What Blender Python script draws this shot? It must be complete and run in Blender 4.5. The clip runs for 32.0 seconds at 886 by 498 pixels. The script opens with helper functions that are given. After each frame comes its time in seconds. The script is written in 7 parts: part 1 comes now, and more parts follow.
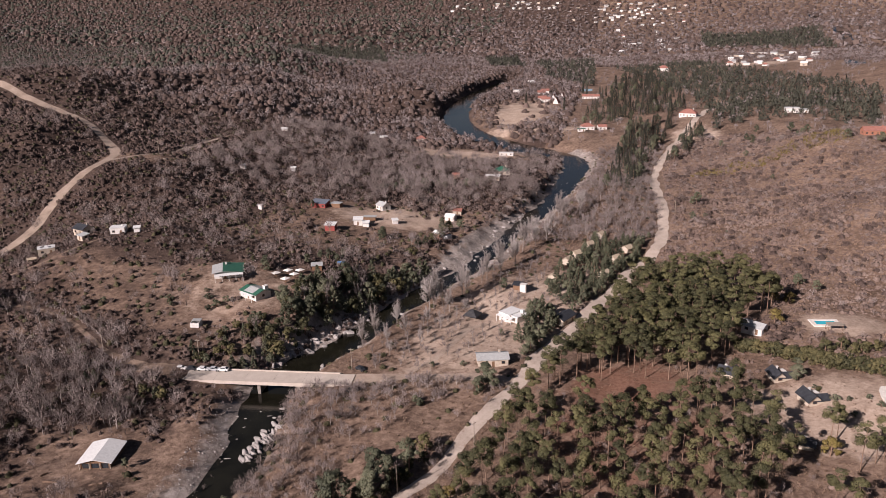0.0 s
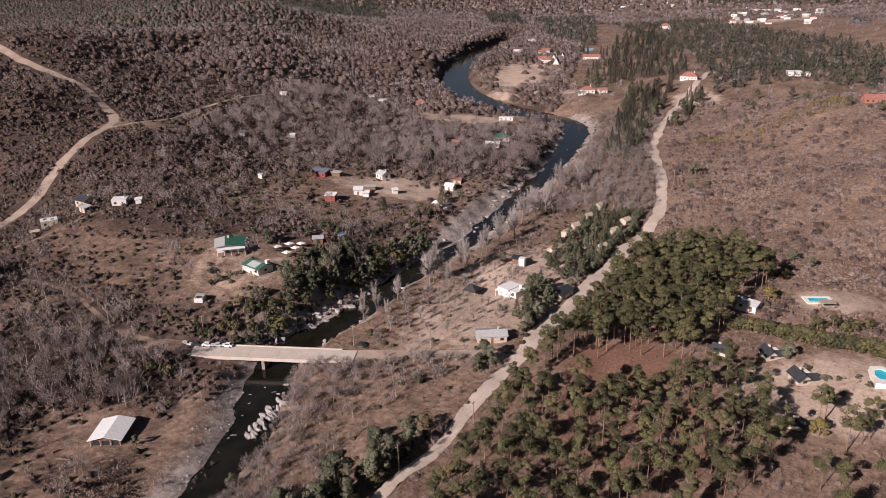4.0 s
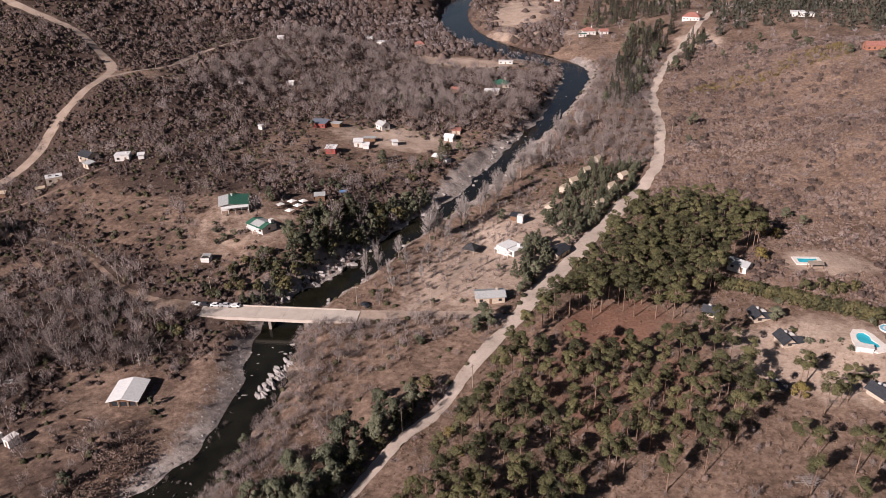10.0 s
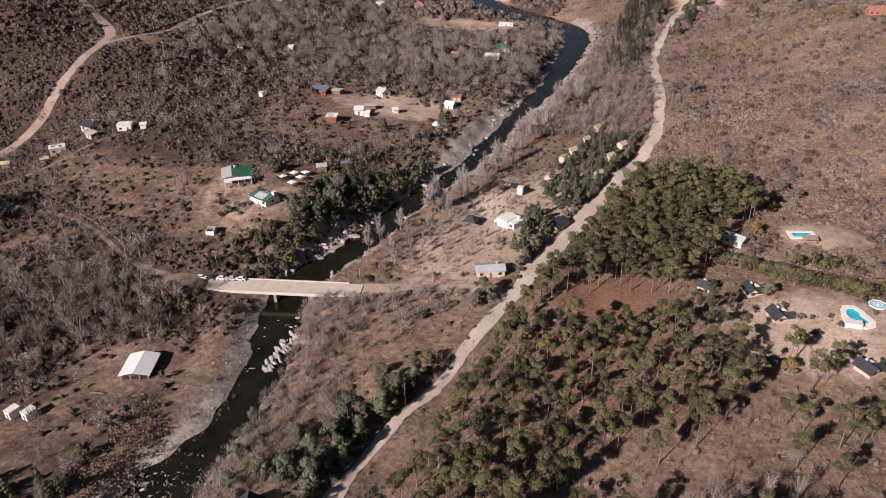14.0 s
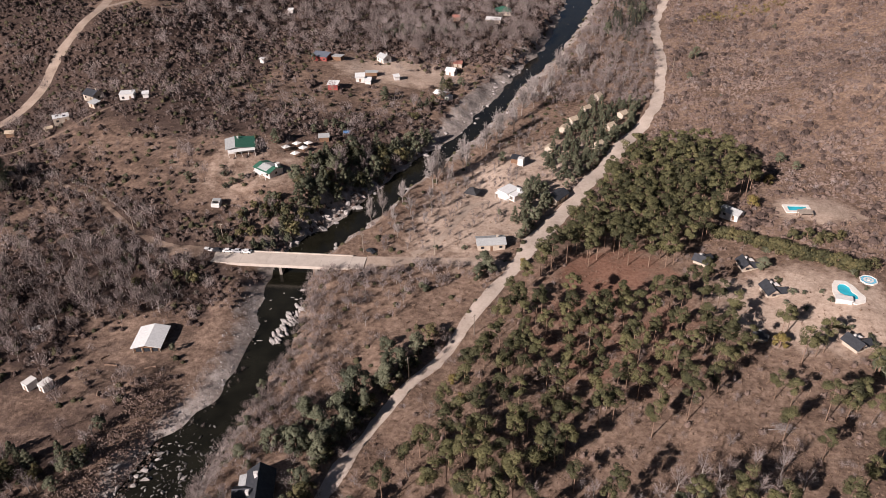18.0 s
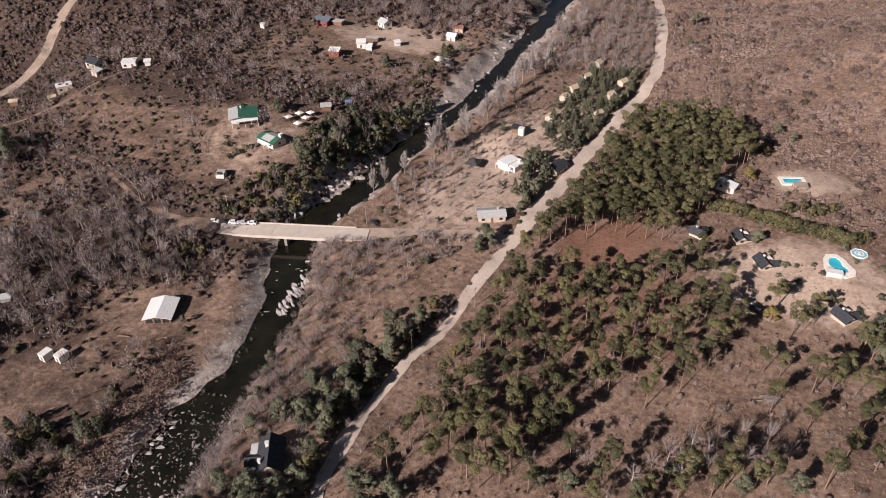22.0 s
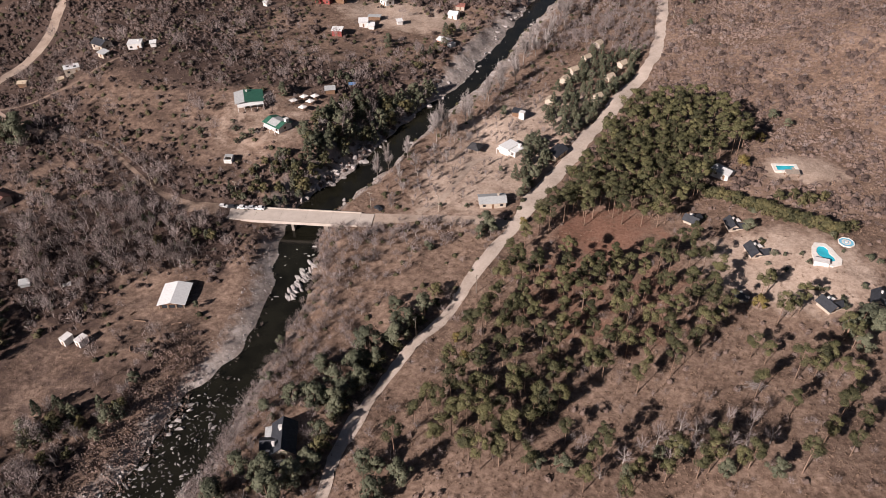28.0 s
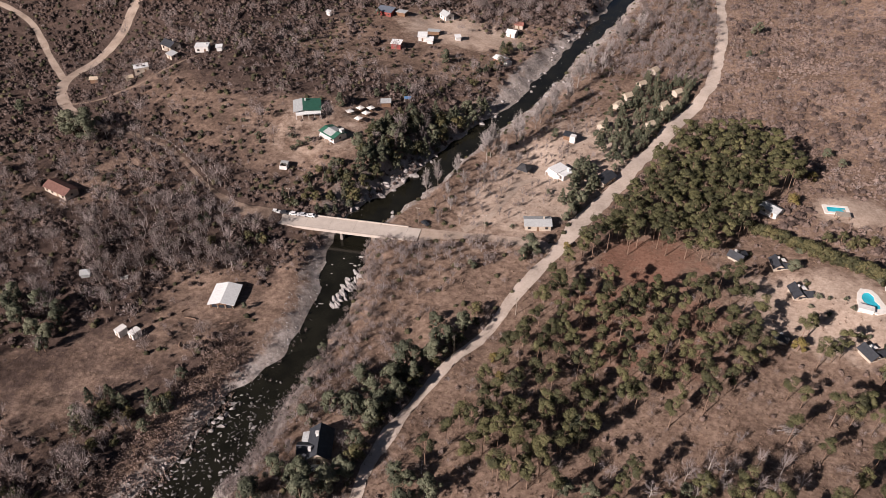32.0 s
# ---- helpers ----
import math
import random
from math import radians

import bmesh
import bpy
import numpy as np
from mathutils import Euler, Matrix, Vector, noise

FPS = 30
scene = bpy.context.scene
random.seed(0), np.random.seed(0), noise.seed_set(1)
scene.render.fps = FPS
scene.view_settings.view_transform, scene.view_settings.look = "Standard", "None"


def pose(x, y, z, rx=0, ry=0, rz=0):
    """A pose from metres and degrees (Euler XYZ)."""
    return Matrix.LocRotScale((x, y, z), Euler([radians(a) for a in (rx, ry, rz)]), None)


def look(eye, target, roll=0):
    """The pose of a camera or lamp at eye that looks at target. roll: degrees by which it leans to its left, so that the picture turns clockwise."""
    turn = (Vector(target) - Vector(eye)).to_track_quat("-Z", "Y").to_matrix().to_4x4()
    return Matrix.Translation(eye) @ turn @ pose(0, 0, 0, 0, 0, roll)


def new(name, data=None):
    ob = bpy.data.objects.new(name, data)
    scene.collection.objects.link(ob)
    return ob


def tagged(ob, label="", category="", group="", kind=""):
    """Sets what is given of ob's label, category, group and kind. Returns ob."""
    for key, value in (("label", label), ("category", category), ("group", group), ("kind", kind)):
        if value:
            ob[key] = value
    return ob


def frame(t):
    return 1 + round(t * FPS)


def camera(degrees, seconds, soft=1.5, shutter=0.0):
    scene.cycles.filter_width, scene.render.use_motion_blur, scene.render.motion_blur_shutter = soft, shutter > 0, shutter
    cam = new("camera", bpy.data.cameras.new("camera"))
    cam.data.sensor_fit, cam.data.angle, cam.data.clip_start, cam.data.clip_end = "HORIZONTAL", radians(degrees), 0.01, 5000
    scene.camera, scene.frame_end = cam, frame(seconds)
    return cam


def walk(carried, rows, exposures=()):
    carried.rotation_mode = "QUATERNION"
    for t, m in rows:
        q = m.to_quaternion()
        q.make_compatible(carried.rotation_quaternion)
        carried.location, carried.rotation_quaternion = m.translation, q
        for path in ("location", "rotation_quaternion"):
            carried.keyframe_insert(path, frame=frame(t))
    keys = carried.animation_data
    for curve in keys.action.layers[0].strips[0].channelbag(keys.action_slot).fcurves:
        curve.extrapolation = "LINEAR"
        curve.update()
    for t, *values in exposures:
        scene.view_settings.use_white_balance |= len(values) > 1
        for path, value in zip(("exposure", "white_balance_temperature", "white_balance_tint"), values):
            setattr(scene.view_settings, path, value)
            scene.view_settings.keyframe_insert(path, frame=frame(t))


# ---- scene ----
cam = camera(60.51, 32.0, 0.65)
# seconds, place, heading to the left of +y, pitch, roll
PATH = [
    (0, 99.76, -223.85, 120.82, 12.604, -17.553, -1.267),
    (1, 99.72, -223.92, 123.14, 12.582, -18.389, -1.228),
    (2, 99.71, -224.07, 125.31, 12.585, -19.252, -1.198),
    (3, 99.72, -224.25, 127.48, 12.574, -20.085, -1.211),
    (3.5, 99.69, -224.33, 128.51, 12.590, -20.484, -1.214),
    (5.5, 99.73, -224.93, 132.90, 12.598, -22.189, -1.228),
    (6.5, 99.80, -225.18, 135.11, 12.616, -23.059, -1.293),
    (7.5, 100.00, -225.51, 137.27, 12.646, -23.918, -1.308),
    (8.5, 100.03, -225.88, 139.53, 12.646, -24.770, -1.334),
    (9.5, 100.05, -226.37, 141.66, 12.656, -25.592, -1.368),
    (10.5, 100.08, -226.75, 143.83, 12.647, -26.455, -1.340),
    (11.5, 100.03, -227.07, 146.03, 12.661, -27.302, -1.338),
    (12.5, 99.99, -227.41, 148.18, 12.681, -28.114, -1.359),
    (13.5, 99.84, -227.86, 150.46, 12.664, -28.967, -1.369),
    (14.5, 99.69, -228.19, 152.72, 12.667, -29.827, -1.350),
    (16.5, 99.60, -228.82, 157.18, 12.712, -31.526, -1.350),
    (17.5, 99.47, -229.31, 159.33, 12.717, -32.349, -1.343),
    (18.5, 99.51, -229.69, 161.54, 12.752, -33.183, -1.352),
    (19.5, 99.41, -230.14, 163.78, 12.765, -34.038, -1.382),
    (20.5, 99.31, -230.50, 165.97, 12.764, -34.873, -1.369),
    (21.5, 99.29, -230.98, 168.20, 12.780, -35.720, -1.366),
    (22.5, 99.28, -231.46, 170.30, 12.818, -36.558, -1.375),
    (23.5, 99.21, -231.84, 172.60, 12.829, -37.414, -1.359),
    (24.5, 99.24, -232.22, 174.89, 12.844, -38.273, -1.372),
    (25, 99.14, -232.44, 175.99, 12.841, -38.682, -1.353),
    (25.5, 98.99, -232.72, 177.15, 12.820, -39.111, -1.332),
    (27.5, 98.87, -233.50, 181.59, 12.827, -39.105, -1.287),
    (28, 99.13, -233.60, 182.76, 12.888, -39.045, -1.356),
    (28.5, 99.36, -233.75, 183.93, 12.939, -38.981, -1.369),
    (29.5, 99.51, -234.13, 186.06, 12.979, -38.849, -1.372),
    (30.5, 99.50, -234.56, 188.16, 12.986, -38.733, -1.369),
    (31, 98.97, -234.98, 188.95, 13.183, -38.672, -1.180),
    (31.5, 98.48, -235.09, 189.44, 15.094, -38.606, -0.507),
    (32, 98.93, -235.11, 190.13, 16.968, -38.601, -0.023),
]


def aimed(x, y, z, yaw, pitch, roll):
    h, p = radians(yaw), radians(pitch)
    ahead = Vector((-math.sin(h) * math.cos(p), math.cos(h) * math.cos(p), math.sin(p)))
    return look((x, y, z), Vector((x, y, z)) + 100 * ahead, roll)


walk(cam, [(row[0], aimed(*row[1:])) for row in PATH], [(0, 0.05, 6400, 26), (10, 0.11, 6400, 25), (20, 0.20, 6400, 22), (32, 0.20, 6400, 22)])

# ---- light ----
SUN_ELEVATION, SUN_AZIMUTH = 28.0, -147.0  # degrees; azimuth clockwise from +y
world = bpy.data.worlds.new("sky")
scene.world = world
world.use_nodes = True
sky_node = world.node_tree.nodes.new("ShaderNodeTexSky")
sky_node.sky_type = "NISHITA"
sky_node.sun_disc = False
sky_node.sun_elevation = radians(SUN_ELEVATION)
sky_node.sun_rotation = radians(SUN_AZIMUTH)
sky_node.air_density, sky_node.dust_density = 1.0, 0.6
world.node_tree.nodes["Background"].inputs["Strength"].default_value = 0.027
world.node_tree.links.new(sky_node.outputs[0], world.node_tree.nodes["Background"].inputs["Color"])

sun_data = bpy.data.lights.new("sun", "SUN")
sun_data.energy, sun_data.angle, sun_data.color = 6.9, radians(0.53), (1.0, 0.93, 0.84)
sun = new("sun", sun_data)
_e, _a = radians(SUN_ELEVATION), radians(SUN_AZIMUTH)
sun.matrix_world = look((math.sin(_a) * math.cos(_e) * 900, math.cos(_a) * math.cos(_e) * 900, math.sin(_e) * 900), (0, 0, 0))

# ---- materials ----
def node(tree, kind, **inputs):
    n = tree.nodes.new(kind)
    for key, value in inputs.items():
        n.inputs[key.replace("_", " ")].default_value = value
    return n


def rgba(c):
    return (c[0], c[1], c[2], 1.0)


def material(name, colors, scale=1.0, rough=0.85, metal=0.0, bump=0.0, bump_scale=None, rand="", rand_amount=0.25, detail=6.0, spec=0.3, fine=None, stretch=(1, 1, 1)):
    """Principled surface whose colour runs through `colors` by a noise of `scale` per metre, with a second finer noise over it."""
    mat = bpy.data.materials.new(name)
    mat.use_nodes = True
    tree = mat.node_tree
    bsdf = tree.nodes["Principled BSDF"]
    bsdf.inputs["Roughness"].default_value = rough
    bsdf.inputs["Metallic"].default_value = metal
    bsdf.inputs["Specular IOR Level"].default_value = spec
    geo = tree.nodes.new("ShaderNodeNewGeometry")
    mapping = tree.nodes.new("ShaderNodeMapping")
    mapping.inputs["Scale"].default_value = stretch
    tree.links.new(geo.outputs["Position"], mapping.inputs["Vector"])
    n1 = node(tree, "ShaderNodeTexNoise", Scale=scale, Detail=detail, Roughness=0.6)
    n2 = node(tree, "ShaderNodeTexNoise", Scale=fine or scale * 7.3, Detail=4.0, Roughness=0.65)
    for n in (n1, n2):
        tree.links.new(mapping.outputs[0], n.inputs["Vector"])
    mixed = node(tree, "ShaderNodeMath")
    mixed.operation = "MULTIPLY_ADD"
    tree.links.new(n2.outputs[0], mixed.inputs[0])
    mixed.inputs[1].default_value = 0.55
    add = node(tree, "ShaderNodeMath")
    add.operation = "MULTIPLY_ADD"
    tree.links.new(n1.outputs[0], add.inputs[0])
    add.inputs[1].default_value = 0.75
    add.inputs[2].default_value = -0.15
    tree.links.new(add.outputs[0], mixed.inputs[2])
    fac = mixed.outputs[0]
    if rand:
        if rand == "object":
            src = tree.nodes.new("ShaderNodeObjectInfo").outputs["Random"]
        elif rand == "plant":
            tone = tree.nodes.new("ShaderNodeAttribute")
            tone.attribute_name = "tone"
            own = node(tree, "ShaderNodeMath")
            own.operation = "ADD"
            tree.links.new(tone.outputs["Fac"], own.inputs[0])
            tree.links.new(tree.nodes.new("ShaderNodeObjectInfo").outputs["Random"], own.inputs[1])
            whole = node(tree, "ShaderNodeMath")
            whole.operation = "FRACT"
            tree.links.new(own.outputs[0], whole.inputs[0])
            leaf = node(tree, "ShaderNodeMix")
            leaf.data_type = "FLOAT"
            leaf.inputs[0].default_value = 0.3
            tree.links.new(whole.outputs[0], leaf.inputs[2])
            tree.links.new(geo.outputs["Random Per Island"], leaf.inputs[3])
            src = leaf.outputs[0]
        else:
            src = geo.outputs["Random Per Island"]
        r = node(tree, "ShaderNodeMath")
        r.operation = "MULTIPLY_ADD"
        tree.links.new(src, r.inputs[0])
        r.inputs[1].default_value = rand_amount
        sh = node(tree, "ShaderNodeMath")
        sh.operation = "SUBTRACT"
        tree.links.new(fac, sh.inputs[0])
        sh.inputs[1].default_value = rand_amount / 2
        tree.links.new(sh.outputs[0], r.inputs[2])
        fac = r.outputs[0]
    ramp = tree.nodes.new("ShaderNodeValToRGB")
    tree.links.new(fac, ramp.inputs[0])
    el = ramp.color_ramp.elements
    k = len(colors)
    for i, c in enumerate(colors):
        pos = 0.28 + 0.44 * i / max(1, k - 1)
        e = el[i] if i < 2 else el.new(pos)
        e.position = pos
        e.color = rgba(c)
    tree.links.new(ramp.outputs[0], bsdf.inputs["Base Color"])
    if bump:
        b = node(tree, "ShaderNodeBump", Strength=min(1.0, bump), Distance=0.1)
        nb = node(tree, "ShaderNodeTexNoise", Scale=bump_scale or scale * 5, Detail=5.0)
        tree.links.new(mapping.outputs[0], nb.inputs["Vector"])
        tree.links.new(nb.outputs[0], b.inputs["Height"])
        tree.links.new(b.outputs[0], bsdf.inputs["Normal"])
    return mat


M = {}
M["road"] = material("gravel_road", [(0.33, 0.267, 0.215), (0.45, 0.372, 0.307), (0.54, 0.455, 0.382)], 0.12, 0.95, bump=0.4, bump_scale=2.0, fine=1.1)
M["track"] = material("dirt_track", [(0.22, 0.162, 0.122), (0.33, 0.257, 0.20), (0.43, 0.345, 0.277)], 0.15, 0.95, bump=0.4, bump_scale=2.0, fine=1.3)
# darker than dirt_track: overgrowth and the trees' shade are put into the colour
M["shade_toned_track"] = material("overgrown_shade_toned_track", [(0.10, 0.068, 0.049), (0.19, 0.135, 0.10), (0.31, 0.235, 0.18)], 0.22, 0.95, bump=0.4, bump_scale=2.0, fine=1.4)
M["concrete"] = material("old_concrete", [(0.40, 0.345, 0.29), (0.49, 0.425, 0.36), (0.56, 0.495, 0.43)], 0.25, 0.9, bump=0.2, bump_scale=4)
M["concrete_dark"] = material("stained_concrete", [(0.14, 0.12, 0.10), (0.24, 0.21, 0.18), (0.32, 0.28, 0.25)], 0.4, 0.9, bump=0.3)
M["rock"] = material("granite_rock", [(0.12, 0.108, 0.10), (0.26, 0.237, 0.222), (0.41, 0.377, 0.352)], 0.35, 0.9, bump=0.6, bump_scale=2.5, rand="island")
M["wet_rock"] = material("wet_dark_rock", [(0.035, 0.031, 0.029), (0.11, 0.10, 0.093), (0.29, 0.267, 0.25)], 0.5, 0.55, bump=0.6, bump_scale=2.5, rand="island", rand_amount=0.5)
M["pebble"] = material("river_boulder", [(0.15, 0.134, 0.123), (0.29, 0.262, 0.24), (0.44, 0.405, 0.375)], 0.6, 0.9, bump=0.4, rand="island", rand_amount=0.35)
M["bark"] = material("pine_bark", [(0.10, 0.065, 0.045), (0.20, 0.13, 0.09), (0.28, 0.19, 0.14)], 1.5, 0.95, rand="object")
M["bark_grey"] = material("grey_bark", [(0.16, 0.135, 0.12), (0.27, 0.235, 0.21), (0.36, 0.32, 0.29)], 1.5, 0.95, rand="object")
M["pine"] = material("pine_needles", [(0.034, 0.035, 0.016), (0.073, 0.072, 0.031), (0.142, 0.130, 0.056)], 0.12, 0.75, rand="plant", rand_amount=0.44, fine=1.2)
M["evergreen"] = material("dark_evergreen_leaves", [(0.043, 0.048, 0.030), (0.090, 0.096, 0.058), (0.155, 0.156, 0.098)], 0.12, 0.75, rand="plant", rand_amount=0.40, fine=1.2)
M["cypress"] = material("cypress_leaves", [(0.023, 0.024, 0.018), (0.045, 0.046, 0.033), (0.080, 0.078, 0.055)], 0.12, 0.8, rand="plant", rand_amount=0.36, fine=1.2)
M["hedge"] = material("olive_hedge_leaves", [(0.035, 0.036, 0.016), (0.075, 0.070, 0.030), (0.125, 0.105, 0.045)], 0.2, 0.8, rand="plant", rand_amount=0.52, fine=1.5)
M["yellow"] = material("yellowing_leaves", [(0.075, 0.060, 0.018), (0.145, 0.110, 0.032), (0.20, 0.155, 0.050)], 0.2, 0.8, rand="plant", rand_amount=0.52, fine=1.5)
M["twig"] = material("bare_grey_twigs", [(0.125, 0.098, 0.088), (0.205, 0.167, 0.153), (0.30, 0.253, 0.236)], 0.035, 0.95, rand="plant", rand_amount=0.36, fine=0.35)
# greyer than the near twigs: distance haze is mixed into the colour
M["hazed_wood"] = material("far_hazed_leafless_wood", [(0.115, 0.094, 0.089), (0.188, 0.157, 0.150), (0.275, 0.236, 0.229)], 0.01, 0.95, rand="plant", rand_amount=0.36, fine=0.1)
M["twig_pale"] = material("pale_poplar_twigs", [(0.22, 0.188, 0.172), (0.32, 0.282, 0.26), (0.43, 0.387, 0.362)], 0.06, 0.95, rand="plant", rand_amount=0.4, fine=0.4)
M["scrub"] = material("brown_scrub_leaves", [(0.048, 0.033, 0.027), (0.086, 0.060, 0.050), (0.150, 0.110, 0.093)], 0.028, 0.95, rand="plant", rand_amount=0.3, fine=2.4, bump=1.0, bump_scale=2.6)
M["scrub_dry"] = material("dry_reddish_brush", [(0.088, 0.059, 0.047), (0.158, 0.112, 0.091), (0.25, 0.186, 0.154)], 0.03, 0.95, rand="plant", rand_amount=0.2, fine=2.4, bump=1.0, bump_scale=2.6)
M["scrub_green"] = material("dull_green_scrub", [(0.026, 0.026, 0.013), (0.058, 0.053, 0.027), (0.10, 0.085, 0.045)], 0.03, 0.95, rand="plant", rand_amount=0.36, fine=2.4, bump=1.0, bump_scale=2.6)
M["straw"] = material("tall_dry_grass", [(0.125, 0.078, 0.052), (0.215, 0.142, 0.097), (0.33, 0.232, 0.165)], 0.04, 0.95, rand="plant", rand_amount=0.34, fine=0.4)


def ground_material():
    """Dry hill soil: the cover attribute tells bare sand (r), needle litter (g), stones (b) and leaf litter (alpha) from brown grass."""
    mat = bpy.data.materials.new("dry_hill_ground")
    mat.use_nodes = True
    tree = mat.node_tree
    bsdf = tree.nodes["Principled BSDF"]
    bsdf.inputs["Roughness"].default_value = 0.97
    bsdf.inputs["Specular IOR Level"].default_value = 0.15
    geo = tree.nodes.new("ShaderNodeNewGeometry")

    def ramped(colors, scale, fine, weight=0.5):
        a = node(tree, "ShaderNodeTexNoise", Scale=scale, Detail=7.0, Roughness=0.62)
        b = node(tree, "ShaderNodeTexNoise", Scale=fine, Detail=5.0, Roughness=0.7)
        for n in (a, b):
            tree.links.new(geo.outputs["Position"], n.inputs["Vector"])
        m = node(tree, "ShaderNodeMix")
        m.data_type = "FLOAT"
        m.inputs[0].default_value = weight
        tree.links.new(a.outputs[0], m.inputs[2])
        tree.links.new(b.outputs[0], m.inputs[3])
        r = tree.nodes.new("ShaderNodeValToRGB")
        tree.links.new(m.outputs[0], r.inputs[0])
        el = r.color_ramp.elements
        for i, c in enumerate(colors):
            pos = 0.37 + 0.26 * i / (len(colors) - 1)
            e = el[i] if i < 2 else el.new(pos)
            e.position, e.color = pos, rgba(c)
        return r.outputs[0]

    grass = ramped([(0.086, 0.056, 0.040), (0.180, 0.122, 0.089), (0.315, 0.223, 0.166)], 0.05, 0.5, 0.6)
    sand = ramped([(0.28, 0.205, 0.154), (0.415, 0.317, 0.246), (0.53, 0.422, 0.337)], 0.06, 0.8)
    needle = ramped([(0.115, 0.060, 0.040), (0.20, 0.108, 0.074), (0.27, 0.155, 0.11)], 0.07, 0.9)
    litter = ramped([(0.042, 0.028, 0.022), (0.080, 0.054, 0.043), (0.128, 0.089, 0.071)], 0.05, 0.5)
    stone = ramped([(0.15, 0.125, 0.108), (0.285, 0.245, 0.217), (0.44, 0.39, 0.35)], 0.10, 0.5)
    att = tree.nodes.new("ShaderNodeAttribute")
    att.attribute_name = "cover"
    sep = tree.nodes.new("ShaderNodeSeparateColor")
    tree.links.new(att.outputs["Color"], sep.inputs[0])
    edge = node(tree, "ShaderNodeTexNoise", Scale=0.16, Detail=6.0, Roughness=0.7)
    tree.links.new(geo.outputs["Position"], edge.inputs["Vector"])
    out = grass
    for k, layer in enumerate((litter, sand, needle, stone)):
        ma = node(tree, "ShaderNodeMath")
        ma.operation = "MULTIPLY_ADD"
        tree.links.new(edge.outputs[0], ma.inputs[0])
        ma.inputs[1].default_value = 1.5
        ma.inputs[2].default_value = -1.25
        ad = node(tree, "ShaderNodeMath")
        ad.operation = "ADD"
        tree.links.new(ma.outputs[0], ad.inputs[0])
        tree.links.new(att.outputs["Alpha"] if k == 0 else sep.outputs[k - 1], ad.inputs[1])
        sc = node(tree, "ShaderNodeMath")
        sc.operation = "MULTIPLY"
        sc.use_clamp = True
        tree.links.new(ad.outputs[0], sc.inputs[0])
        sc.inputs[1].default_value = 2.6
        mx = node(tree, "ShaderNodeMix")
        mx.data_type = "RGBA"
        tree.links.new(sc.outputs[0], mx.inputs[0])
        tree.links.new(out, mx.inputs[6])
        tree.links.new(layer, mx.inputs[7])
        out = mx.outputs[2]
    tree.links.new(out, bsdf.inputs["Base Color"])
    b = node(tree, "ShaderNodeBump", Strength=0.7, Distance=0.5)
    nb = node(tree, "ShaderNodeTexNoise", Scale=0.9, Detail=7.0, Roughness=0.7)
    tree.links.new(geo.outputs["Position"], nb.inputs["Vector"])
    tree.links.new(nb.outputs[0], b.inputs["Height"])
    tree.links.new(b.outputs[0], bsdf.inputs["Normal"])
    return mat


def water_material(name, color, rough, wave):
    mat = bpy.data.materials.new(name)
    mat.use_nodes = True
    tree = mat.node_tree
    bsdf = tree.nodes["Principled BSDF"]
    bsdf.inputs["Roughness"].default_value = rough
    bsdf.inputs["IOR"].default_value = 1.33
    geo = tree.nodes.new("ShaderNodeNewGeometry")
    n = node(tree, "ShaderNodeTexNoise", Scale=0.12, Detail=5.0)
    tree.links.new(geo.outputs["Position"], n.inputs["Vector"])
    r = tree.nodes.new("ShaderNodeValToRGB")
    r.color_ramp.elements[0].position, r.color_ramp.elements[1].position = 0.35, 0.65
    r.color_ramp.elements[0].color = rgba([c * 0.7 for c in color])
    r.color_ramp.elements[1].color = rgba([c * 1.3 for c in color])
    tree.links.new(n.outputs[0], r.inputs[0])
    tree.links.new(r.outputs[0], bsdf.inputs["Base Color"])
    b = node(tree, "ShaderNodeBump", Strength=wave, Distance=0.08)
    w = node(tree, "ShaderNodeTexNoise", Scale=1.6, Detail=4.0)
    tree.links.new(geo.outputs["Position"], w.inputs["Vector"])
    tree.links.new(w.outputs[0], b.inputs["Height"])
    tree.links.new(b.outputs[0], bsdf.inputs["Normal"])
    return mat


M["ground"] = ground_material()
M["water"] = water_material("dark_river_water", (0.011, 0.0105, 0.007), 0.06, 0.35)

# paints, roofs and small surfaces
M["white"] = material("white_limewash", [(0.50, 0.48, 0.445), (0.62, 0.60, 0.56), (0.70, 0.68, 0.65)], 0.8, 0.85, bump=0.1)
M["cream"] = material("cream_render", [(0.36, 0.30, 0.23), (0.46, 0.39, 0.31), (0.54, 0.47, 0.39)], 0.8, 0.88, bump=0.1)
M["brick"] = material("orange_brick_wall", [(0.26, 0.11, 0.07), (0.35, 0.155, 0.10), (0.42, 0.21, 0.145)], 1.2, 0.88, bump=0.2)
M["red_wall"] = material("faded_red_paint", [(0.19, 0.040, 0.033), (0.26, 0.06, 0.05), (0.32, 0.10, 0.085)], 0.9, 0.8)
M["green_roof"] = material("green_painted_sheet", [(0.018, 0.075, 0.048), (0.026, 0.108, 0.070), (0.055, 0.155, 0.108)], 0.5, 0.55, stretch=(3, 3, 1), spec=0.4)
M["white_roof"] = material("pale_metal_sheet", [(0.52, 0.525, 0.51), (0.64, 0.645, 0.625), (0.74, 0.745, 0.725)], 0.5, 0.6, stretch=(3, 3, 1), spec=0.35)
M["grey_roof"] = material("weathered_grey_sheet", [(0.26, 0.27, 0.265), (0.37, 0.38, 0.37), (0.47, 0.48, 0.46)], 0.5, 0.6, stretch=(3, 3, 1), spec=0.35)
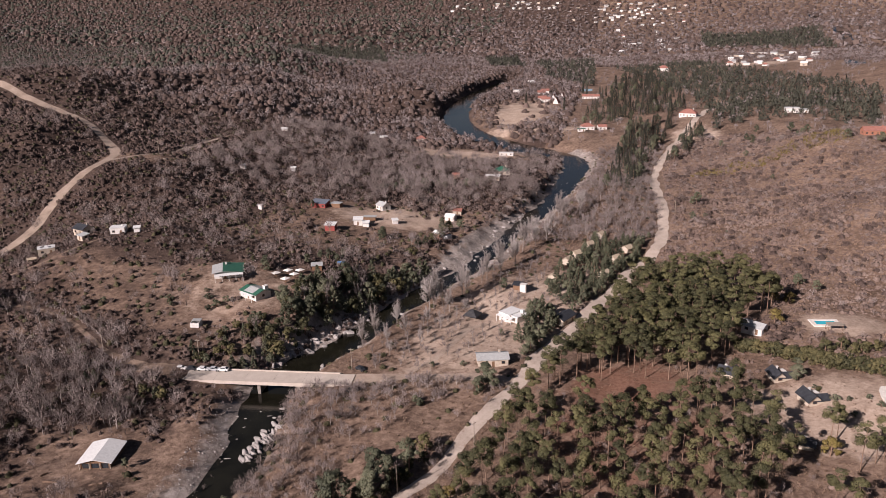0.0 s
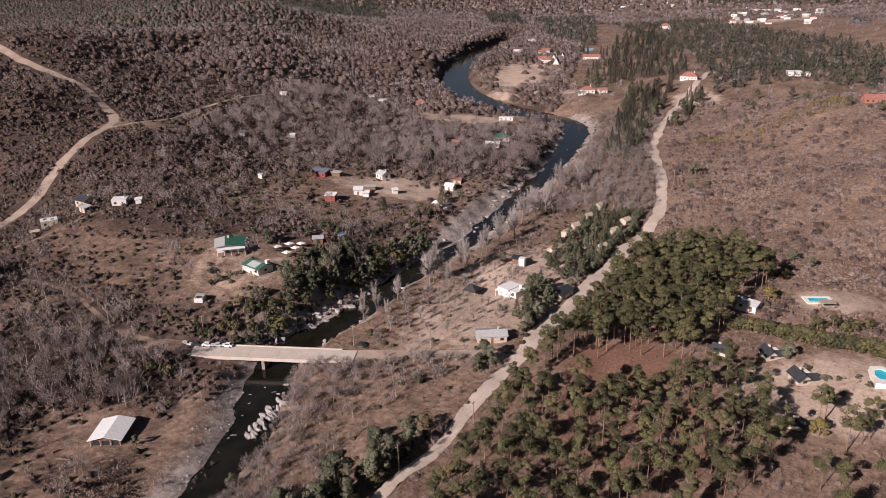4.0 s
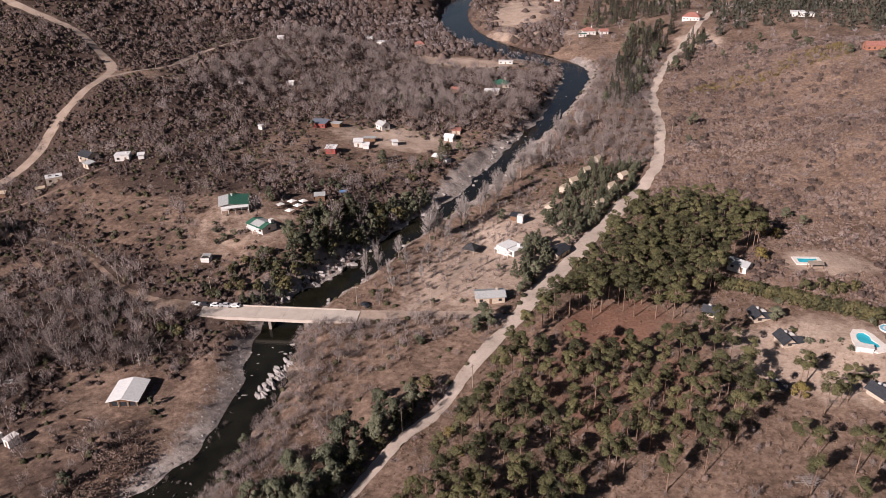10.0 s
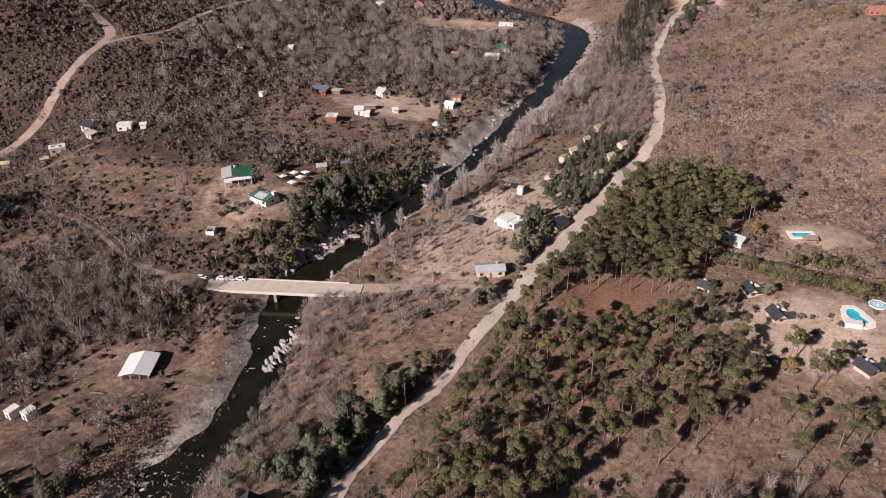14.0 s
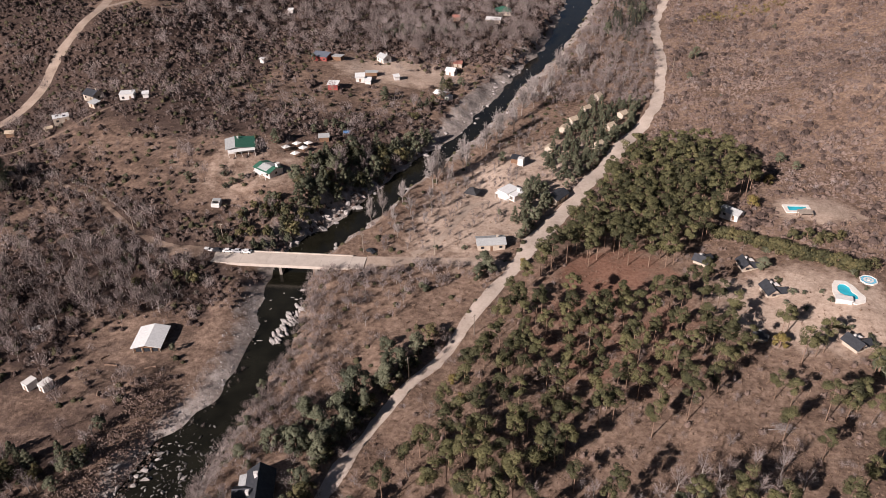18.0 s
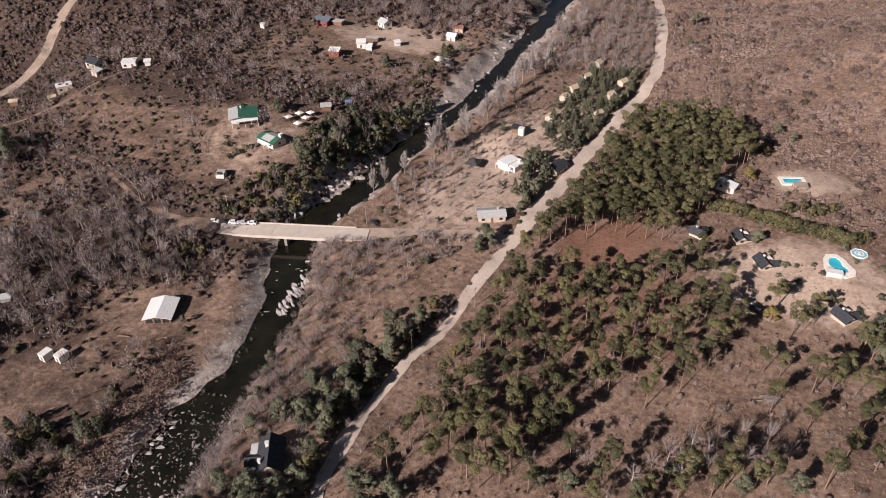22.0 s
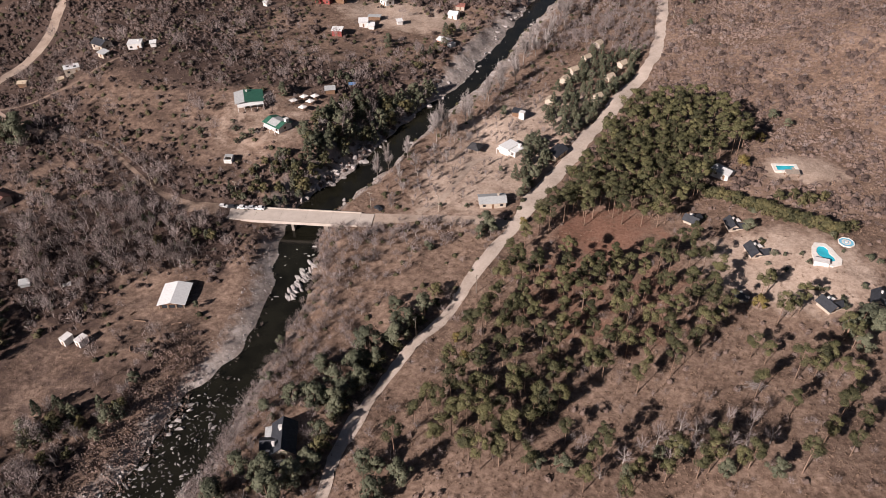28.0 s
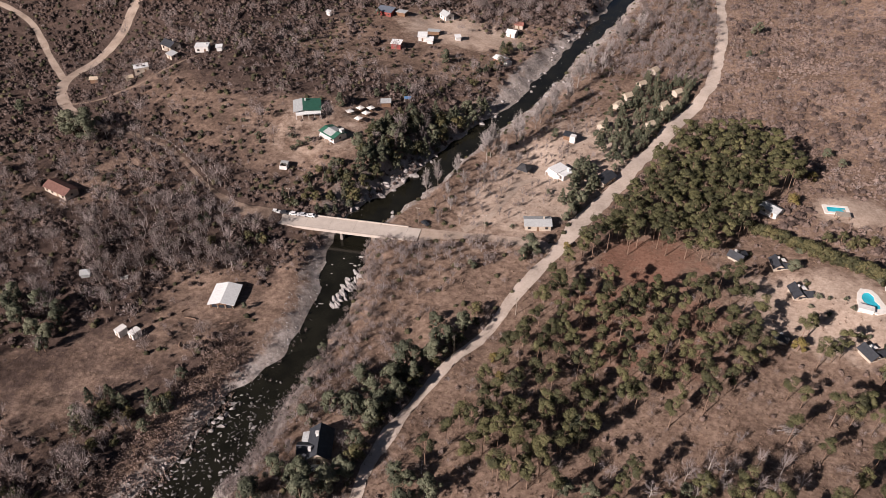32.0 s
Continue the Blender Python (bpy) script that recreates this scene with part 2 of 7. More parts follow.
M["blue_roof"] = material("blue_grey_sheet", [(0.085, 0.10, 0.125), (0.125, 0.145, 0.175), (0.18, 0.20, 0.235)], 0.5, 0.6, stretch=(3, 3, 1), spec=0.35)
M["slate_roof"] = material("charcoal_slate", [(0.020, 0.022, 0.026), (0.034, 0.037, 0.043), (0.055, 0.058, 0.064)], 0.9, 0.6, bump=0.25, bump_scale=5)
M["tile_roof"] = material("red_clay_tiles", [(0.22, 0.088, 0.064), (0.29, 0.128, 0.098), (0.36, 0.185, 0.15)], 0.8, 0.85, bump=0.4, bump_scale=6)
M["rust_roof"] = material("rusty_brown_sheet", [(0.085, 0.040, 0.030), (0.15, 0.075, 0.058), (0.23, 0.13, 0.10)], 0.5, 0.75, stretch=(3, 3, 1))
M["beige_roof"] = material("beige_thatch", [(0.32, 0.25, 0.175), (0.43, 0.35, 0.255), (0.54, 0.455, 0.35)], 1.0, 0.95, bump=0.4)
M["thatch_dark"] = material("dark_old_thatch", [(0.022, 0.022, 0.024), (0.042, 0.042, 0.044), (0.075, 0.072, 0.07)], 1.2, 0.95, bump=0.5)
M["canvas"] = material("white_canvas", [(0.66, 0.62, 0.56), (0.76, 0.73, 0.67), (0.82, 0.79, 0.74)], 0.9, 0.85)
M["glass"] = material("dark_window_glass", [(0.015, 0.018, 0.022), (0.025, 0.030, 0.036), (0.04, 0.045, 0.05)], 1.0, 0.12, spec=0.5)
M["wood"] = material("brown_planks", [(0.11, 0.06, 0.035), (0.18, 0.105, 0.062), (0.25, 0.155, 0.10)], 1.5, 0.8, stretch=(1, 1, 6))
M["pole"] = material("grey_weathered_wood", [(0.20, 0.16, 0.125), (0.30, 0.25, 0.20), (0.38, 0.33, 0.27)], 1.5, 0.9)
M["pool_tile"] = material("pale_pool_paving", [(0.60, 0.55, 0.48), (0.70, 0.66, 0.59), (0.78, 0.74, 0.68)], 0.9, 0.8)
M["tyre"] = material("black_rubber", [(0.012, 0.012, 0.012), (0.020, 0.020, 0.020), (0.03, 0.03, 0.03)], 2.0, 0.8)
M["blue_sheet"] = material("blue_tarpaulin", [(0.05, 0.13, 0.28), (0.08, 0.20, 0.40), (0.14, 0.28, 0.48)], 0.8, 0.6)
M["bluegrey"] = material("blue_grey_court", [(0.20, 0.33, 0.40), (0.27, 0.42, 0.50), (0.33, 0.48, 0.55)], 0.4, 0.7)
for car_name, car_rgb in (("car_white", (0.72, 0.72, 0.70)), ("car_silver", (0.42, 0.43, 0.44)), ("car_dark", (0.03, 0.032, 0.036))):
    M[car_name] = material(car_name + "_paint", [[c * 0.9 for c in car_rgb], car_rgb, [min(0.8, c * 1.06) for c in car_rgb]], 2.0, 0.3, spec=0.5)
M["pool_water"] = water_material("turquoise_pool_water", (0.03, 0.42, 0.52), 0.08, 0.12)
M["spa_water"] = water_material("light_blue_pool_water", (0.16, 0.42, 0.55), 0.08, 0.12)

# ---- the lie of the land ----
HILLS = [
    (-30, 0, -0.4), (18, 0, -0.4), (-39, -53, -2.2), (-61, -85, -2), (-138, -23, 3.5), (-207, 63, 4.3), (-64, 66, 12.5), (-36, 48, 7.5), (-53, 20, 5),
    (-138, 98, 17), (-220, 208, 31), (-311, 240, 50), (-72, 205, 7), (14, 168, 1), (10, 204, -1), (18, 312, 2.5), (-171, 378, 24), (-78, 489, 1),
    (-34, 216, 2), (49, 55, 0), (66, 54, 1.5), (65, 85, 1.5), (100, 114, 1.5), (64, 9, 2.5), (60, -42, 1), (108, -13, 3), (139, 9, 5), (155, -32, 6),
    (179, -36, 9), (178, 49, 10), (186, -10, 12), (132, 280, 9), (151, 237, 7), (175, 575, 16), (272, 331, 35), (271, 572, 19), (80, 521, 6),
    (63, 976, 2), (250, 2159, 8), (23, -111, 2.5), (-60, -140, -2), (100, -120, 6), (180, -110, 12), (300, 50, 26), (260, 160, 32), (420, 330, 60),
    (0, -60, -1.5), (-28, -60, -2.5), (-420, 400, 75), (-150, 700, 30), (-500, 900, 70), (600, 900, 45), (-600, 100, 90), (600, 0, 60),
    (-900, 2200, 90), (900, 2200, 60), (0, 3600, 330), (-1600, 3600, 330), (1600, 3600, 330), (-2200, 1200, 220), (2200, 1200, 200), (0, -900, 30),
    (-900, -700, 40), (900, -700, 60), (0, 1500, 5), (-2200, -2200, 60), (2200, -2200, 60), (-3500, 3500, 350), (3500, 3500, 350), (60, 200, -1),
    (100, 330, 0), (20, 740, 1), (90, 720, 4), (-10, 590, -1.5), (70, 620, 3), (-110, 560, 1), (-140, 760, 3), (-20, 900, 1), (120, 860, 4),
    (-400, 520, 62), (-300, 500, 42), (-360, 620, 58),
    (0, 455, -3.6), (40, 437, -3.6), (-45, 522, -3.6), (30, 515, -2), (-80, 620, -3.2), (50, 395, -3),
]
RIVER = [
    (-75, 1150, 15), (-93, 1000, 17), (-98, 900, 18), (-97, 800, 17), (-86, 699, 16), (-64, 612, 16), (-31, 545, 15), (14, 488, 14), (42, 462, 13), (66, 435, 11),
    (74, 404, 10), (73, 375, 9.5), (70, 338, 8.5), (65, 285, 6.5), (56, 240, 6), (48, 208, 4.6), (43, 177, 5), (37.5, 152, 5), (34, 135, 4.6), (26, 112, 5), (20, 98, 6.3), (14, 80, 7),
    (9, 61, 6.5), (3, 41, 6.5), (-5, 22, 7), (-11, 8, 7.5), (-11, -8, 7.5), (-8, -22, 7.5), (-4, -38, 7.5), (-2, -54, 6.5), (-2.5, -70, 6.5), (-5, -85, 7),
    (-7.5, -98, 9), (-9, -112, 10), (-11, -124, 10), (-14, -140, 10), (-22, -175, 10), (-40, -240, 10), (-60, -400, 12), (-20, -700, 12), (0, -1400, 12),
]
WATER = -5.0
hill_pts = np.array(HILLS, float)
river_pts = np.array(RIVER, float)


def dense(points, step):
    """A smooth line through the points, about `step` metres between its own points."""
    p = np.array(points, float)
    out = []
    for i in range(len(p) - 1):
        a, b = p[max(i - 1, 0)], p[i]
        c, d = p[i + 1], p[min(i + 2, len(p) - 1)]
        n = max(1, int(np.linalg.norm(c[:2] - b[:2]) / step))
        for k in range(n):
            t = k / n
            out.append(0.5 * (2 * b + (c - a) * t + (2 * a - 5 * b + 4 * c - d) * t * t + (3 * b - a - 3 * c + d) * t**3))
    return np.array(out + [p[-1]])


river_line = dense(RIVER, 6.0)


def near_line(x, y, line):
    """Distance to the line, the width stored there and the side (positive: right of its course)."""
    shape = np.shape(x)
    x, y = np.ravel(x), np.ravel(y)
    best = np.full(len(x), 1e9)
    wide, side = np.zeros(len(x)), np.zeros(len(x))
    for a, b in zip(line[:-1], line[1:]):
        ab = b[:2] - a[:2]
        rx, ry = x - a[0], y - a[1]
        t = np.clip((rx * ab[0] + ry * ab[1]) / (ab @ ab), 0, 1)
        d = np.hypot(rx - t * ab[0], ry - t * ab[1])
        m = d < best
        best[m] = d[m]
        wide[m] = (a[2] + t * (b[2] - a[2]))[m] if len(a) > 2 else 0
        side[m] = np.sign(ab[0] * ry - ab[1] * rx)[m]
    return best.reshape(shape), wide.reshape(shape), side.reshape(shape)


def waves(x, y, seed, size):
    """A smooth random field of about unit height from crossed sines."""
    rng = np.random.RandomState(seed)
    out = 0 * x
    for k in range(9):
        a, f, p = rng.rand() * 6.283, (0.6 + 1.4 * rng.rand()) / size * 6.283, rng.rand() * 6.283
        out = out + np.sin((x * np.cos(a) + y * np.sin(a)) * f + p)
    return out / 3.0


def land(x, y):
    """The height of the dry land, before the river cuts into it."""
    top, low = 0 * x, 0 * x
    for hx, hy, hz in hill_pts:
        w = 1 / ((x - hx) ** 2 + (y - hy) ** 2 + 120.0) ** 1.6
        top, low = top + w * hz, low + w
    return top / low


def carved(x, y):
    z = land(x, y)
    away = np.clip(np.hypot(x - 60, y - 40) / 500 - 0.4, 0, 1)
    z = z + 0.35 * waves(x, y, 3, 45) + 0.18 * waves(x, y, 4, 14) + away * (1.6 * waves(x, y, 5, 240) + 1.0 * waves(x, y, 9, 80))
    near = np.abs(x) < 260
    d, wide, side = near_line(x[near], y[near], river_line)
    zn, yn, xn = z[near], y[near], x[near]
    wide = wide + 1.2 * waves(xn, yn, 6, 22)
    west = side > 0
    gorge = np.exp(-(((yn - 75) / 55) ** 2))
    reach = np.where(west, 11 - 3 * gorge, 12 + 9 * np.exp(-(((yn - 90) / 60) ** 2)))
    shelf = np.where(west, 7.0 * np.exp(-(((yn - 145) / 48) ** 4)), 0)
    t = np.clip((d - wide - shelf) / reach, 0, 1)
    t = t * t * (3 - 2 * t)
    bed = WATER - 1.3 + 1.2 * np.clip(d / np.maximum(wide, 1), 0, 1.1) ** 2 + np.where(shelf > 0.5, np.clip((d - wide) / 3, 0, 1) * 0.7, 0)
    floor_z = np.maximum(zn, WATER + 0.9)
    deck = np.clip(1.5 - np.maximum(np.abs((xn + 14) * 0.995 + (yn + 5) * 0.096) / 30, np.abs((yn + 5) * 0.995 - (xn + 14) * 0.096) / 9) * 1.2, 0, 1)
    floor_z = floor_z - deck * np.maximum(floor_z + 1.0, 0)
    z[near] = np.where(d < wide + reach + shelf, bed + (floor_z - bed) * t, floor_z)
    return z


def graded(start, stop, far_low, far_high, step, growth):
    mid = list(np.arange(start, stop + 0.01, step))
    s, v, low = step, start, []
    while v > far_low:
        s *= growth
        v -= s
        low.append(v)
    s, v, high = step, stop, []
    while v < far_high:
        s *= growth
        v += s
        high.append(v)
    return np.array(low[::-1] + mid + high)


grid_x = graded(-250, 262, -3000, 3000, 2.3, 1.05)
grid_y = graded(-160, 420, -1300, 4300, 2.3, 1.035)
GX, GY = np.meshgrid(grid_x, grid_y)
GZ = carved(GX.copy(), GY.copy())


def ground(x, y):
    """Height of the ground sheet."""
    x, y = np.asarray(x, float), np.asarray(y, float)
    i = np.clip(np.searchsorted(grid_x, x) - 1, 0, len(grid_x) - 2)
    j = np.clip(np.searchsorted(grid_y, y) - 1, 0, len(grid_y) - 2)
    u = (x - grid_x[i]) / (grid_x[i + 1] - grid_x[i])
    v = (y - grid_y[j]) / (grid_y[j + 1] - grid_y[j])
    return GZ[j, i] * (1 - u) * (1 - v) + GZ[j, i + 1] * u * (1 - v) + GZ[j + 1, i] * (1 - u) * v + GZ[j + 1, i + 1] * u * v


def height(x, y):
    return float(ground(x, y))


def inside(x, y, poly):
    """Which points lie in the polygon."""
    out = np.zeros(np.shape(x), bool)
    for (ax, ay), (bx, by) in zip(poly, poly[1:] + poly[:1]):
        if ay != by:
            out ^= ((ay > y) != (by > y)) & (x < (bx - ax) * (y - ay) / (by - ay) + ax)
    return out


def blob(x, y, cx, cy, rx, ry, turn=0.0):
    c, s = math.cos(radians(turn)), math.sin(radians(turn))
    u, v = ((x - cx) * c + (y - cy) * s) / rx, ((y - cy) * c - (x - cx) * s) / ry
    return np.clip(1.6 - np.sqrt(u * u + v * v) * 1.1, 0, 1)


def raw_mesh(name, verts, faces, mat, smooth=False):
    """A mesh from an array of points and an array of equal faces."""
    me = bpy.data.meshes.new(name)
    verts, faces = np.asarray(verts, np.float32), np.asarray(faces, np.int32)
    n, k = faces.shape
    me.vertices.add(len(verts))
    me.vertices.foreach_set("co", verts.ravel())
    me.loops.add(n * k)
    me.loops.foreach_set("vertex_index", faces.ravel())
    me.polygons.add(n)
    me.polygons.foreach_set("loop_start", np.arange(0, n * k, k, dtype=np.int32))
    me.polygons.foreach_set("use_smooth", np.full(n, smooth))
    me.update(calc_edges=True)
    if mat:
        me.materials.append(mat)
    return me


def strip_faces(rows, cols):
    a = (np.arange(rows - 1)[:, None] * cols + np.arange(cols - 1)).ravel()
    return np.stack([a, a + 1, a + cols + 1, a + cols], 1)


verts = np.stack([GX, GY, GZ], -1).reshape(-1, 3)
me = raw_mesh("ground", verts, strip_faces(len(grid_y), len(grid_x)), M["ground"], True)
sand_c = np.zeros(GX.shape)
for spec in [(62, 60, 30, 75, -22), (172, -12, 34, 26, -12), (186, 52, 20, 13, 0), (-50, 52, 34, 30, 20), (-45, -60, 26, 22, 0), (-100, 45, 60, 22, -25), 
             (-5, 690, 42, 120, 0), (10, 560, 40, 30, 0), (-25, 425, 62, 28, 5), (60, 545, 30, 25, 0), (30, 160, 10, 40, -15), (35, -25, 22, 30, 25), (175, 480, 25, 40, 0), (-20, 200, 45, 25, 0),
             (330, 1300, 130, 60, 0), (300, 2300, 200, 60, 0), (23, -108, 12, 10, 0)]:
    sand_c = np.maximum(sand_c, blob(GX, GY, *spec) * (0.38 if spec[0] < -90 and spec[1] < 100 else 0.38 if spec[0] < 40 and -100 < spec[1] < 0 else 0.6 if spec[0] < 40 and spec[1] < 100 else 0.95))
rd, rw, rs = near_line(GX, GY, river_line)
sand_c = np.maximum(sand_c, 0.9 * np.clip(1.3 - (rd - rw) / 15, 0, 1) * ((rs < 0) & (GY > 4) & (GY < 150)))
needle_c = np.maximum(blob(GX, GY, 108, 4, 26, 20, 20), 0.8 * blob(GX, GY, 110, -30, 40, 40, 0)) * 0.9
stone_c = np.clip(1.35 - np.maximum(rd - rw, 0) / np.where(rs > 0, 8.0 + 5 * (GY > 85), 8.0 + 8 * (GY > 5)), 0, 1) * (GY < 460)
PEBBLE_BAR = [(-24.5, -18.5), (-17.6, -17.4), (-8.2, -43.4), (-4.8, -69.2), (-7.8, -93), (-13.9, -94.1), (-19.8, -77), (-17.5, -57.3)]
WEST_SHELF = [(14, 100), (18, 127), (22, 168), (37, 213), (46, 244), (54, 244), (47, 205), (41, 172), (33, 142), (31, 126), (23, 106)]
stone_c = np.maximum(stone_c * np.where((rs > 0) & (GY < 0) & (GY > -82), 0.6, 1.0), np.maximum(0.62 * inside(GX, GY, PEBBLE_BAR), 0.8 * inside(GX, GY, WEST_SHELF)))
river_x = np.interp(GY, river_pts[::-1, 1], river_pts[::-1, 0])
litter_c = np.clip((river_x - GX - 8) / 20, 0, 1)
litter_c = np.where(GY > 470, np.where(GX > 40, 0.45, 1.05), litter_c)
litter_c = litter_c * (1 - 0.9 * np.clip(sand_c * 1.3, 0, 1)) + 0.10 * waves(GX, GY, 8, 60)
litter_c = litter_c * (1 - 0.28 * blob(GX, GY, -70, -108, 40, 28, 20))
litter_c = litter_c * (1 - 0.3 * blob(GX, GY, -145, -12, 55, 26, 15))
for spec in [(-60, 150, 60, 30, 0), (-15, 205, 45, 30, 0), (-205, 225, 30, 18, 30), (-25, 425, 60, 28, 5), (-25, 190, 60, 40, 0)]:
    litter_c = litter_c * (1 - 0.85 * blob(GX, GY, *spec))
ca = me.color_attributes.new("cover", "FLOAT_COLOR", "POINT")
ca.data.foreach_set("color", np.stack([sand_c, needle_c, stone_c, np.clip(litter_c, 0, 1)], -1).astype(np.float32).ravel())
tagged(new("ground", me), "dry brown winter hills with bare soil and stones", "ground", kind="structure")


ROAD_LINES = []


def ribbon(name, points, mat, lift, label, category, cols=5, wobble=0.5, flat=None, seed=1):
    """A strip along the points (x, y, half width), lying on the ground or flat at one height."""
    if name == "road":
        ROAD_LINES.append(points)
    line = dense(points, 2.5)
    way = np.gradient(line[:, :2], axis=0)
    way /= np.maximum(np.linalg.norm(way, axis=1, keepdims=True), 1e-6)
    across = np.stack([-way[:, 1], way[:, 0]], 1)
    rng = np.random.RandomState(seed)
    u = np.linspace(-1, 1, cols)
    off = u[None] * line[:, 2:3]
    rough = np.convolve(rng.randn(len(line) + 4), np.ones(5) / 3, "valid"), np.convolve(rng.randn(len(line) + 4), np.ones(5) / 3, "valid")
    off[:, 0] += wobble * rough[0]
    off[:, -1] += wobble * rough[1]
    xy = line[:, None, :2] + off[..., None] * across[:, None]
    z = np.full(xy.shape[:2], flat) if flat is not None else ground(xy[..., 0], xy[..., 1]) + lift
    v = np.concatenate([xy, z[..., None]], -1).reshape(-1, 3)
    ob = new(name, raw_mesh(name, v, strip_faces(len(line), cols)[:, ::-1], mat, True))
    return tagged(ob, label, category, kind="structure")


ribbon("water", [(x, y, w + 9) for x, y, w in RIVER], M["water"], 0, "dark shallow river water between rocky banks", "water", 7, 0, WATER)
MAIN_ROAD = [(38, -230, 3.4), (38.5, -170, 3.4), (39.5, -128, 1.7), (40, -110, 1.8), (43, -92, 1.9), (49, -71.5, 2.0), (58, -48.5, 2.0), (65.5, -23, 2.3), (74.5, 4.5, 3.0), (80.5, 24.5, 3.5),
             (90.5, 55.5, 3.8), (102, 88, 3.6), (113, 119.5, 3.4), (122, 145, 3.4), (128.5, 173.5, 3.4), (131.5, 205.5, 3.0), (132, 243, 3.1), (129, 296, 3.1), (137, 369, 3.0), (154, 452, 3.0), (176, 528, 3.0), (200, 617, 3.0), (235, 720, 3)]
ribbon("road", MAIN_ROAD, M["road"], 0.14, "pale dusty gravel road through the valley", "road", 7, 0.75)
BRIDGE_ROAD = [(76, 1, 4.2), (66, 3.0, 3.0), (57, 3.6, 2.2), (38, 2.9, 2.2), (24, 0.4, 3.0), (17.5, -0.9, 4.4)]
ribbon("road", BRIDGE_ROAD, M["track"], 0.11, "dirt approach road between junction and bridge", "road", 5, 0.5, seed=2)
WEST_ROAD = [(-46.6, -7.4, 4.2), (-52, -8.3, 3.4), (-60, -8.4, 2.8), (-69, -5.5, 1.7), (-77, -2, 1.3), (-95, 10.5, 1.0), (-115, 21.8, 1.0), (-135, 26.2, 1.1), (-157, 28.7, 1.4), (-176, 36, 2.2), (-194, 48.5, 2.8), (-206, 64.5, 3),
             (-207.5, 80, 2.8), (-205, 100, 2.8), (-207, 122, 2.8), (-212, 149, 2.8), (-213, 173, 2.8), (-218, 202, 3), (-236, 240, 3.3), (-271, 268, 3.3), (-330, 318, 3.3), (-388, 334, 3.5), (-440, 352, 3.5)]
ribbon("road", WEST_ROAD[:9], M["shade_toned_track"], 0.12, "narrow overgrown dirt road beside a fence", "road", 5, 0.45, seed=13)
ribbon("road", WEST_ROAD[8:], M["track"], 0.12, "winding dirt road climbing the scrubby hill", "road", 5, 0.35, seed=3)
ribbon("road", [(-219, 207, 2.2), (-211, 226, 2.0), (-204, 255, 2.0), (-214, 322, 2.3), (-206, 364, 2.2), (-196, 408, 2.2)], M["track"], 0.12, "narrow dirt track through bare scrub", "road", 5, 0.3, seed=4)
ribbon("road", [(-206, 66, 2), (-231, 86, 1.8), (-260, 110, 1.8), (-285, 119, 1.8), (-330, 125, 1.8)], M["track"], 0.12, "narrow dirt track through bare scrub", "road", 5, 0.3, seed=5)
ribbon("road", [(34, 6.5, 1.6), (38, 11, 1.6), (42.7, 18.6, 1.7), (46, 32, 1.7), (49.5, 47, 1.7), (56, 52, 1.8)], M["track"], 0.1, "worn dirt lane through the campground", "road", 5, 0.35, seed=6)
ribbon("road", [(-131, 478, 1.6), (-150, 470, 1.5), (-172, 482, 1.5), (-205, 500, 1.5)], M["track"], 0.15, "narrow dirt track through bare scrub", "road", 5, 0.3, seed=7)
ribbon("water", [(480, 1130, 9), (505, 1230, 16), (530, 1330, 17), (600, 1600, 15), (760, 2500, 22), (790, 2868, 26)], M["water"], 0.6, "distant stretch of blue river", "water", 5, 0)
ribbon("road", [(-190, 44, 1.4), (-178, 47, 1.2), (-166, 57, 1.1), (-155, 66, 1.0), (-147, 80, 0.9), (-139, 93, 0.8)], M["shade_toned_track"], 0.12, "dirt driveway along the hillside", "road", 5, 0.35, seed=8)

# ---- helpers for things ----
def part(name, bm, mat, parent=None, label="", smooth=False):
    """Links a bmesh as one mesh object under a thing or a part."""
    me = bpy.data.meshes.new(name)
    bm.to_mesh(me)
    bm.free()
    if smooth:
        for p in me.polygons:
            p.use_smooth = True
    me.materials.append(mat)
    return put(name, me, parent, label)


def put(name, me, parent=None, label=""):
    ob = new(name, me)
    if parent:
        ob.parent = parent
    if label:
        ob["label"] = label
    return ob


def thing(name, x, y, z, turn=0.0, label="", category="", group="", scale=1.0):
    ob = new(name)
    ob.empty_display_size = 0.3
    ob.matrix_world = pose(x, y, z, 0, 0, turn) @ Matrix.Scale(scale, 4)
    return tagged(ob, label, category, group)


def box(bm, x0, y0, z0, x1, y1, z1):
    v = [bm.verts.new(c) for c in ((x0, y0, z0), (x1, y0, z0), (x1, y1, z0), (x0, y1, z0), (x0, y0, z1), (x1, y0, z1), (x1, y1, z1), (x0, y1, z1))]
    for f in ((3, 2, 1, 0), (4, 5, 6, 7), (0, 1, 5, 4), (1, 2, 6, 5), (2, 3, 7, 6), (3, 0, 4, 7)):
        bm.faces.new([v[i] for i in f])
    return v


def prism(bm, outline, z0, z1):
    """An upright block over a flat outline."""
    low, top = [bm.verts.new((x, y, z0)) for x, y in outline], [bm.verts.new((x, y, z1)) for x, y in outline]
    n = len(outline)
    bm.faces.new(top)
    bm.faces.new(low[::-1])
    for i in range(n):
        bm.faces.new((low[i], low[(i + 1) % n], top[(i + 1) % n], top[i]))


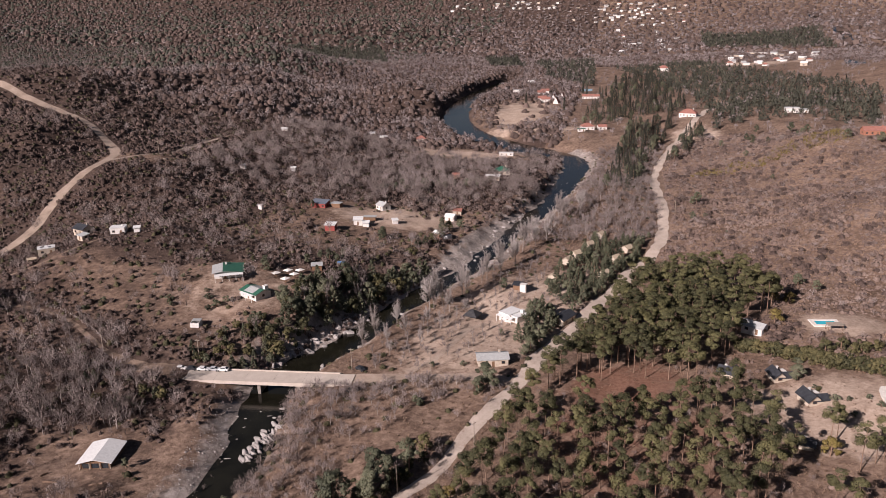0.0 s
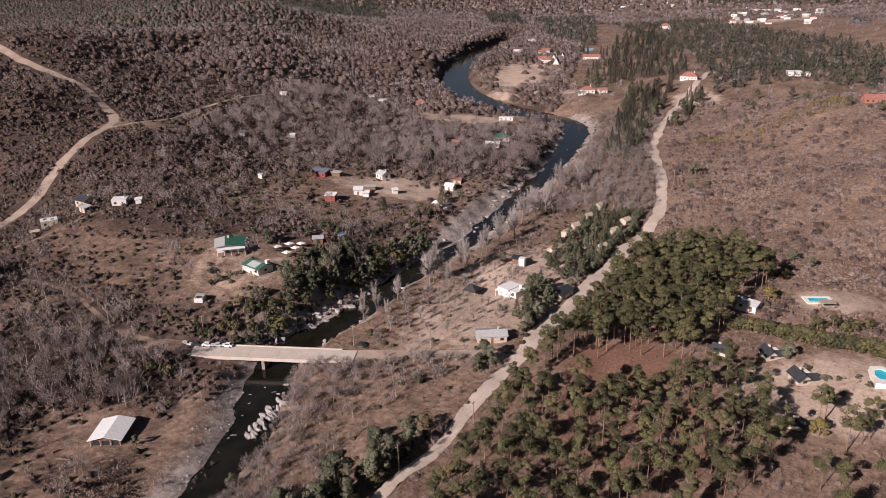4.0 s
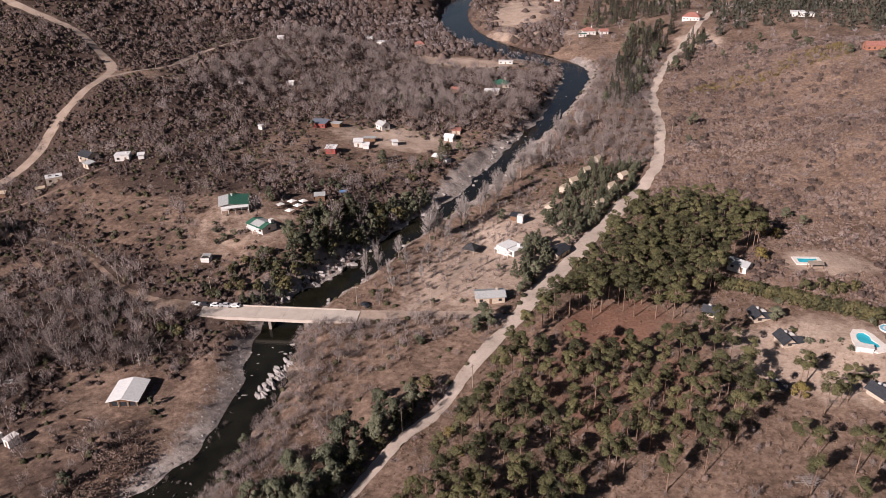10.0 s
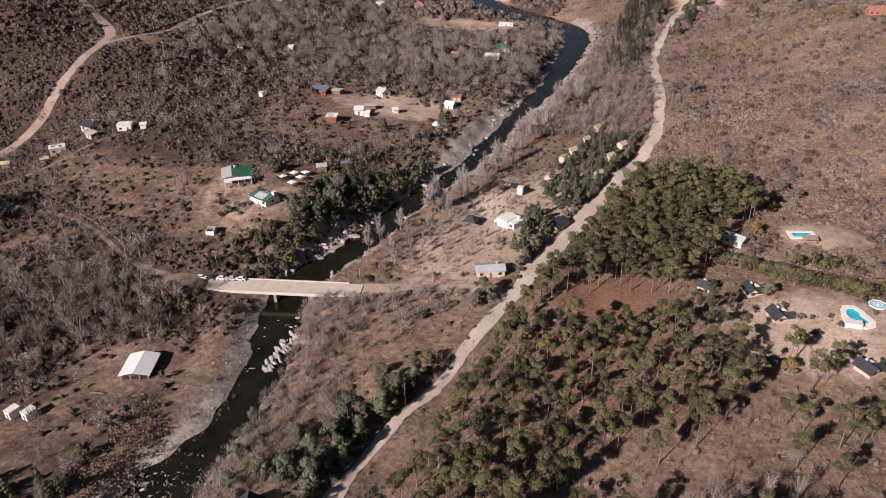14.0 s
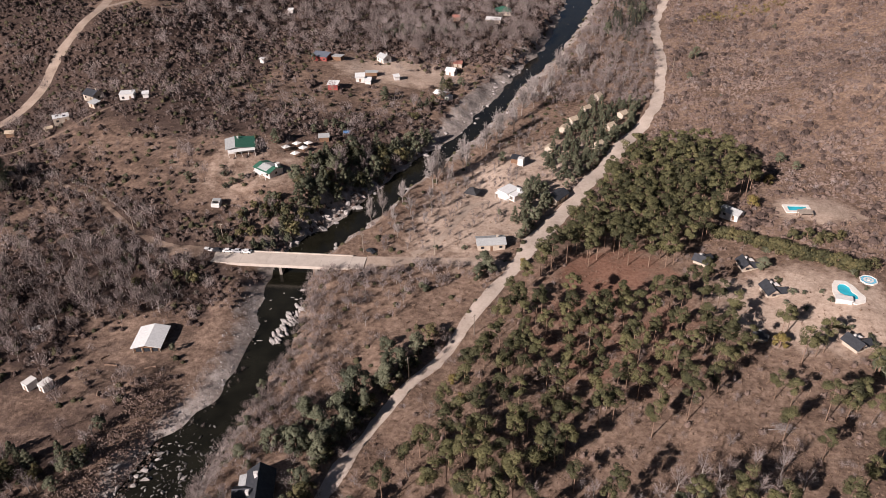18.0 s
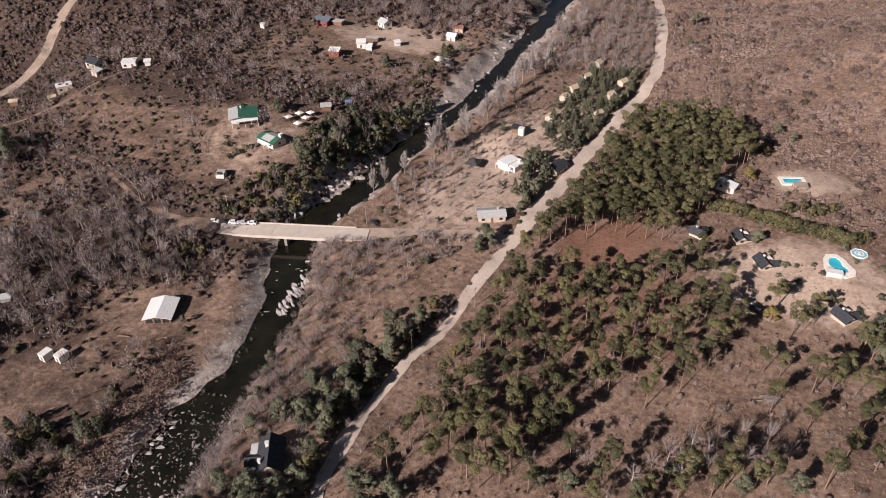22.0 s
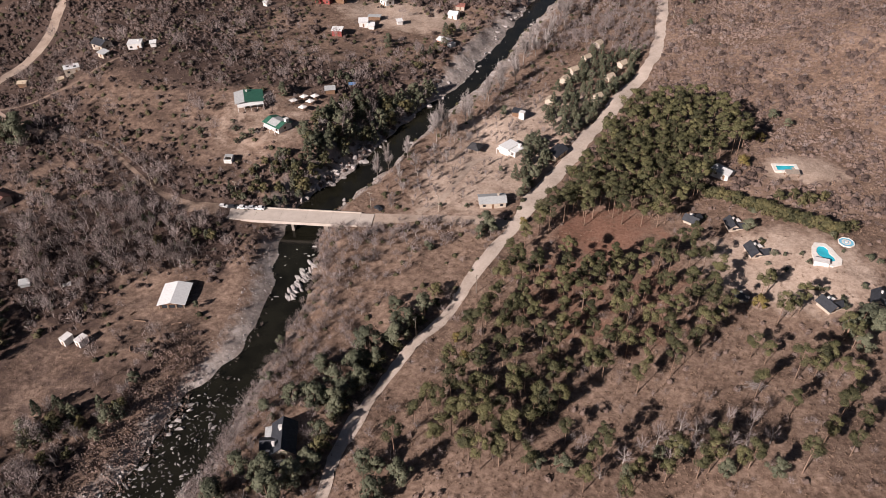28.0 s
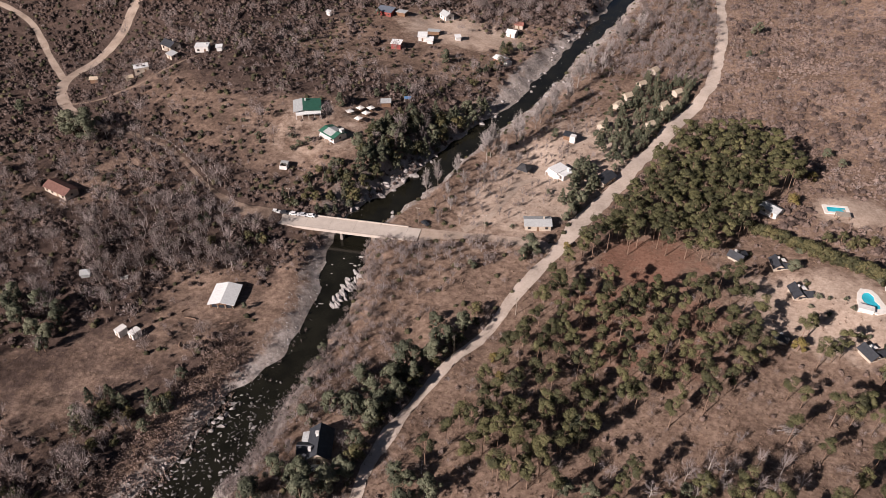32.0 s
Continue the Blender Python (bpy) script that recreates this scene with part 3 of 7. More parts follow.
def tube_np(points, radii, sides):
    """Points and quads of a tapered tube along a line."""
    pts = np.array(points, float)
    v = []
    for p, r in zip(pts, radii):
        a = np.arange(sides) / sides * 6.2832
        v.append(np.stack([p[0] + r * np.cos(a), p[1] + r * np.sin(a), np.full(sides, p[2])], 1))
    f = []
    for i in range(len(pts) - 1):
        for k in range(sides):
            f.append((i * sides + k, i * sides + (k + 1) % sides, (i + 1) * sides + (k + 1) % sides, (i + 1) * sides + k))
    return np.concatenate(v), np.array(f)


def merged(pieces):
    v, f, n = [], [], 0
    for pv, pf in pieces:
        v.append(pv)
        f.append(pf + n)
        n += len(pv)
    return np.concatenate(v), np.concatenate(f)


# ---- plants ----
def limbed(pieces):
    """A trunk, the first piece, with limbs joined to it by a small web at their roots."""
    v, f = merged(pieces)
    trunk = pieces[0][0]
    n, webs = len(trunk), []
    for pv, _ in pieces[1:]:
        near = int(np.argmin(((trunk - pv[:3].mean(0)) ** 2).sum(1)))
        webs.append((near, near + 1 if near + 1 < len(trunk) else near - 1, n + 1, n))
        n += len(pv)
    return v, np.concatenate([f, np.array(webs)])


def cards(rng, centers, radii, each, size, flat=0.75, lean=1.0, inner=0.45, heart=None, pull=0.9):
    """Small leaves in clumps round the centers."""
    c = np.repeat(np.array(centers, float), each, 0)
    r = np.repeat(np.array(radii, float), each)
    n = len(c)
    d = rng.randn(n, 3)
    d /= np.linalg.norm(d, axis=1, keepdims=True)
    out = c + d * (r * rng.uniform(inner, 1.0, n))[:, None] * [1, 1, flat]
    nrm = d + lean * rng.randn(n, 3) * 0.8
    if heart is not None:
        away = out - np.array(heart, float)
        nrm = nrm + pull * away / np.maximum(np.linalg.norm(away, axis=1, keepdims=True), 1e-6)
    nrm /= np.linalg.norm(nrm, axis=1, keepdims=True)
    u = np.cross(nrm, rng.randn(n, 3))
    u /= np.linalg.norm(u, axis=1, keepdims=True)
    w = np.cross(nrm, u)
    s = size * rng.uniform(0.6, 1.35, n)[:, None]
    k = rng.uniform(0.5, 1.0, n)[:, None]
    s = s * 1.3
    v = np.stack([out - u * s - w * s * k * 0.6, out + u * s * 0.9 - w * s * k * 0.5, out + u * s * (k - 0.75) + w * s * k], 1).reshape(-1, 3)
    return v, np.arange(n * 3).reshape(-1, 3)


def twigs(rng, starts, ends, wide):
    """Thin flat shoots from starts to ends."""
    a, b = np.array(starts, float), np.array(ends, float)
    d = b - a
    u = np.cross(d, rng.randn(len(d), 3))
    u *= wide / np.maximum(np.linalg.norm(u, axis=1, keepdims=True), 1e-6)
    u = u * 1.25
    v = np.stack([a - u, a + u, b], 1).reshape(-1, 3)
    return v, np.arange(len(d) * 3).reshape(-1, 3)


def facing(rng, c, nrm, size, lean=0.4):
    """One small leaf at each place c, turned towards nrm with some scatter."""
    n = len(c)
    nrm = nrm + lean * rng.randn(n, 3)
    nrm /= np.linalg.norm(nrm, axis=1, keepdims=True)
    u = np.cross(nrm, rng.randn(n, 3))
    u /= np.linalg.norm(u, axis=1, keepdims=True)
    w = np.cross(nrm, u)
    s = size * rng.uniform(0.6, 1.35, n)[:, None]
    k = rng.uniform(0.6, 1.0, n)[:, None]
    v = np.stack([c - u * s - w * s * k * 0.6, c + u * s * 0.9 - w * s * k * 0.5, c + u * s * (k - 0.75) + w * s * k], 1).reshape(-1, 3)
    return v, np.arange(n * 3).reshape(-1, 3)


def pine_meshes(seed, tall=15.0, crown=3.0):
    """Umbrella-headed pine: a long bare bent trunk, a few limbs and a loose crown."""
    rng = np.random.RandomState(seed)
    bend = rng.randn(2) * 0.5
    line = [(bend[0] * (t * t - t * 0.3), bend[1] * (t * t - t * 0.4), t * tall * 0.93 - 0.3) for t in np.linspace(0, 1, 7)]
    pieces = [tube_np(line, np.linspace(0.20, 0.05, 7), 6)]
    centers, radii = [], []
    for k in range(14):
        t = rng.uniform(0.6, 1.0)
        a = rng.rand() * 6.283
        reach = crown * (0.35 + 0.65 * math.sin(min(1, (t - 0.5) * 2.1) * 2.7)) * rng.uniform(0.55, 1.05)
        z = tall * t
        c = (bend[0] * 0.6 + math.cos(a) * reach, bend[1] * 0.6 + math.sin(a) * reach, z)
        centers.append(c)
        radii.append(rng.uniform(0.85, 1.5))
        root = (bend[0] * (t * t - t * 0.3), bend[1] * (t * t - t * 0.4), z - 0.9)
        pieces.append(tube_np([root, c], [0.07, 0.03], 3))
    centers.append((bend[0] * 0.7, bend[1] * 0.6, tall))
    radii.append(1.2)
    return limbed(pieces), cards(rng, centers, radii, 185, 0.155, 0.62, 0.45, 0.7, (bend[0] * 0.6, bend[1] * 0.6, tall * 0.72), 0.8)


def round_tree_meshes(seed, tall=8.0, wide=3.2, each=96, clumps=24, leaf=0.19, low=0.25):
    """Broad evergreen: a short trunk with limbs and a crown of clumps, uneven in outline."""
    rng = np.random.RandomState(seed)
    pieces = [tube_np([(0, 0, -0.3), (0.1, 0, tall * 0.3), (0.15, 0.1, tall * 0.7)], [0.28, 0.2, 0.07], 6)]
    centers, radii = [], []
    for k in range(clumps):
        t = low + (1 - low) * rng.rand() ** 0.8
        a = rng.rand() * 6.283
        prof = math.sin(min(1.0, (t - low) / (1 - low) * 0.86 + 0.14) * 3.0) ** 0.7
        reach = wide * prof * rng.uniform(0.35, 1.0)
        c = (math.cos(a) * reach, math.sin(a) * reach, tall * t * 0.93)
        centers.append(c)
        radii.append(rng.uniform(0.7, 1.25) * wide / 3.0)
        pieces.append(tube_np([(0.1, 0, c[2] * 0.6), c], [0.08, 0.03], 3))
    return limbed(pieces), cards(rng, centers, radii, each, leaf * wide / 3.0, 0.75, 0.45, 0.65, (0, 0, tall * 0.4), 0.8)


def conifer_meshes(seed, tall=14.0, wide=2.6):
    """Pointed conifer with tiers of drooping foliage."""
    rng = np.random.RandomState(seed)
    trunk = tube_np([(0, 0, -0.3), (0, 0, tall * 0.5), (0, 0, tall * 0.95)], [0.26, 0.16, 0.03], 6)
    centers, radii = [], []
    for k in range(34):
        t = 0.06 + 0.94 * (k / 34)
        a = k * 2.4 + rng.rand()
        reach = wide * (1 - t) ** 0.75 * rng.uniform(0.55, 1.0)
        centers.append((math.cos(a) * reach, math.sin(a) * reach, tall * t))
        radii.append(0.35 + 0.75 * (1 - t))
    return trunk, cards(rng, centers, radii, 52, 0.22, 0.6, 0.5, 0.6)


def bare_meshes(seed, tall=7.0, wide=2.6, upright=0.5, count=420, thick=0.022):
    """Leafless tree: a forking trunk and a haze of thin shoots."""
    rng = np.random.RandomState(seed)
    wood = [tube_np([(0, 0, -0.3), (0.1, 0.05, tall * 0.4), (0.1, 0.0, tall * 0.8)], [0.16, 0.11, 0.03], 5)]
    starts, ends = [], []
    limbs = []
    for k in range(12):
        a = k * 2.4 + rng.rand()
        z0 = tall * rng.uniform(0.2, 0.6)
        reach = wide * rng.uniform(0.45, 0.95) * (1.25 - z0 / tall)
        tip = np.array([math.cos(a) * reach, math.sin(a) * reach, z0 + tall * rng.uniform(0.2, 0.2 + upright)])
        root = np.array([0.1, 0.03, z0])
        wood.append(tube_np([root, (root + tip) / 2 + [0, 0, 0.15], tip], [0.05, 0.03, 0.012], 3))
        limbs.append((root, tip))
    for k in range(count):
        root, tip = limbs[rng.randint(len(limbs))]
        s = root + (tip - root) * rng.uniform(0.35, 1.0)
        d = (tip - root) / np.linalg.norm(tip - root) + rng.randn(3) * 0.55 + [0, 0, upright * 0.6]
        starts.append(s)
        ends.append(s + d / np.linalg.norm(d) * rng.uniform(0.6, 1.7) * tall / 7)
    ends = np.array(ends)
    tips = ends[rng.randint(0, count, count)] + rng.randn(count, 3) * 0.16
    away = tips - [0.1, 0.03, tall * 0.5]
    haze = facing(rng, tips, away / np.linalg.norm(away, axis=1, keepdims=True), thick * 2.6, 0.45)
    return limbed(wood), merged([twigs(rng, starts, ends, thick), haze])


def plant_set(name, kinds, mat_wood, mat_crown):
    """Mesh pairs of trunk and crown for several variants of one plant."""
    return [(raw_mesh("trunk", *wood, mat_wood, True), raw_mesh("crown", *leaf, mat_crown)) for wood, leaf in kinds]


SETS = {
    "pine": plant_set("pine", [pine_meshes(s, t, c) for s, t, c in ((1, 14.5, 2.7), (2, 15.5, 2.9), (3, 13.5, 2.5), (4, 16, 3.1), (5, 12.5, 2.6))], M["bark"], M["pine"]),
    "evergreen": plant_set("evergreen", [round_tree_meshes(s, t, w) for s, t, w in ((11, 8, 3.0), (12, 9.5, 3.3), (13, 7, 3.2), (14, 10.5, 3.0))], M["bark"], M["evergreen"]),
    "conifer": plant_set("conifer", [conifer_meshes(s, t, w) for s, t, w in ((21, 13, 2.6), (22, 15, 2.4), (23, 11, 2.7))], M["bark"], M["cypress"]),
    "cedar": plant_set("cedar", [conifer_meshes(s, t, w) for s, t, w in ((26, 8.5, 2.9), (27, 10, 2.7), (28, 7.5, 3.0))] + [round_tree_meshes(29, 8, 3.0)], M["bark"], M["evergreen"]),
    "cypress": plant_set("cypress", [conifer_meshes(s, t, w) for s, t, w in ((25, 13, 1.1),)], M["bark"], M["cypress"]),
    "bare": plant_set("bare", [bare_meshes(s, t, w, u) for s, t, w, u in ((31, 7, 2.6, 0.35), (32, 8, 3.0, 0.4), (33, 6, 2.6, 0.3), (34, 7.5, 2.3, 0.5))], M["bark_grey"], M["twig"]),
    "poplar": plant_set("poplar", [bare_meshes(s, t, w, 0.6, 760, 0.042) for s, t, w in ((41, 9, 2.5), (42, 10, 2.7), (43, 8, 2.3))], M["bark_grey"], M["twig_pale"]),
    "sapling": plant_set("sapling", [bare_meshes(s, 4.2, 1.5, 0.4, 210, 0.03) for s in (45, 46, 47)], M["bark_grey"], M["twig"]),
    "thicket": plant_set("thicket", [bare_meshes(s, 3.6, 2.6, 0.35, 420, 0.026) for s in (48, 49)], M["bark_grey"], M["twig"]),
    "hedge": plant_set("hedge", [round_tree_meshes(s, 4.0, 2.4, 44, 16, 0.28, 0.08) for s in (55, 56, 57)], M["bark"], M["hedge"]),
    "bush": plant_set("bush", [round_tree_meshes(s, 2.6, 1.8, 40, 12, 0.27, 0.12) for s in (51, 52, 53)], M["bark"], M["evergreen"]),
    "yellow": plant_set("yellow", [round_tree_meshes(s, 6, 3.0, 60, 20, 0.22, 0.15) for s in (61, 62)], M["bark"], M["yellow"]),
}
WORDS = {
    "pine": ("pine_tree", "tall pine with bare brown trunk and olive green crown", "pine tree"),
    "evergreen": ("evergreen_tree", "dense dark green evergreen tree with short trunk", "tree"),
    "conifer": ("conifer", "pointed dark green conifer with drooping branches", "conifer"),
    "cedar": ("cedar_tree", "dense dark green conical tree above the riverbank", "tree"),
    "cypress": ("cypress", "slim dark green columnar cypress", "cypress"),
    "bare": ("bare_tree", "leafless grey tree with fine winter twigs", "bare tree"),
    "poplar": ("poplar_tree", "pale leafless poplar with upright white-grey twigs", "poplar"),
    "sapling": ("sapling", "thin leafless young tree on dry ground", "sapling"),
    "thicket": ("bare_thicket", "broad grey leafless thicket with fine twigs", "shrub"),
    "hedge": ("hedge_tree", "clipped olive green tree of the boundary hedge", "hedge"),
    "bush": ("bush", "low rounded dark green bush on dry grass", "bush"),
    "yellow": ("yellow_tree", "round tree with yellowing olive leaves", "tree"),
}
plant_rng = np.random.RandomState(77)


def plant(kind, x, y, size=1.0, group="", slim=1.0):
    name, label, category = WORDS[kind]
    trunk, crown = SETS[kind][plant_rng.randint(len(SETS[kind]))]
    size *= plant_rng.uniform(0.88, 1.14)
    ob = thing(name, x, y, height(x, y) - 0.05, plant_rng.rand() * 360, label, category, group)
    ob.scale = (size * slim, size * slim, size)
    put("trunk", trunk, ob)
    put("crown", crown, ob)
    return ob


def spots(poly, spacing, seed, jitter=0.8):
    """Scattered places inside a polygon."""
    rng = np.random.RandomState(seed)
    xs, ys = [p[0] for p in poly], [p[1] for p in poly]
    gx, gy = np.meshgrid(np.arange(min(xs), max(xs) + spacing, spacing), np.arange(min(ys), max(ys) + spacing, spacing))
    gx = gx + (np.arange(gx.shape[0]) % 2)[:, None] * spacing / 2
    gx, gy = (gx + rng.uniform(-0.5, 0.5, gx.shape) * spacing * jitter).ravel(), (gy + rng.uniform(-0.5, 0.5, gy.shape) * spacing * jitter).ravel()
    m = inside(gx, gy, poly)
    return gx[m], gy[m]


KEEP_CLEAR = []  # x, y, radius of what stands on the ground
road_lines = [dense(line, 8) for line in ROAD_LINES]
bridge_line = np.array([(-47, -7.3, 4.5), (18, -0.8, 4.5)], float)


def free(x, y, margin=0.0, water=True):
    """Which places are clear of roads, water, bridge and buildings."""
    ok = np.ones(np.shape(x), bool)
    for line in road_lines + [bridge_line]:
        d, w, _ = near_line(x, y, line)
        ok &= d > w + 0.6 + margin
    if water:
        d, w, _ = near_line(x, y, river_line)
        ok &= d > w + 1.0 + margin
    for cx, cy, r in KEEP_CLEAR:
        ok &= np.hypot(x - cx, y - cy) > r + margin
    return ok


def strewn(name, template, x, y, size, mat, label, category, seed, tall=(0.8, 1.25), smooth=False, sink=0.05):
    """One mesh of many copies of a template (points, quads) standing on the ground."""
    rng = np.random.RandomState(seed)
    v, f = template
    n = len(x)
    if n == 0:
        return None
    a = rng.rand(n) * 6.283
    s = size * rng.uniform(0.65, 1.35, n) if np.isscalar(size) else size
    h = s * rng.uniform(tall[0], tall[1], n)
    c, si = np.cos(a) * s, np.sin(a) * s
    px = v[None, :, 0] * c[:, None] - v[None, :, 1] * si[:, None] + x[:, None]
    py = v[None, :, 0] * si[:, None] + v[None, :, 1] * c[:, None] + y[:, None]
    pz = v[None, :, 2] * h[:, None] + (ground(x, y) - sink)[:, None]
    faces = (f[None] + (np.arange(n) * len(v))[:, None, None]).reshape(-1, f.shape[1])
    me = raw_mesh(name, np.stack([px, py, pz], -1).reshape(-1, 3), faces, mat, smooth)
    tone = me.attributes.new("tone", "FLOAT", "POINT")
    tone.data.foreach_set("value", np.repeat(rng.rand(n), len(v)).astype(np.float32))
    return tagged(new(name, me), label, category, kind="stuff")


def bush_template(seed, n, leaf, dome=0.8, lobes=4):
    """A leafy shrub of a few lobes, its leaves turned outwards."""
    rng = np.random.RandomState(seed)
    a = np.arange(lobes) / lobes * 6.283 + rng.rand() * 6
    mid = np.stack([np.cos(a) * 0.46, np.sin(a) * 0.46, dome * rng.uniform(0.22, 0.5, lobes)], 1)
    big = rng.uniform(0.42, 0.66, lobes)
    which = rng.randint(0, lobes, n)
    d = rng.randn(n, 3)
    d[:, 2] = np.abs(d[:, 2]) - 0.25
    d /= np.linalg.norm(d, axis=1, keepdims=True)
    c = mid[which] + d * big[which][:, None] * [1, 1, dome] * rng.uniform(0.8, 1.05, n)[:, None]
    c[:, 2] = np.maximum(c[:, 2], 0.04)
    return facing(rng, c, d + [0, 0, 0.15], leaf)


def mound_template(seed, leaves, leaf, dome=0.8):
    """A dense low shrub: an uneven closed mound with loose leaves and twig tips standing out of it."""
    rng = np.random.RandomState(seed)
    rings = [(6, 0.86, 0.0), (5, 0.56, 0.66)]
    v, start = [], []
    for count, r, z in rings:
        start.append(len(v))
        a = np.arange(count) / count * 6.283 + rng.rand() * 6
        k = r * rng.uniform(0.72, 1.2, count)
        v += [(math.cos(t) * q, math.sin(t) * q, dome * z * w) for t, q, w in zip(a, k, rng.uniform(0.8, 1.15, count))]
    v.append((rng.uniform(-0.15, 0.15), rng.uniform(-0.15, 0.15), dome * 0.86))
    f = []
    for (n0, _, _), (n1, _, _), s0, s1 in zip(rings, rings[1:], start, start[1:]):
        ang = [math.atan2(p[1], p[0]) % 6.283 for p in v]
        low = sorted(range(s0, s0 + n0), key=lambda i: ang[i])
        top = sorted(range(s1, s1 + n1), key=lambda i: ang[i])
        i = j = 0
        while i < n0 or j < n1:
            a0, b0 = low[i % n0], top[j % n1]
            if j >= n1 or (i < n0 and (i + 1) / n0 <= (j + 1) / n1):
                f.append((a0, low[(i + 1) % n0], b0))
                i += 1
            else:
                f.append((a0, top[(j + 1) % n1], b0))
                j += 1
    cap = start[1]
    f += [(cap + k, cap + (k + 1) % 5, len(v) - 1) for k in range(5)]
    d = rng.randn(leaves, 3)
    d[:, 2] = np.abs(d[:, 2])
    d /= np.linalg.norm(d, axis=1, keepdims=True)
    loose = facing(rng, d * [0.84, 0.84, dome * 0.92] * rng.uniform(0.85, 1.2, leaves)[:, None], d, leaf, 0.55)
    return merged([(np.array(v), np.array(f)), loose])


def cone_template(seed, n, leaf, tall=3.2):
    """A pointed conifer, its foliage turned outwards."""
    rng = np.random.RandomState(seed)
    a, t = rng.rand(n) * 6.283, 1 - np.sqrt(rng.rand(n))
    r = (1 - t) * rng.uniform(0.65, 1.1, n) + 0.05
    c = np.stack([np.cos(a) * r, np.sin(a) * r, tall * (0.06 + 0.94 * t)], 1)
    return facing(rng, c, np.stack([np.cos(a), np.sin(a), 0.45 + 0 * a], 1), leaf, 0.3)


def brush_template(seed, n, wide, low=0.25, tips=None, tip=0.05):
    """The crown of a leafless tree: fine shoots over a raised dome of several boughs, with a haze of twig tips."""
    rng = np.random.RandomState(seed)
    boughs = rng.randn(7, 3)
    boughs[:, 2] = np.abs(boughs[:, 2]) + 0.25
    boughs /= np.linalg.norm(boughs, axis=1, keepdims=True)
    d = boughs[rng.randint(0, 7, n)] + rng.randn(n, 3) * 0.42
    d /= np.linalg.norm(d, axis=1, keepdims=True)
    r0, r1 = rng.uniform(0.2, 0.65, n)[:, None], rng.uniform(0.7, 1.08, n)[:, None]
    mid = np.array([0, 0, low + 0.35])
    up = np.array([0, 0, 0.22])
    shoots = twigs(rng, mid + d * r0 * 0.62, mid + d * r1 * [0.66, 0.66, 0.7] + up, wide)
    stem = twigs(rng, [(0, 0, 0)] * 3, [(0.1, 0, 0.6), (-0.1, 0.1, 0.6), (0, -0.1, 0.65)], wide * 1.6)
    m = n // 2 if tips is None else tips
    d2 = boughs[rng.randint(0, 7, m)] + rng.randn(m, 3) * 0.4
    d2 /= np.linalg.norm(d2, axis=1, keepdims=True)
    c = mid + d2 * rng.uniform(0.55, 1.0, m)[:, None] * [0.66, 0.66, 0.7] + up * 0.9
    c[:, 2] = np.maximum(c[:, 2], 0.03)
    return merged([shoots, stem, facing(rng, c, d2, tip, 0.45)])


def twig_template(seed, n, wide, spread=0.75):
    rng = np.random.RandomState(seed)
    a = rng.rand(n) * 6.283
    r0, r1 = rng.rand(n) * 0.3, rng.uniform(0.3, 1.0, n) * spread
    z0, z1 = rng.uniform(0.0, 0.45, n), rng.uniform(0.5, 1.05, n)
    s = np.stack([np.cos(a) * r0, np.sin(a) * r0, z0], 1)
    a2 = a + rng.randn(n) * 0.5
    e = np.stack([np.cos(a2) * r1, np.sin(a2) * r1, z1], 1)
    return twigs(rng, s, e, wide)


def mixed_template(seed, shoots, wide, leaves, leaf):
    """A leafless shrub: fine shoots with a haze of small twig tips."""
    rng = np.random.RandomState(seed)
    a = twig_template(seed, shoots, wide)
    n = leaves
    ang, r = rng.rand(n) * 6.283, np.sqrt(rng.rand(n)) * 0.8
    c = np.stack([np.cos(ang) * r, np.sin(ang) * r, 0.35 + 0.6 * np.sqrt(np.maximum(0, 1 - r * r)) * rng.uniform(0.5, 1, n)], 1)
    return merged([a, cards(rng, c, np.full(n, 0.1), 1, leaf)])


def tuft_template(seed, n, leaf):
    """A tussock of grass: short leaning blades as broad as a hand."""
    rng = np.random.RandomState(seed)
    a = rng.rand(n) * 6.283
    s = np.stack([np.cos(a) * 0.25, np.sin(a) * 0.25, 0 * a], 1)
    e = np.stack([np.cos(a) * rng.uniform(0.3, 0.9, n), np.sin(a) * rng.uniform(0.3, 0.9, n), rng.uniform(0.5, 1.0, n)], 1)
    return twigs(rng, s, e, leaf)


def stone_template(seed, long=1.0, fine=2):
    """An angular boulder from a roughened ball."""
    bm = bmesh.new()
    bmesh.ops.create_icosphere(bm, subdivisions=fine, radius=1.0)
    rng = np.random.RandomState(seed)
    v = np.array([p.co for p in bm.verts])
    f = np.array([[p.index for p in face.verts] for face in bm.faces])
    bm.free()
    for _ in range(13):
        d = rng.randn(3)
        d /= np.linalg.norm(d)
        cut = rng.uniform(0.28, 0.72)
        over = np.maximum(v @ d - cut, 0)
        v = v - over[:, None] * d
    v = v * (1 + 0.07 * rng.randn(len(v)))[:, None] * [long, 0.85, 0.66]
    return v, f

# ---- the bridge ----
bridge = thing("bridge", -12.1, -4.0, 0, 5.5, "long flat concrete road bridge over the river", "bridge")
bm = bmesh.new()
box(bm, -39.5, -4.05, -0.75, 29.5, 4.05, 0.0)
part("deck", bm, M["concrete"], bridge)
for side in (-1, 1):
    bm = bmesh.new()
    box(bm, (-24 if side < 0 else -19), side * 4.3 - 0.24, -0.95, 24, side * 4.3 + 0.24, 0.30)
    part("kerb", bm, M["concrete"], bridge)
for x in (-17, -3, 11):
    bm = bmesh.new()
    box(bm, x - 0.55, -3.4, -7.2, x + 0.55, 3.4, -0.75)
    part("pier", bm, M["concrete_dark"], bridge)
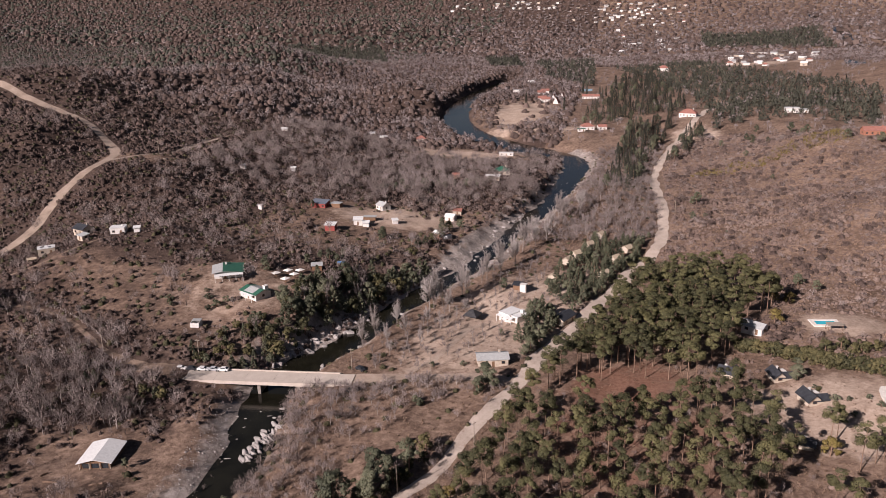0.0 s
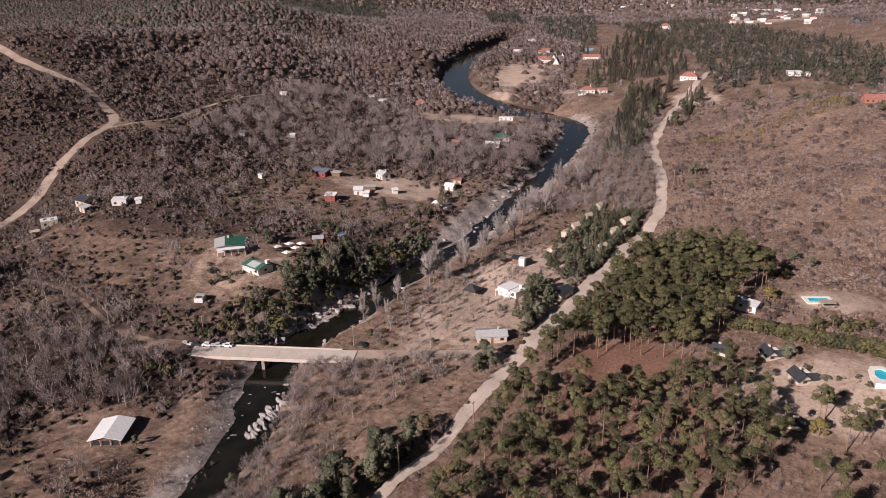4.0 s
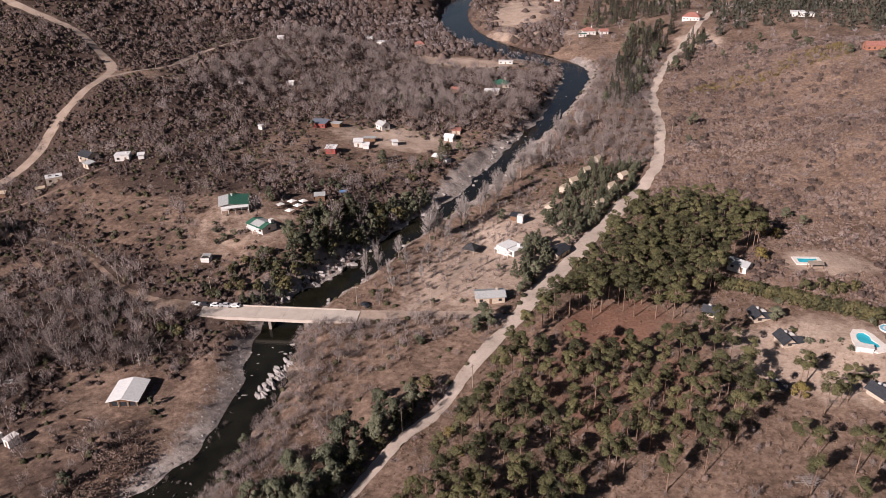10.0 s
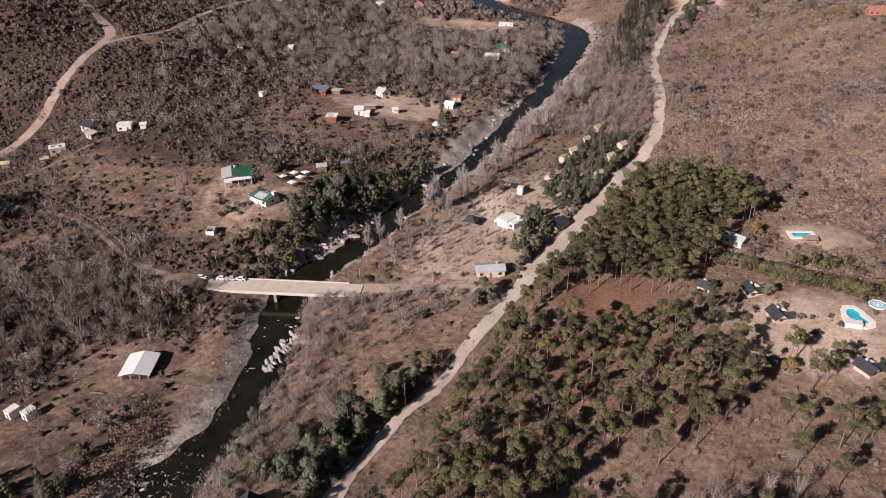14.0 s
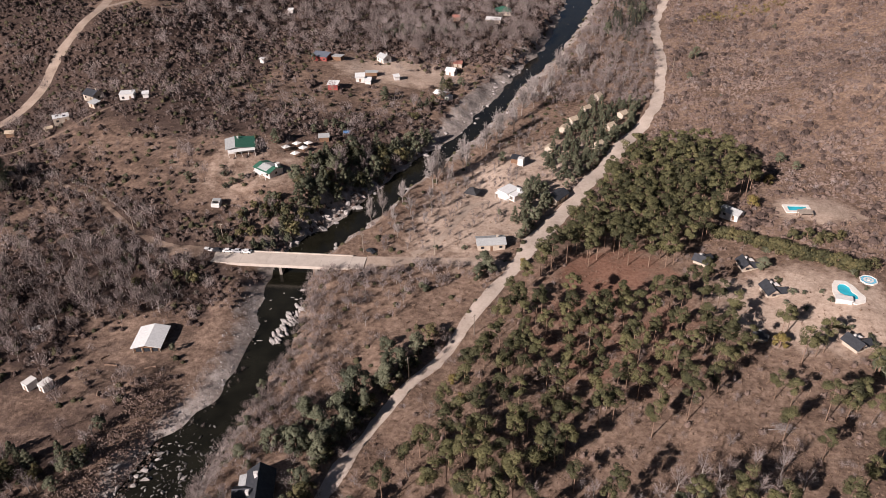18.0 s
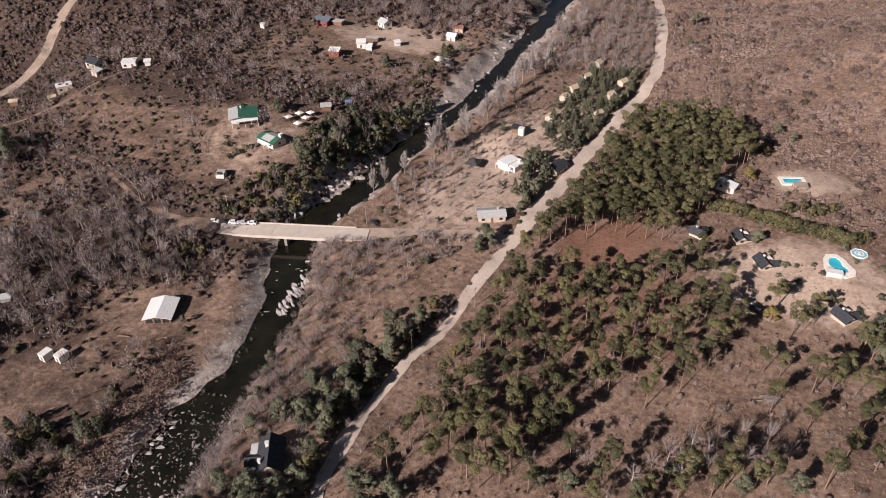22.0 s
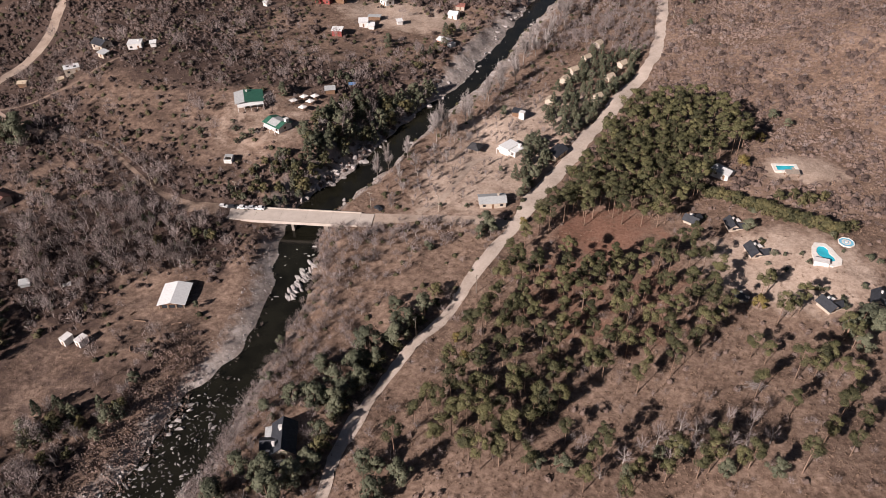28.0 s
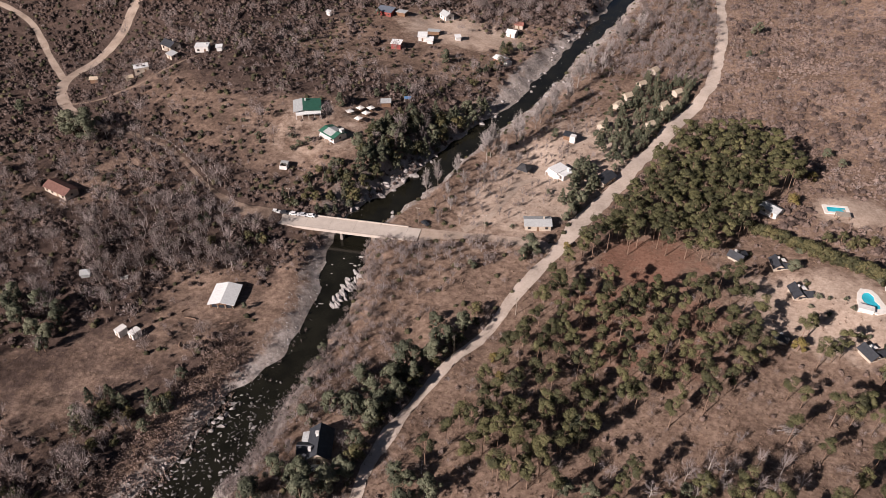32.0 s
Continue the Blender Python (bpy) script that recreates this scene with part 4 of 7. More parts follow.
for x in (-23.5, 25.0):
    bm = bmesh.new()
    box(bm, x - 0.9, -4.5, -6, x + 0.9, 4.5, -0.77)
    part("abutment", bm, M["concrete_dark"], bridge)
for x in (-19.03, -8.5, 2.0, 12.5, 24.03):
    bm = bmesh.new()
    box(bm, x - 0.03, -4.04, 0.004, x + 0.03, 4.04, 0.015)
    part("joint", bm, M["concrete_dark"], bridge, "dark expansion joint across the deck")
for y in (-2.7, 0.0, 2.7):
    bm = bmesh.new()
    box(bm, -23, y - 0.35, -1.75, 25, y + 0.35, -0.76)
    part("girder", bm, M["concrete_dark"], bridge)

# ---- houses ----
def slab(bm, corners, thick):
    """A roof sheet with thickness over four corners, given round its edge."""
    top = [bm.verts.new(c) for c in corners]
    low = [bm.verts.new((c[0], c[1], c[2] - thick)) for c in corners]
    n = len(corners)
    bm.faces.new(top)
    bm.faces.new(low[::-1])
    for i in range(n):
        bm.faces.new((low[i], low[(i + 1) % n], top[(i + 1) % n], top[i]))


def walls(bm, w, d, h, peak=0.0, down=1.2, kind="gable"):
    """Four walls with gable ends (ridge along x), or one high side for a lean-to."""
    a, b = w / 2, d / 2
    v = [bm.verts.new(c) for c in ((-a, -b, -down), (a, -b, -down), (a, b, -down), (-a, b, -down))]
    hb = h + (peak if kind == "shed" else 0)
    t = [bm.verts.new(c) for c in ((-a, -b, h), (a, -b, h), (a, b, hb), (-a, b, hb))]
    if kind == "gable" and peak:
        g0, g1 = bm.verts.new((-a, 0, h + peak)), bm.verts.new((a, 0, h + peak))
        bm.faces.new((v[0], v[1], t[1], t[0]))
        bm.faces.new((v[1], v[2], t[2], g1, t[1]))
        bm.faces.new((v[2], v[3], t[3], t[2]))
        bm.faces.new((v[3], v[0], t[0], g0, t[3]))
        bm.faces.new((t[0], t[1], g1, g0))
        bm.faces.new((t[2], t[3], g0, g1))
    else:
        for i in range(4):
            bm.faces.new((v[i], v[(i + 1) % 4], t[(i + 1) % 4], t[i]))
        bm.faces.new(t)


def opening(parent, side, u, z, w, h, half_w, half_d, door=False):
    """A window or door set on one wall: frame and pane, or leaf and handle."""
    spot = {"s": (u, -half_d, 0), "n": (u, half_d, 180), "e": (half_w, u, 90), "w": (-half_w, u, -90)}[side]
    bm = bmesh.new()
    if door:
        box(bm, -w / 2, -0.05, 0, w / 2, 0.04, h)
        ob = part("door", bm, M["wood"], parent, "brown wooden door")
        ob.matrix_basis = pose(spot[0], spot[1], z, 0, 0, spot[2])
        return ob
    f = 0.09
    box(bm, -w / 2, -0.06, 0, -w / 2 + f, 0.05, h)
    box(bm, w / 2 - f, -0.06, 0, w / 2, 0.05, h)
    box(bm, -w / 2 + f, -0.06, 0, w / 2 - f, 0.05, f)
    box(bm, -w / 2 + f, -0.06, h - f, w / 2 - f, 0.05, h)
    ob = part("window", bm, M["wood"], parent)
    ob.matrix_basis = pose(spot[0], spot[1], z, 0, 0, spot[2])
    bm = bmesh.new()
    box(bm, -w / 2 + f, -0.02, f, w / 2 - f, 0.04, h - f)
    part("pane", bm, M["glass"], ob)
    return ob


def roof(parent, kind, w, d, h, peak, mat, eave=0.45, thick=0.14, label="", at=(0, 0), turn=0.0):
    a, b = w / 2 + eave, d / 2 + eave
    drop = peak * eave / max(d / 2, 0.1)
    made = []
    if kind == "gable":
        sheets = [[(-a, -b, h - drop), (a, -b, h - drop), (a, 0, h + peak), (-a, 0, h + peak)], [(a, b, h - drop), (-a, b, h - drop), (-a, 0, h + peak), (a, 0, h + peak)]]
    elif kind == "hip":
        r = max(0.15, (w - d) / 2)
        z0, z1 = h - drop, h + peak
        sheets = [[(-a, -b, z0), (a, -b, z0), (r, 0, z1), (-r, 0, z1)], [(a, b, z0), (-a, b, z0), (-r, 0, z1), (r, 0, z1)], [(a, -b, z0), (a, b, z0), (r, 0, z1)], [(-a, b, z0), (-a, -b, z0), (-r, 0, z1)]]
    elif kind == "shed":
        drop = peak * eave / d
        sheets = [[(-a, -b, h - drop), (a, -b, h - drop), (a, b, h + peak + drop), (-a, b, h + peak + drop)]]
    else:
        sheets = [[(-a, -b, h), (a, -b, h), (a, b, h + 0.05), (-a, b, h + 0.05)]]
    for sheet in sheets:
        bm = bmesh.new()
        slab(bm, [(x, y, z + thick + 0.01) for x, y, z in sheet], thick)
        ob = part("roof", bm, mat, parent, label)
        ob.matrix_basis = pose(at[0], at[1], 0, 0, 0, turn)
        made.append(ob)
    return made


def chimney(parent, x, y, z0, z1, mat, s=0.35):
    bm = bmesh.new()
    box(bm, x - s, y - s, z0, x + s, y + s, z1)
    box(bm, x - s - 0.1, y - s - 0.1, z1, x + s + 0.1, y + s + 0.1, z1 + 0.12)
    return part("chimney", bm, mat, parent)


def house(x, y, turn, w, d, h, kind, peak, wall_mat, roof_mat, label, name="house", category="house", eave=0.45, openings=True, clear=1.0, stack=False, group=""):
    ob = thing(name, x, y, height(x, y), turn, label, category, group)
    KEEP_CLEAR.append((x, y, max(w, d) / 2 + clear))
    bm = bmesh.new()
    walls(bm, w, d, h, peak, 1.2, kind)
    part("wall", bm, M[wall_mat], ob)
    roof(ob, kind, w, d, h, peak, M[roof_mat], eave)
    if openings:
        n = max(1, int(w / 3.2))
        for i in range(n):
            u = (i + 0.5) / n * w - w / 2
            if i == n // 2:
                opening(ob, "s", u, 0.02, 0.95, 2.0, w / 2, d / 2, True)
            else:
                opening(ob, "s", u, 0.95, 1.3, 1.1, w / 2, d / 2)
        for side in "ew":
            opening(ob, side, 0.0, 0.95, 1.2, 1.1, w / 2, d / 2)
    if stack:
        chimney(ob, w * 0.25, d * 0.15, h, h + peak + 0.7, M[wall_mat])
    return ob


def posts(parent, spots_xy, z0, z1, mat, s=0.09):
    for x, y in spots_xy:
        bm = bmesh.new()
        box(bm, x - s, y - s, z0, x + s, y + s, z1)
        part("post", bm, mat, parent)


# restaurant houses above the gorge
green_house = thing("house", -61, 64, height(-61, 64) - 0.7, 117, "white house with a green and grey sheet roof", "house")
KEEP_CLEAR.append((-61, 64, 7.5))
bm = bmesh.new()
box(bm, -5.2, -5.6, -1.5, 5.2, 6.0, 2.9)
part("wall", bm, M["white"], green_house)
bm = bmesh.new()
slab(bm, [(-6.6, -6.4, 2.95), (5.9, -6.4, 2.95), (5.9, 2.6, 3.9), (-6.6, 2.6, 3.9)][::-1], 0.14)
part("roof", bm, M["green_roof"], green_house, "broad green sheet roof slope")
bm = bmesh.new()
slab(bm, [(-6.6, 2.61, 3.9), (5.9, 2.61, 3.9), (5.9, 7.2, 3.1), (-6.6, 7.2, 3.1)][::-1], 0.14)
part("roof", bm, M["grey_roof"], green_house, "pale grey sheet roof slope")
for gx in (-5.2, 5.2):
    bm = bmesh.new()
    slab(bm, [(gx, -5.6, 2.91), (gx + 0.12, -5.6, 2.91), (gx + 0.12, 6.0, 2.91), (gx, 6.0, 2.91)], 0.05)
    v = [bm.verts.new(c) for c in ((gx, -5.4, 2.92), (gx, 6.0, 2.92), (gx, 6.0, 3.1), (gx, 2.6, 3.7))]
    bm.faces.new(v)
    part("gable", bm, M["white"], green_house)
bm = bmesh.new()
slab(bm, [(-8.2, -5.8, 2.3), (-5.3, -5.8, 2.6), (-5.3, 6.2, 2.6), (-8.2, 6.2, 2.3)], 0.12)
part("veranda_roof", bm, M["white_roof"], green_house, "narrow white veranda roof")
posts(green_house, [(-8.0, u) for u in (-5.6, -2.7, 0.2, 3.1, 6.0)], -1.5, 2.2, M["white"])
for u in (-3.6, 0.0, 3.6):
    opening(green_house, "w", u, 0.9, 1.4, 1.1, 5.2, 5.5)
opening(green_house, "w", 1.8, 0.02, 1.0, 2.0, 5.2, 5.5, True)
chimney(green_house, 3.4, 1.2, 3.4, 4.6, M["white"], 0.3)
green_hut = house(-42, 49.5, -28, 10.5, 7.5, 2.7, "gable", 1.1, "white", "green_roof", "small white house with green and pale sheet roof", eave=0.5)
for ys in (-1, 1):
    bm = bmesh.new()
    slab(bm, [(-2.9, ys * 3.6, 2.96), (3.0, ys * 3.6, 2.96), (3.0, ys * 0.1, 3.97), (-2.9, ys * 0.1, 3.97)][:: ys], 0.06)
    part("roof_sheet", bm, M["grey_roof"], green_hut, "pale new metal sheets on the roof")
bm = bmesh.new()
box(bm, 3.6, 1.2, 2.8, 5.2, 2.8, 5.0)
box(bm, 3.5, 1.1, 5.0, 5.3, 2.9, 5.15)
part("water_tank", bm, M["white"], green_hut, "white square water tank")
bm = bmesh.new()
slab(bm, [(-3.5, -5.6, 2.3), (4.5, -5.6, 2.3), (4.5, -3.5, 2.75), (-3.5, -3.5, 2.75)], 0.1)
part("veranda_roof", bm, M["white_roof"], green_hut, "pale veranda roof")
posts(green_hut, [(-3.3, -5.4), (0.5, -5.4), (4.3, -5.4)], -1.2, 2.4, M["white"])

for x, y in ((-41.5, 69), (-38.2, 74.5), (-33.6, 77), (-35.6, 65.5), (-34, 71.5)):
    shade = thing("parasol", x, y, height(x, y), 62 + 8 * math.sin(x * 7), "square white canvas parasol over a terrace table", "parasol", "terrace parasols")
    KEEP_CLEAR.append((x, y, 2.6))
    bm = bmesh.new()
    box(bm, -0.05, -0.05, -0.2, 0.05, 0.05, 2.9)
    part("pole", bm, M["wood"], shade)
    bm = bmesh.new()
    tip = bm.verts.new((0, 0, 2.95))
    rim = [bm.verts.new(c) for c in ((-1.6, -1.6, 2.35), (1.6, -1.6, 2.35), (1.6, 1.6, 2.35), (-1.6, 1.6, 2.35))]
    low = [bm.verts.new((v.co.x, v.co.y, 2.15)) for v in rim]
    for i in range(4):
        bm.faces.new((rim[i], rim[(i + 1) % 4], tip))
        bm.faces.new((low[i], low[(i + 1) % 4], rim[(i + 1) % 4], rim[i]))
    part("canopy", bm, M["canvas"], shade)
    bm = bmesh.new()
    box(bm, -0.6, -0.6, 0.7, 0.6, 0.6, 0.76)
    box(bm, -0.3, -0.3, -0.1, 0.3, 0.3, 0.02)
    part("table", bm, M["wood"], shade)

kiosk = thing("roofless_shed", -54.5, 22.5, height(-54.5, 22.5), 102, "small roofless grey shed with white rim", "shed")
KEEP_CLEAR.append((-54.5, 22.5, 3.5))
for x0, y0, x1, y1 in ((-2.2, -1.7, 2.2, -1.5), (-2.2, 1.5, 2.2, 1.7), (-2.2, -1.5, -2.0, 1.5), (2.0, -1.5, 2.2, 1.5)):
    bm = bmesh.new()
    box(bm, x0, y0, -0.8, x1, y1, 1.9)
    part("wall", bm, M["white"], kiosk)
bm = bmesh.new()
slab(bm, [(0.2, -1.75, 2.05), (2.25, -1.75, 2.05), (2.25, 1.75, 2.15), (0.2, 1.75, 2.15)], 0.08)
part("roof", bm, M["grey_roof"], kiosk)
house(-29, 86, 20, 4.5, 3.2, 2.3, "shed", 0.4, "wood", "grey_roof", "low grey-roofed hut among dark trees", "hut", "hut", openings=False)
tarp = thing("tarpaulin_shelter", -21, 96, height(-21, 96), 15, "blue tarpaulin stretched over four posts", "shelter")
posts(tarp, [(-1.5, -1.2), (1.5, -1.2), (1.5, 1.2), (-1.5, 1.2)], -0.3, 2.0, M["pole"], 0.05)
bm = bmesh.new()
slab(bm, [(-1.7, -1.4, 2.05), (1.7, -1.4, 2.05), (1.7, 1.4, 2.25), (-1.7, 1.4, 2.25)], 0.04)
part("sheet", bm, M["blue_sheet"], tarp)

# hillside houses
white_hill = house(-140, 100.5, 20, 7, 5.5, 3.2, "flat", 0, "white", "white_roof", "white flat-roofed hillside house with grey shed", eave=0.2, stack=True)
house(-131.5, 103.5, 25, 2.8, 2.8, 2.4, "shed", 0.3, "white", "white_roof", "tiny white outbuilding with sheet roof", "outbuilding", "shed", openings=False)
house(-158.5, 98.5, -20, 8, 6.5, 3.0, "gable", 1.8, "cream", "slate_roof", "dark slate-roofed house in the scrub", stack=True)
house(-151.5, 88.5, -25, 5, 3.6, 2.3, "shed", 0.5, "cream", "grey_roof", "small hut with a dull grey sheet roof", "hut", "hut")
shell = house(-163, 76, 40, 7.5, 5.5, 3.0, "flat", 0, "cream", "white_roof", "half-built cream house with patchy pale roof", eave=0.1)
# no holes are cut: dark panels give the shade inside the roof gaps
for x, y, w, d in ((-1.6, 0.5, 1.6, 1.4), (1.6, -0.8, 1.4, 1.6)):
    bm = bmesh.new()
    box(bm, x - w / 2, y - d / 2, 3.18, x + w / 2, y + d / 2, 3.26)
    part("roof_gap_shade", bm, M["glass"], shell, "dark panel standing for the shade in a roof gap")
house(-167.5, 70.5, 40, 3.5, 3, 1.4, "flat", 0, "cream", "beige_roof", "low cream annexe wall by half-built house", "annexe", "annexe", openings=False)

# huts in the valley meadow
house(-72, 202, -8, 10, 6, 3.0, "shed", 1.0, "red_wall", "blue_roof", "red-walled hut with dark blue-grey sheet roof", "hut", "hut")
house(-62, 204, -8, 6, 4, 2.4, "flat", 0, "wood", "grey_roof", "low grey-roofed lean-to shed", "shed", "shed", openings=False)
house(-50, 160.5, 4, 5.6, 4.4, 3.4, "shed", 0.6, "red_wall", "white_roof", "small red hut with pale pinkish roof", "hut", "hut")
house(-40, 178.5, 15, 5, 4.5, 3.0, "shed", 0.8, "white", "white_roof", "white cottage with light sheet roof", "cottage", "house")
house(-34.8, 177, 10, 3.4, 3.4, 2.4, "shed", 0.6, "white", "white_roof", "small white annexe with tilted roof", "annexe", "annexe", openings=False)
house(-36.5, 190, 5, 7, 3.2, 2.2, "flat", 0, "wood", "grey_roof", "long grey-roofed open shed", "shed", "shed", openings=False)
house(-36, 216, -40, 7, 6, 3.0, "gable", 1.8, "white", "grey_roof", "white cottage with grey gable roof", "cottage", "house", stack=True)
house(-20.5, 187.5, 30, 3, 2.6, 2.2, "shed", 0.5, "white", "white_roof", "tiny pale hut among bare bushes", "hut", "hut", openings=False)
house(8, 210, -10, 5.5, 5, 3.0, "gable", 1.2, "white", "white_roof", "white hut with pale roof by bare trees", "hut", "hut")
house(10, 222, 0, 5, 4, 2.6, "gable", 1.2, "cream", "tile_roof", "small cottage with faded pink roof", "cottage", "house")
orange_house = house(11.5, 166, -28, 7, 5.2, 2.9, "gable", 1.0, "brick", "white_roof", "orange brick house with white sheet roof", eave=0.5)
bm = bmesh.new()
box(bm, 3.6, -2.0, -0.8, 6.4, 2.0, 2.3)
part("annexe", bm, M["white"], orange_house, "white annexe with flat roof")
house(-105, 188.5, 0, 2.4, 2.4, 2.6, "flat", 0, "white", "white_roof", "tiny white water-tank hut in scrub", "hut", "hut", openings=False, clear=5.0)
house(-123, 282, 10, 3.2, 2.6, 2.4, "shed", 0.4, "white", "white_roof", "tiny white hut hidden in bare woods", "hut", "hut", openings=False, clear=5.0)
house(-152, 262, 15, 3.4, 3, 2.4, "gable", 0.8, "white", "grey_roof", "tiny grey-roofed hut in bare woods", "hut", "hut", openings=False, clear=5.0)
house(19, 306, 0, 10, 4.5, 2.8, "shed", 0.7, "cream", "white_roof", "long hut with pale sheet roof", "hut", "hut", clear=5.0)
house(22, 333, 8, 11, 9, 3.0, "hip", 2.6, "cream", "green_roof", "cottage with hipped dull green roof", "cottage", "house", stack=True, clear=5.0)
house(-8, 308, 5, 5, 4, 2.6, "gable", 1.2, "wood", "tile_roof", "small wooden hut with reddish roof", "hut", "hut", openings=False, clear=5.0)
house(-78, 486, 10, 9, 7, 3.0, "hip", 2.4, "cream", "tile_roof", "cottage with red tiled hip roof", "cottage", "house")
house(-115, 484, -5, 8, 6, 3.2, "flat", 0, "white", "white_roof", "white flat-roofed house by dark trees", "house", "house")
house(-131, 500, -5, 5, 4, 2.8, "gable", 1.2, "white", "grey_roof", "small white cottage with grey roof", "cottage", "house")
house(-171, 380, 10, 5, 4, 3.0, "gable", 1.2, "white", "white_roof", "small white hut beside the track", "hut", "hut")
house(12, 432, 0, 12, 4, 2.6, "flat", 0, "white", "white_roof", "long low white building in the meadow", "building", "building")
house(-35, 905, 0, 12, 9, 4, "flat", 0, "white", "white_roof", "white building beyond the river bend", "building", "building")

# field by the lower river
barn = thing("barn", -40.5, -57, height(-40.5, -57), 103, "open barn with white metal roof on dry field", "barn")
KEEP_CLEAR.append((-40.5, -57, 9))
bm = bmesh.new()
walls(bm, 10.0, 8.6, 2.0, 1.1, 1.2)
part("wall", bm, M["wood"], barn)
roof(barn, "gable", 11.0, 9.4, 2.1, 1.1, M["white_roof"], 0.4, label="white ribbed metal roof sheet")
# dark framed panes on the closed wall stand for the shade of open bays
for u in (-3.4, 0, 3.4):
    opening(barn, "w", u * 0.8, 0.0, 2.2, 1.8, 5.0, 4.3)
posts(barn, [(-5.4, -4.4), (-5.4, -1.5), (-5.4, 1.5), (-5.4, 4.4)], -1.2, 2.0, M["pole"])
for x, y, turn in ((-66.3, -84.5, -18), (-61, -84, -18)):
    cabin = house(x, y, turn, 2.6, 3.6, 2.7, "flat", 0, "white", "white", "small white block cabin on the field", "cabin", "cabin", eave=0.12, openings=False, clear=4.0, group="white field cabins")
    opening(cabin, "s", 0, 0.02, 0.8, 2.0, 1.3, 1.8, True)
house(-97, -63, 30, 3.2, 2.2, 1.5, "shed", 0.4, "grey_roof", "grey_roof", "low grey sheet-metal shed under trees", "shed", "shed", openings=False)
house(-139, -22, -15, 14, 6.4, 2.8, "gable", 1.5, "cream", "rust_roof", "long house with rusty brown sheet roof", "house", "house")
house(-190, 70, 20, 4, 3, 2.4, "gable", 0.8, "wood", "beige_roof", "small tan roadside hut", "hut", "hut", openings=False)

# campground
camp_office = thing("camp_building", 65, 58, height(65, 58), -35, "white flat-roofed camp building with stepped roofs", "building")
KEEP_CLEAR.append((65, 58, 6.5))
for x0, y0, x1, y1, h in ((-4.2, -3.6, 1.4, 3.8, 3.1), (1.4, -2.6, 4.6, 3.8, 2.7)):
    bm = bmesh.new()
    box(bm, x0, y0, -1.2, x1, y1, h)
    part("wall", bm, M["white"], camp_office)
    bm = bmesh.new()
    box(bm, x0 - 0.25, y0 - 0.25, h + 0.004, x1 + 0.25 * (x1 > 2), y1 + 0.25, h + 0.2)
    part("roof", bm, M["white_roof"], camp_office)
bm = bmesh.new()
slab(bm, [(-4.4, -5.4, 2.3), (3.6, -5.4, 2.3), (3.6, -3.7, 2.7), (-4.4, -3.7, 2.7)], 0.1)
part("veranda_roof", bm, M["white_roof"], camp_office)
posts(camp_office, [(-4.2, -5.2), (-1.6, -5.2), (1, -5.2), (3.4, -5.2)], -0.8, 2.3, M["white"])
for u in (-2.8, 0.2):
    opening(camp_office, "s", u, 0.9, 1.2, 1.1, 4.2, 3.6)
bm = bmesh.new()
box(bm, 2.0, 2.0, 2.9, 3.4, 3.2, 4.2)
part("water_tank", bm, M["white"], camp_office, "white roof water tank")
quincho = thing("open_shelter", 48.5, 57.5, height(48.5, 57.5), -15, "open shelter under dark thatched hip roof", "shelter")
KEEP_CLEAR.append((48.5, 57.5, 4))
posts(quincho, [(-2.2, -2.2), (2.2, -2.2), (2.2, 2.2), (-2.2, 2.2)], -0.5, 2.3, M["pole"])
roof(quincho, "hip", 5.2, 5.0, 2.3, 1.9, M["thatch_dark"], 0.4, 0.2)
house(65.8, 87.5, -10, 2.6, 2.6, 3.4, "flat", 0, "white", "white", "white block toilet hut on the campground", "hut", "hut", eave=0.1, openings=False)
house(63, 89.5, -10, 3.4, 3.0, 2.4, "shed", 0.5, "wood", "slate_roof", "dark low shed on the campground", "shed", "shed", openings=False)
house(63, 15.5, 16, 10.5, 6.0, 2.8, "gable", 1.0, "cream", "grey_roof", "cream roadside house with pale sheet roof", eave=0.5, stack=True)
house(85, 58, 62, 9, 5.5, 2.8, "gable", 1.3, "cream", "slate_roof", "dark-roofed house among roadside trees", "house", "house")
for x, y in ((100, 113), (104.8, 135.5), (110.8, 151.8), (115.8, 167), (91.8, 156), (77.5, 106.5), (86, 141), (97, 176), (82.5, 128)):
    house(x, y, 60 + 12 * math.sin(x), 4.2, 3.8, 2.3, "gable", 1.2, "cream", "beige_roof", "small camp cabin with beige pointed roof", "cabin", "cabin", openings=False, group="camp cabins")

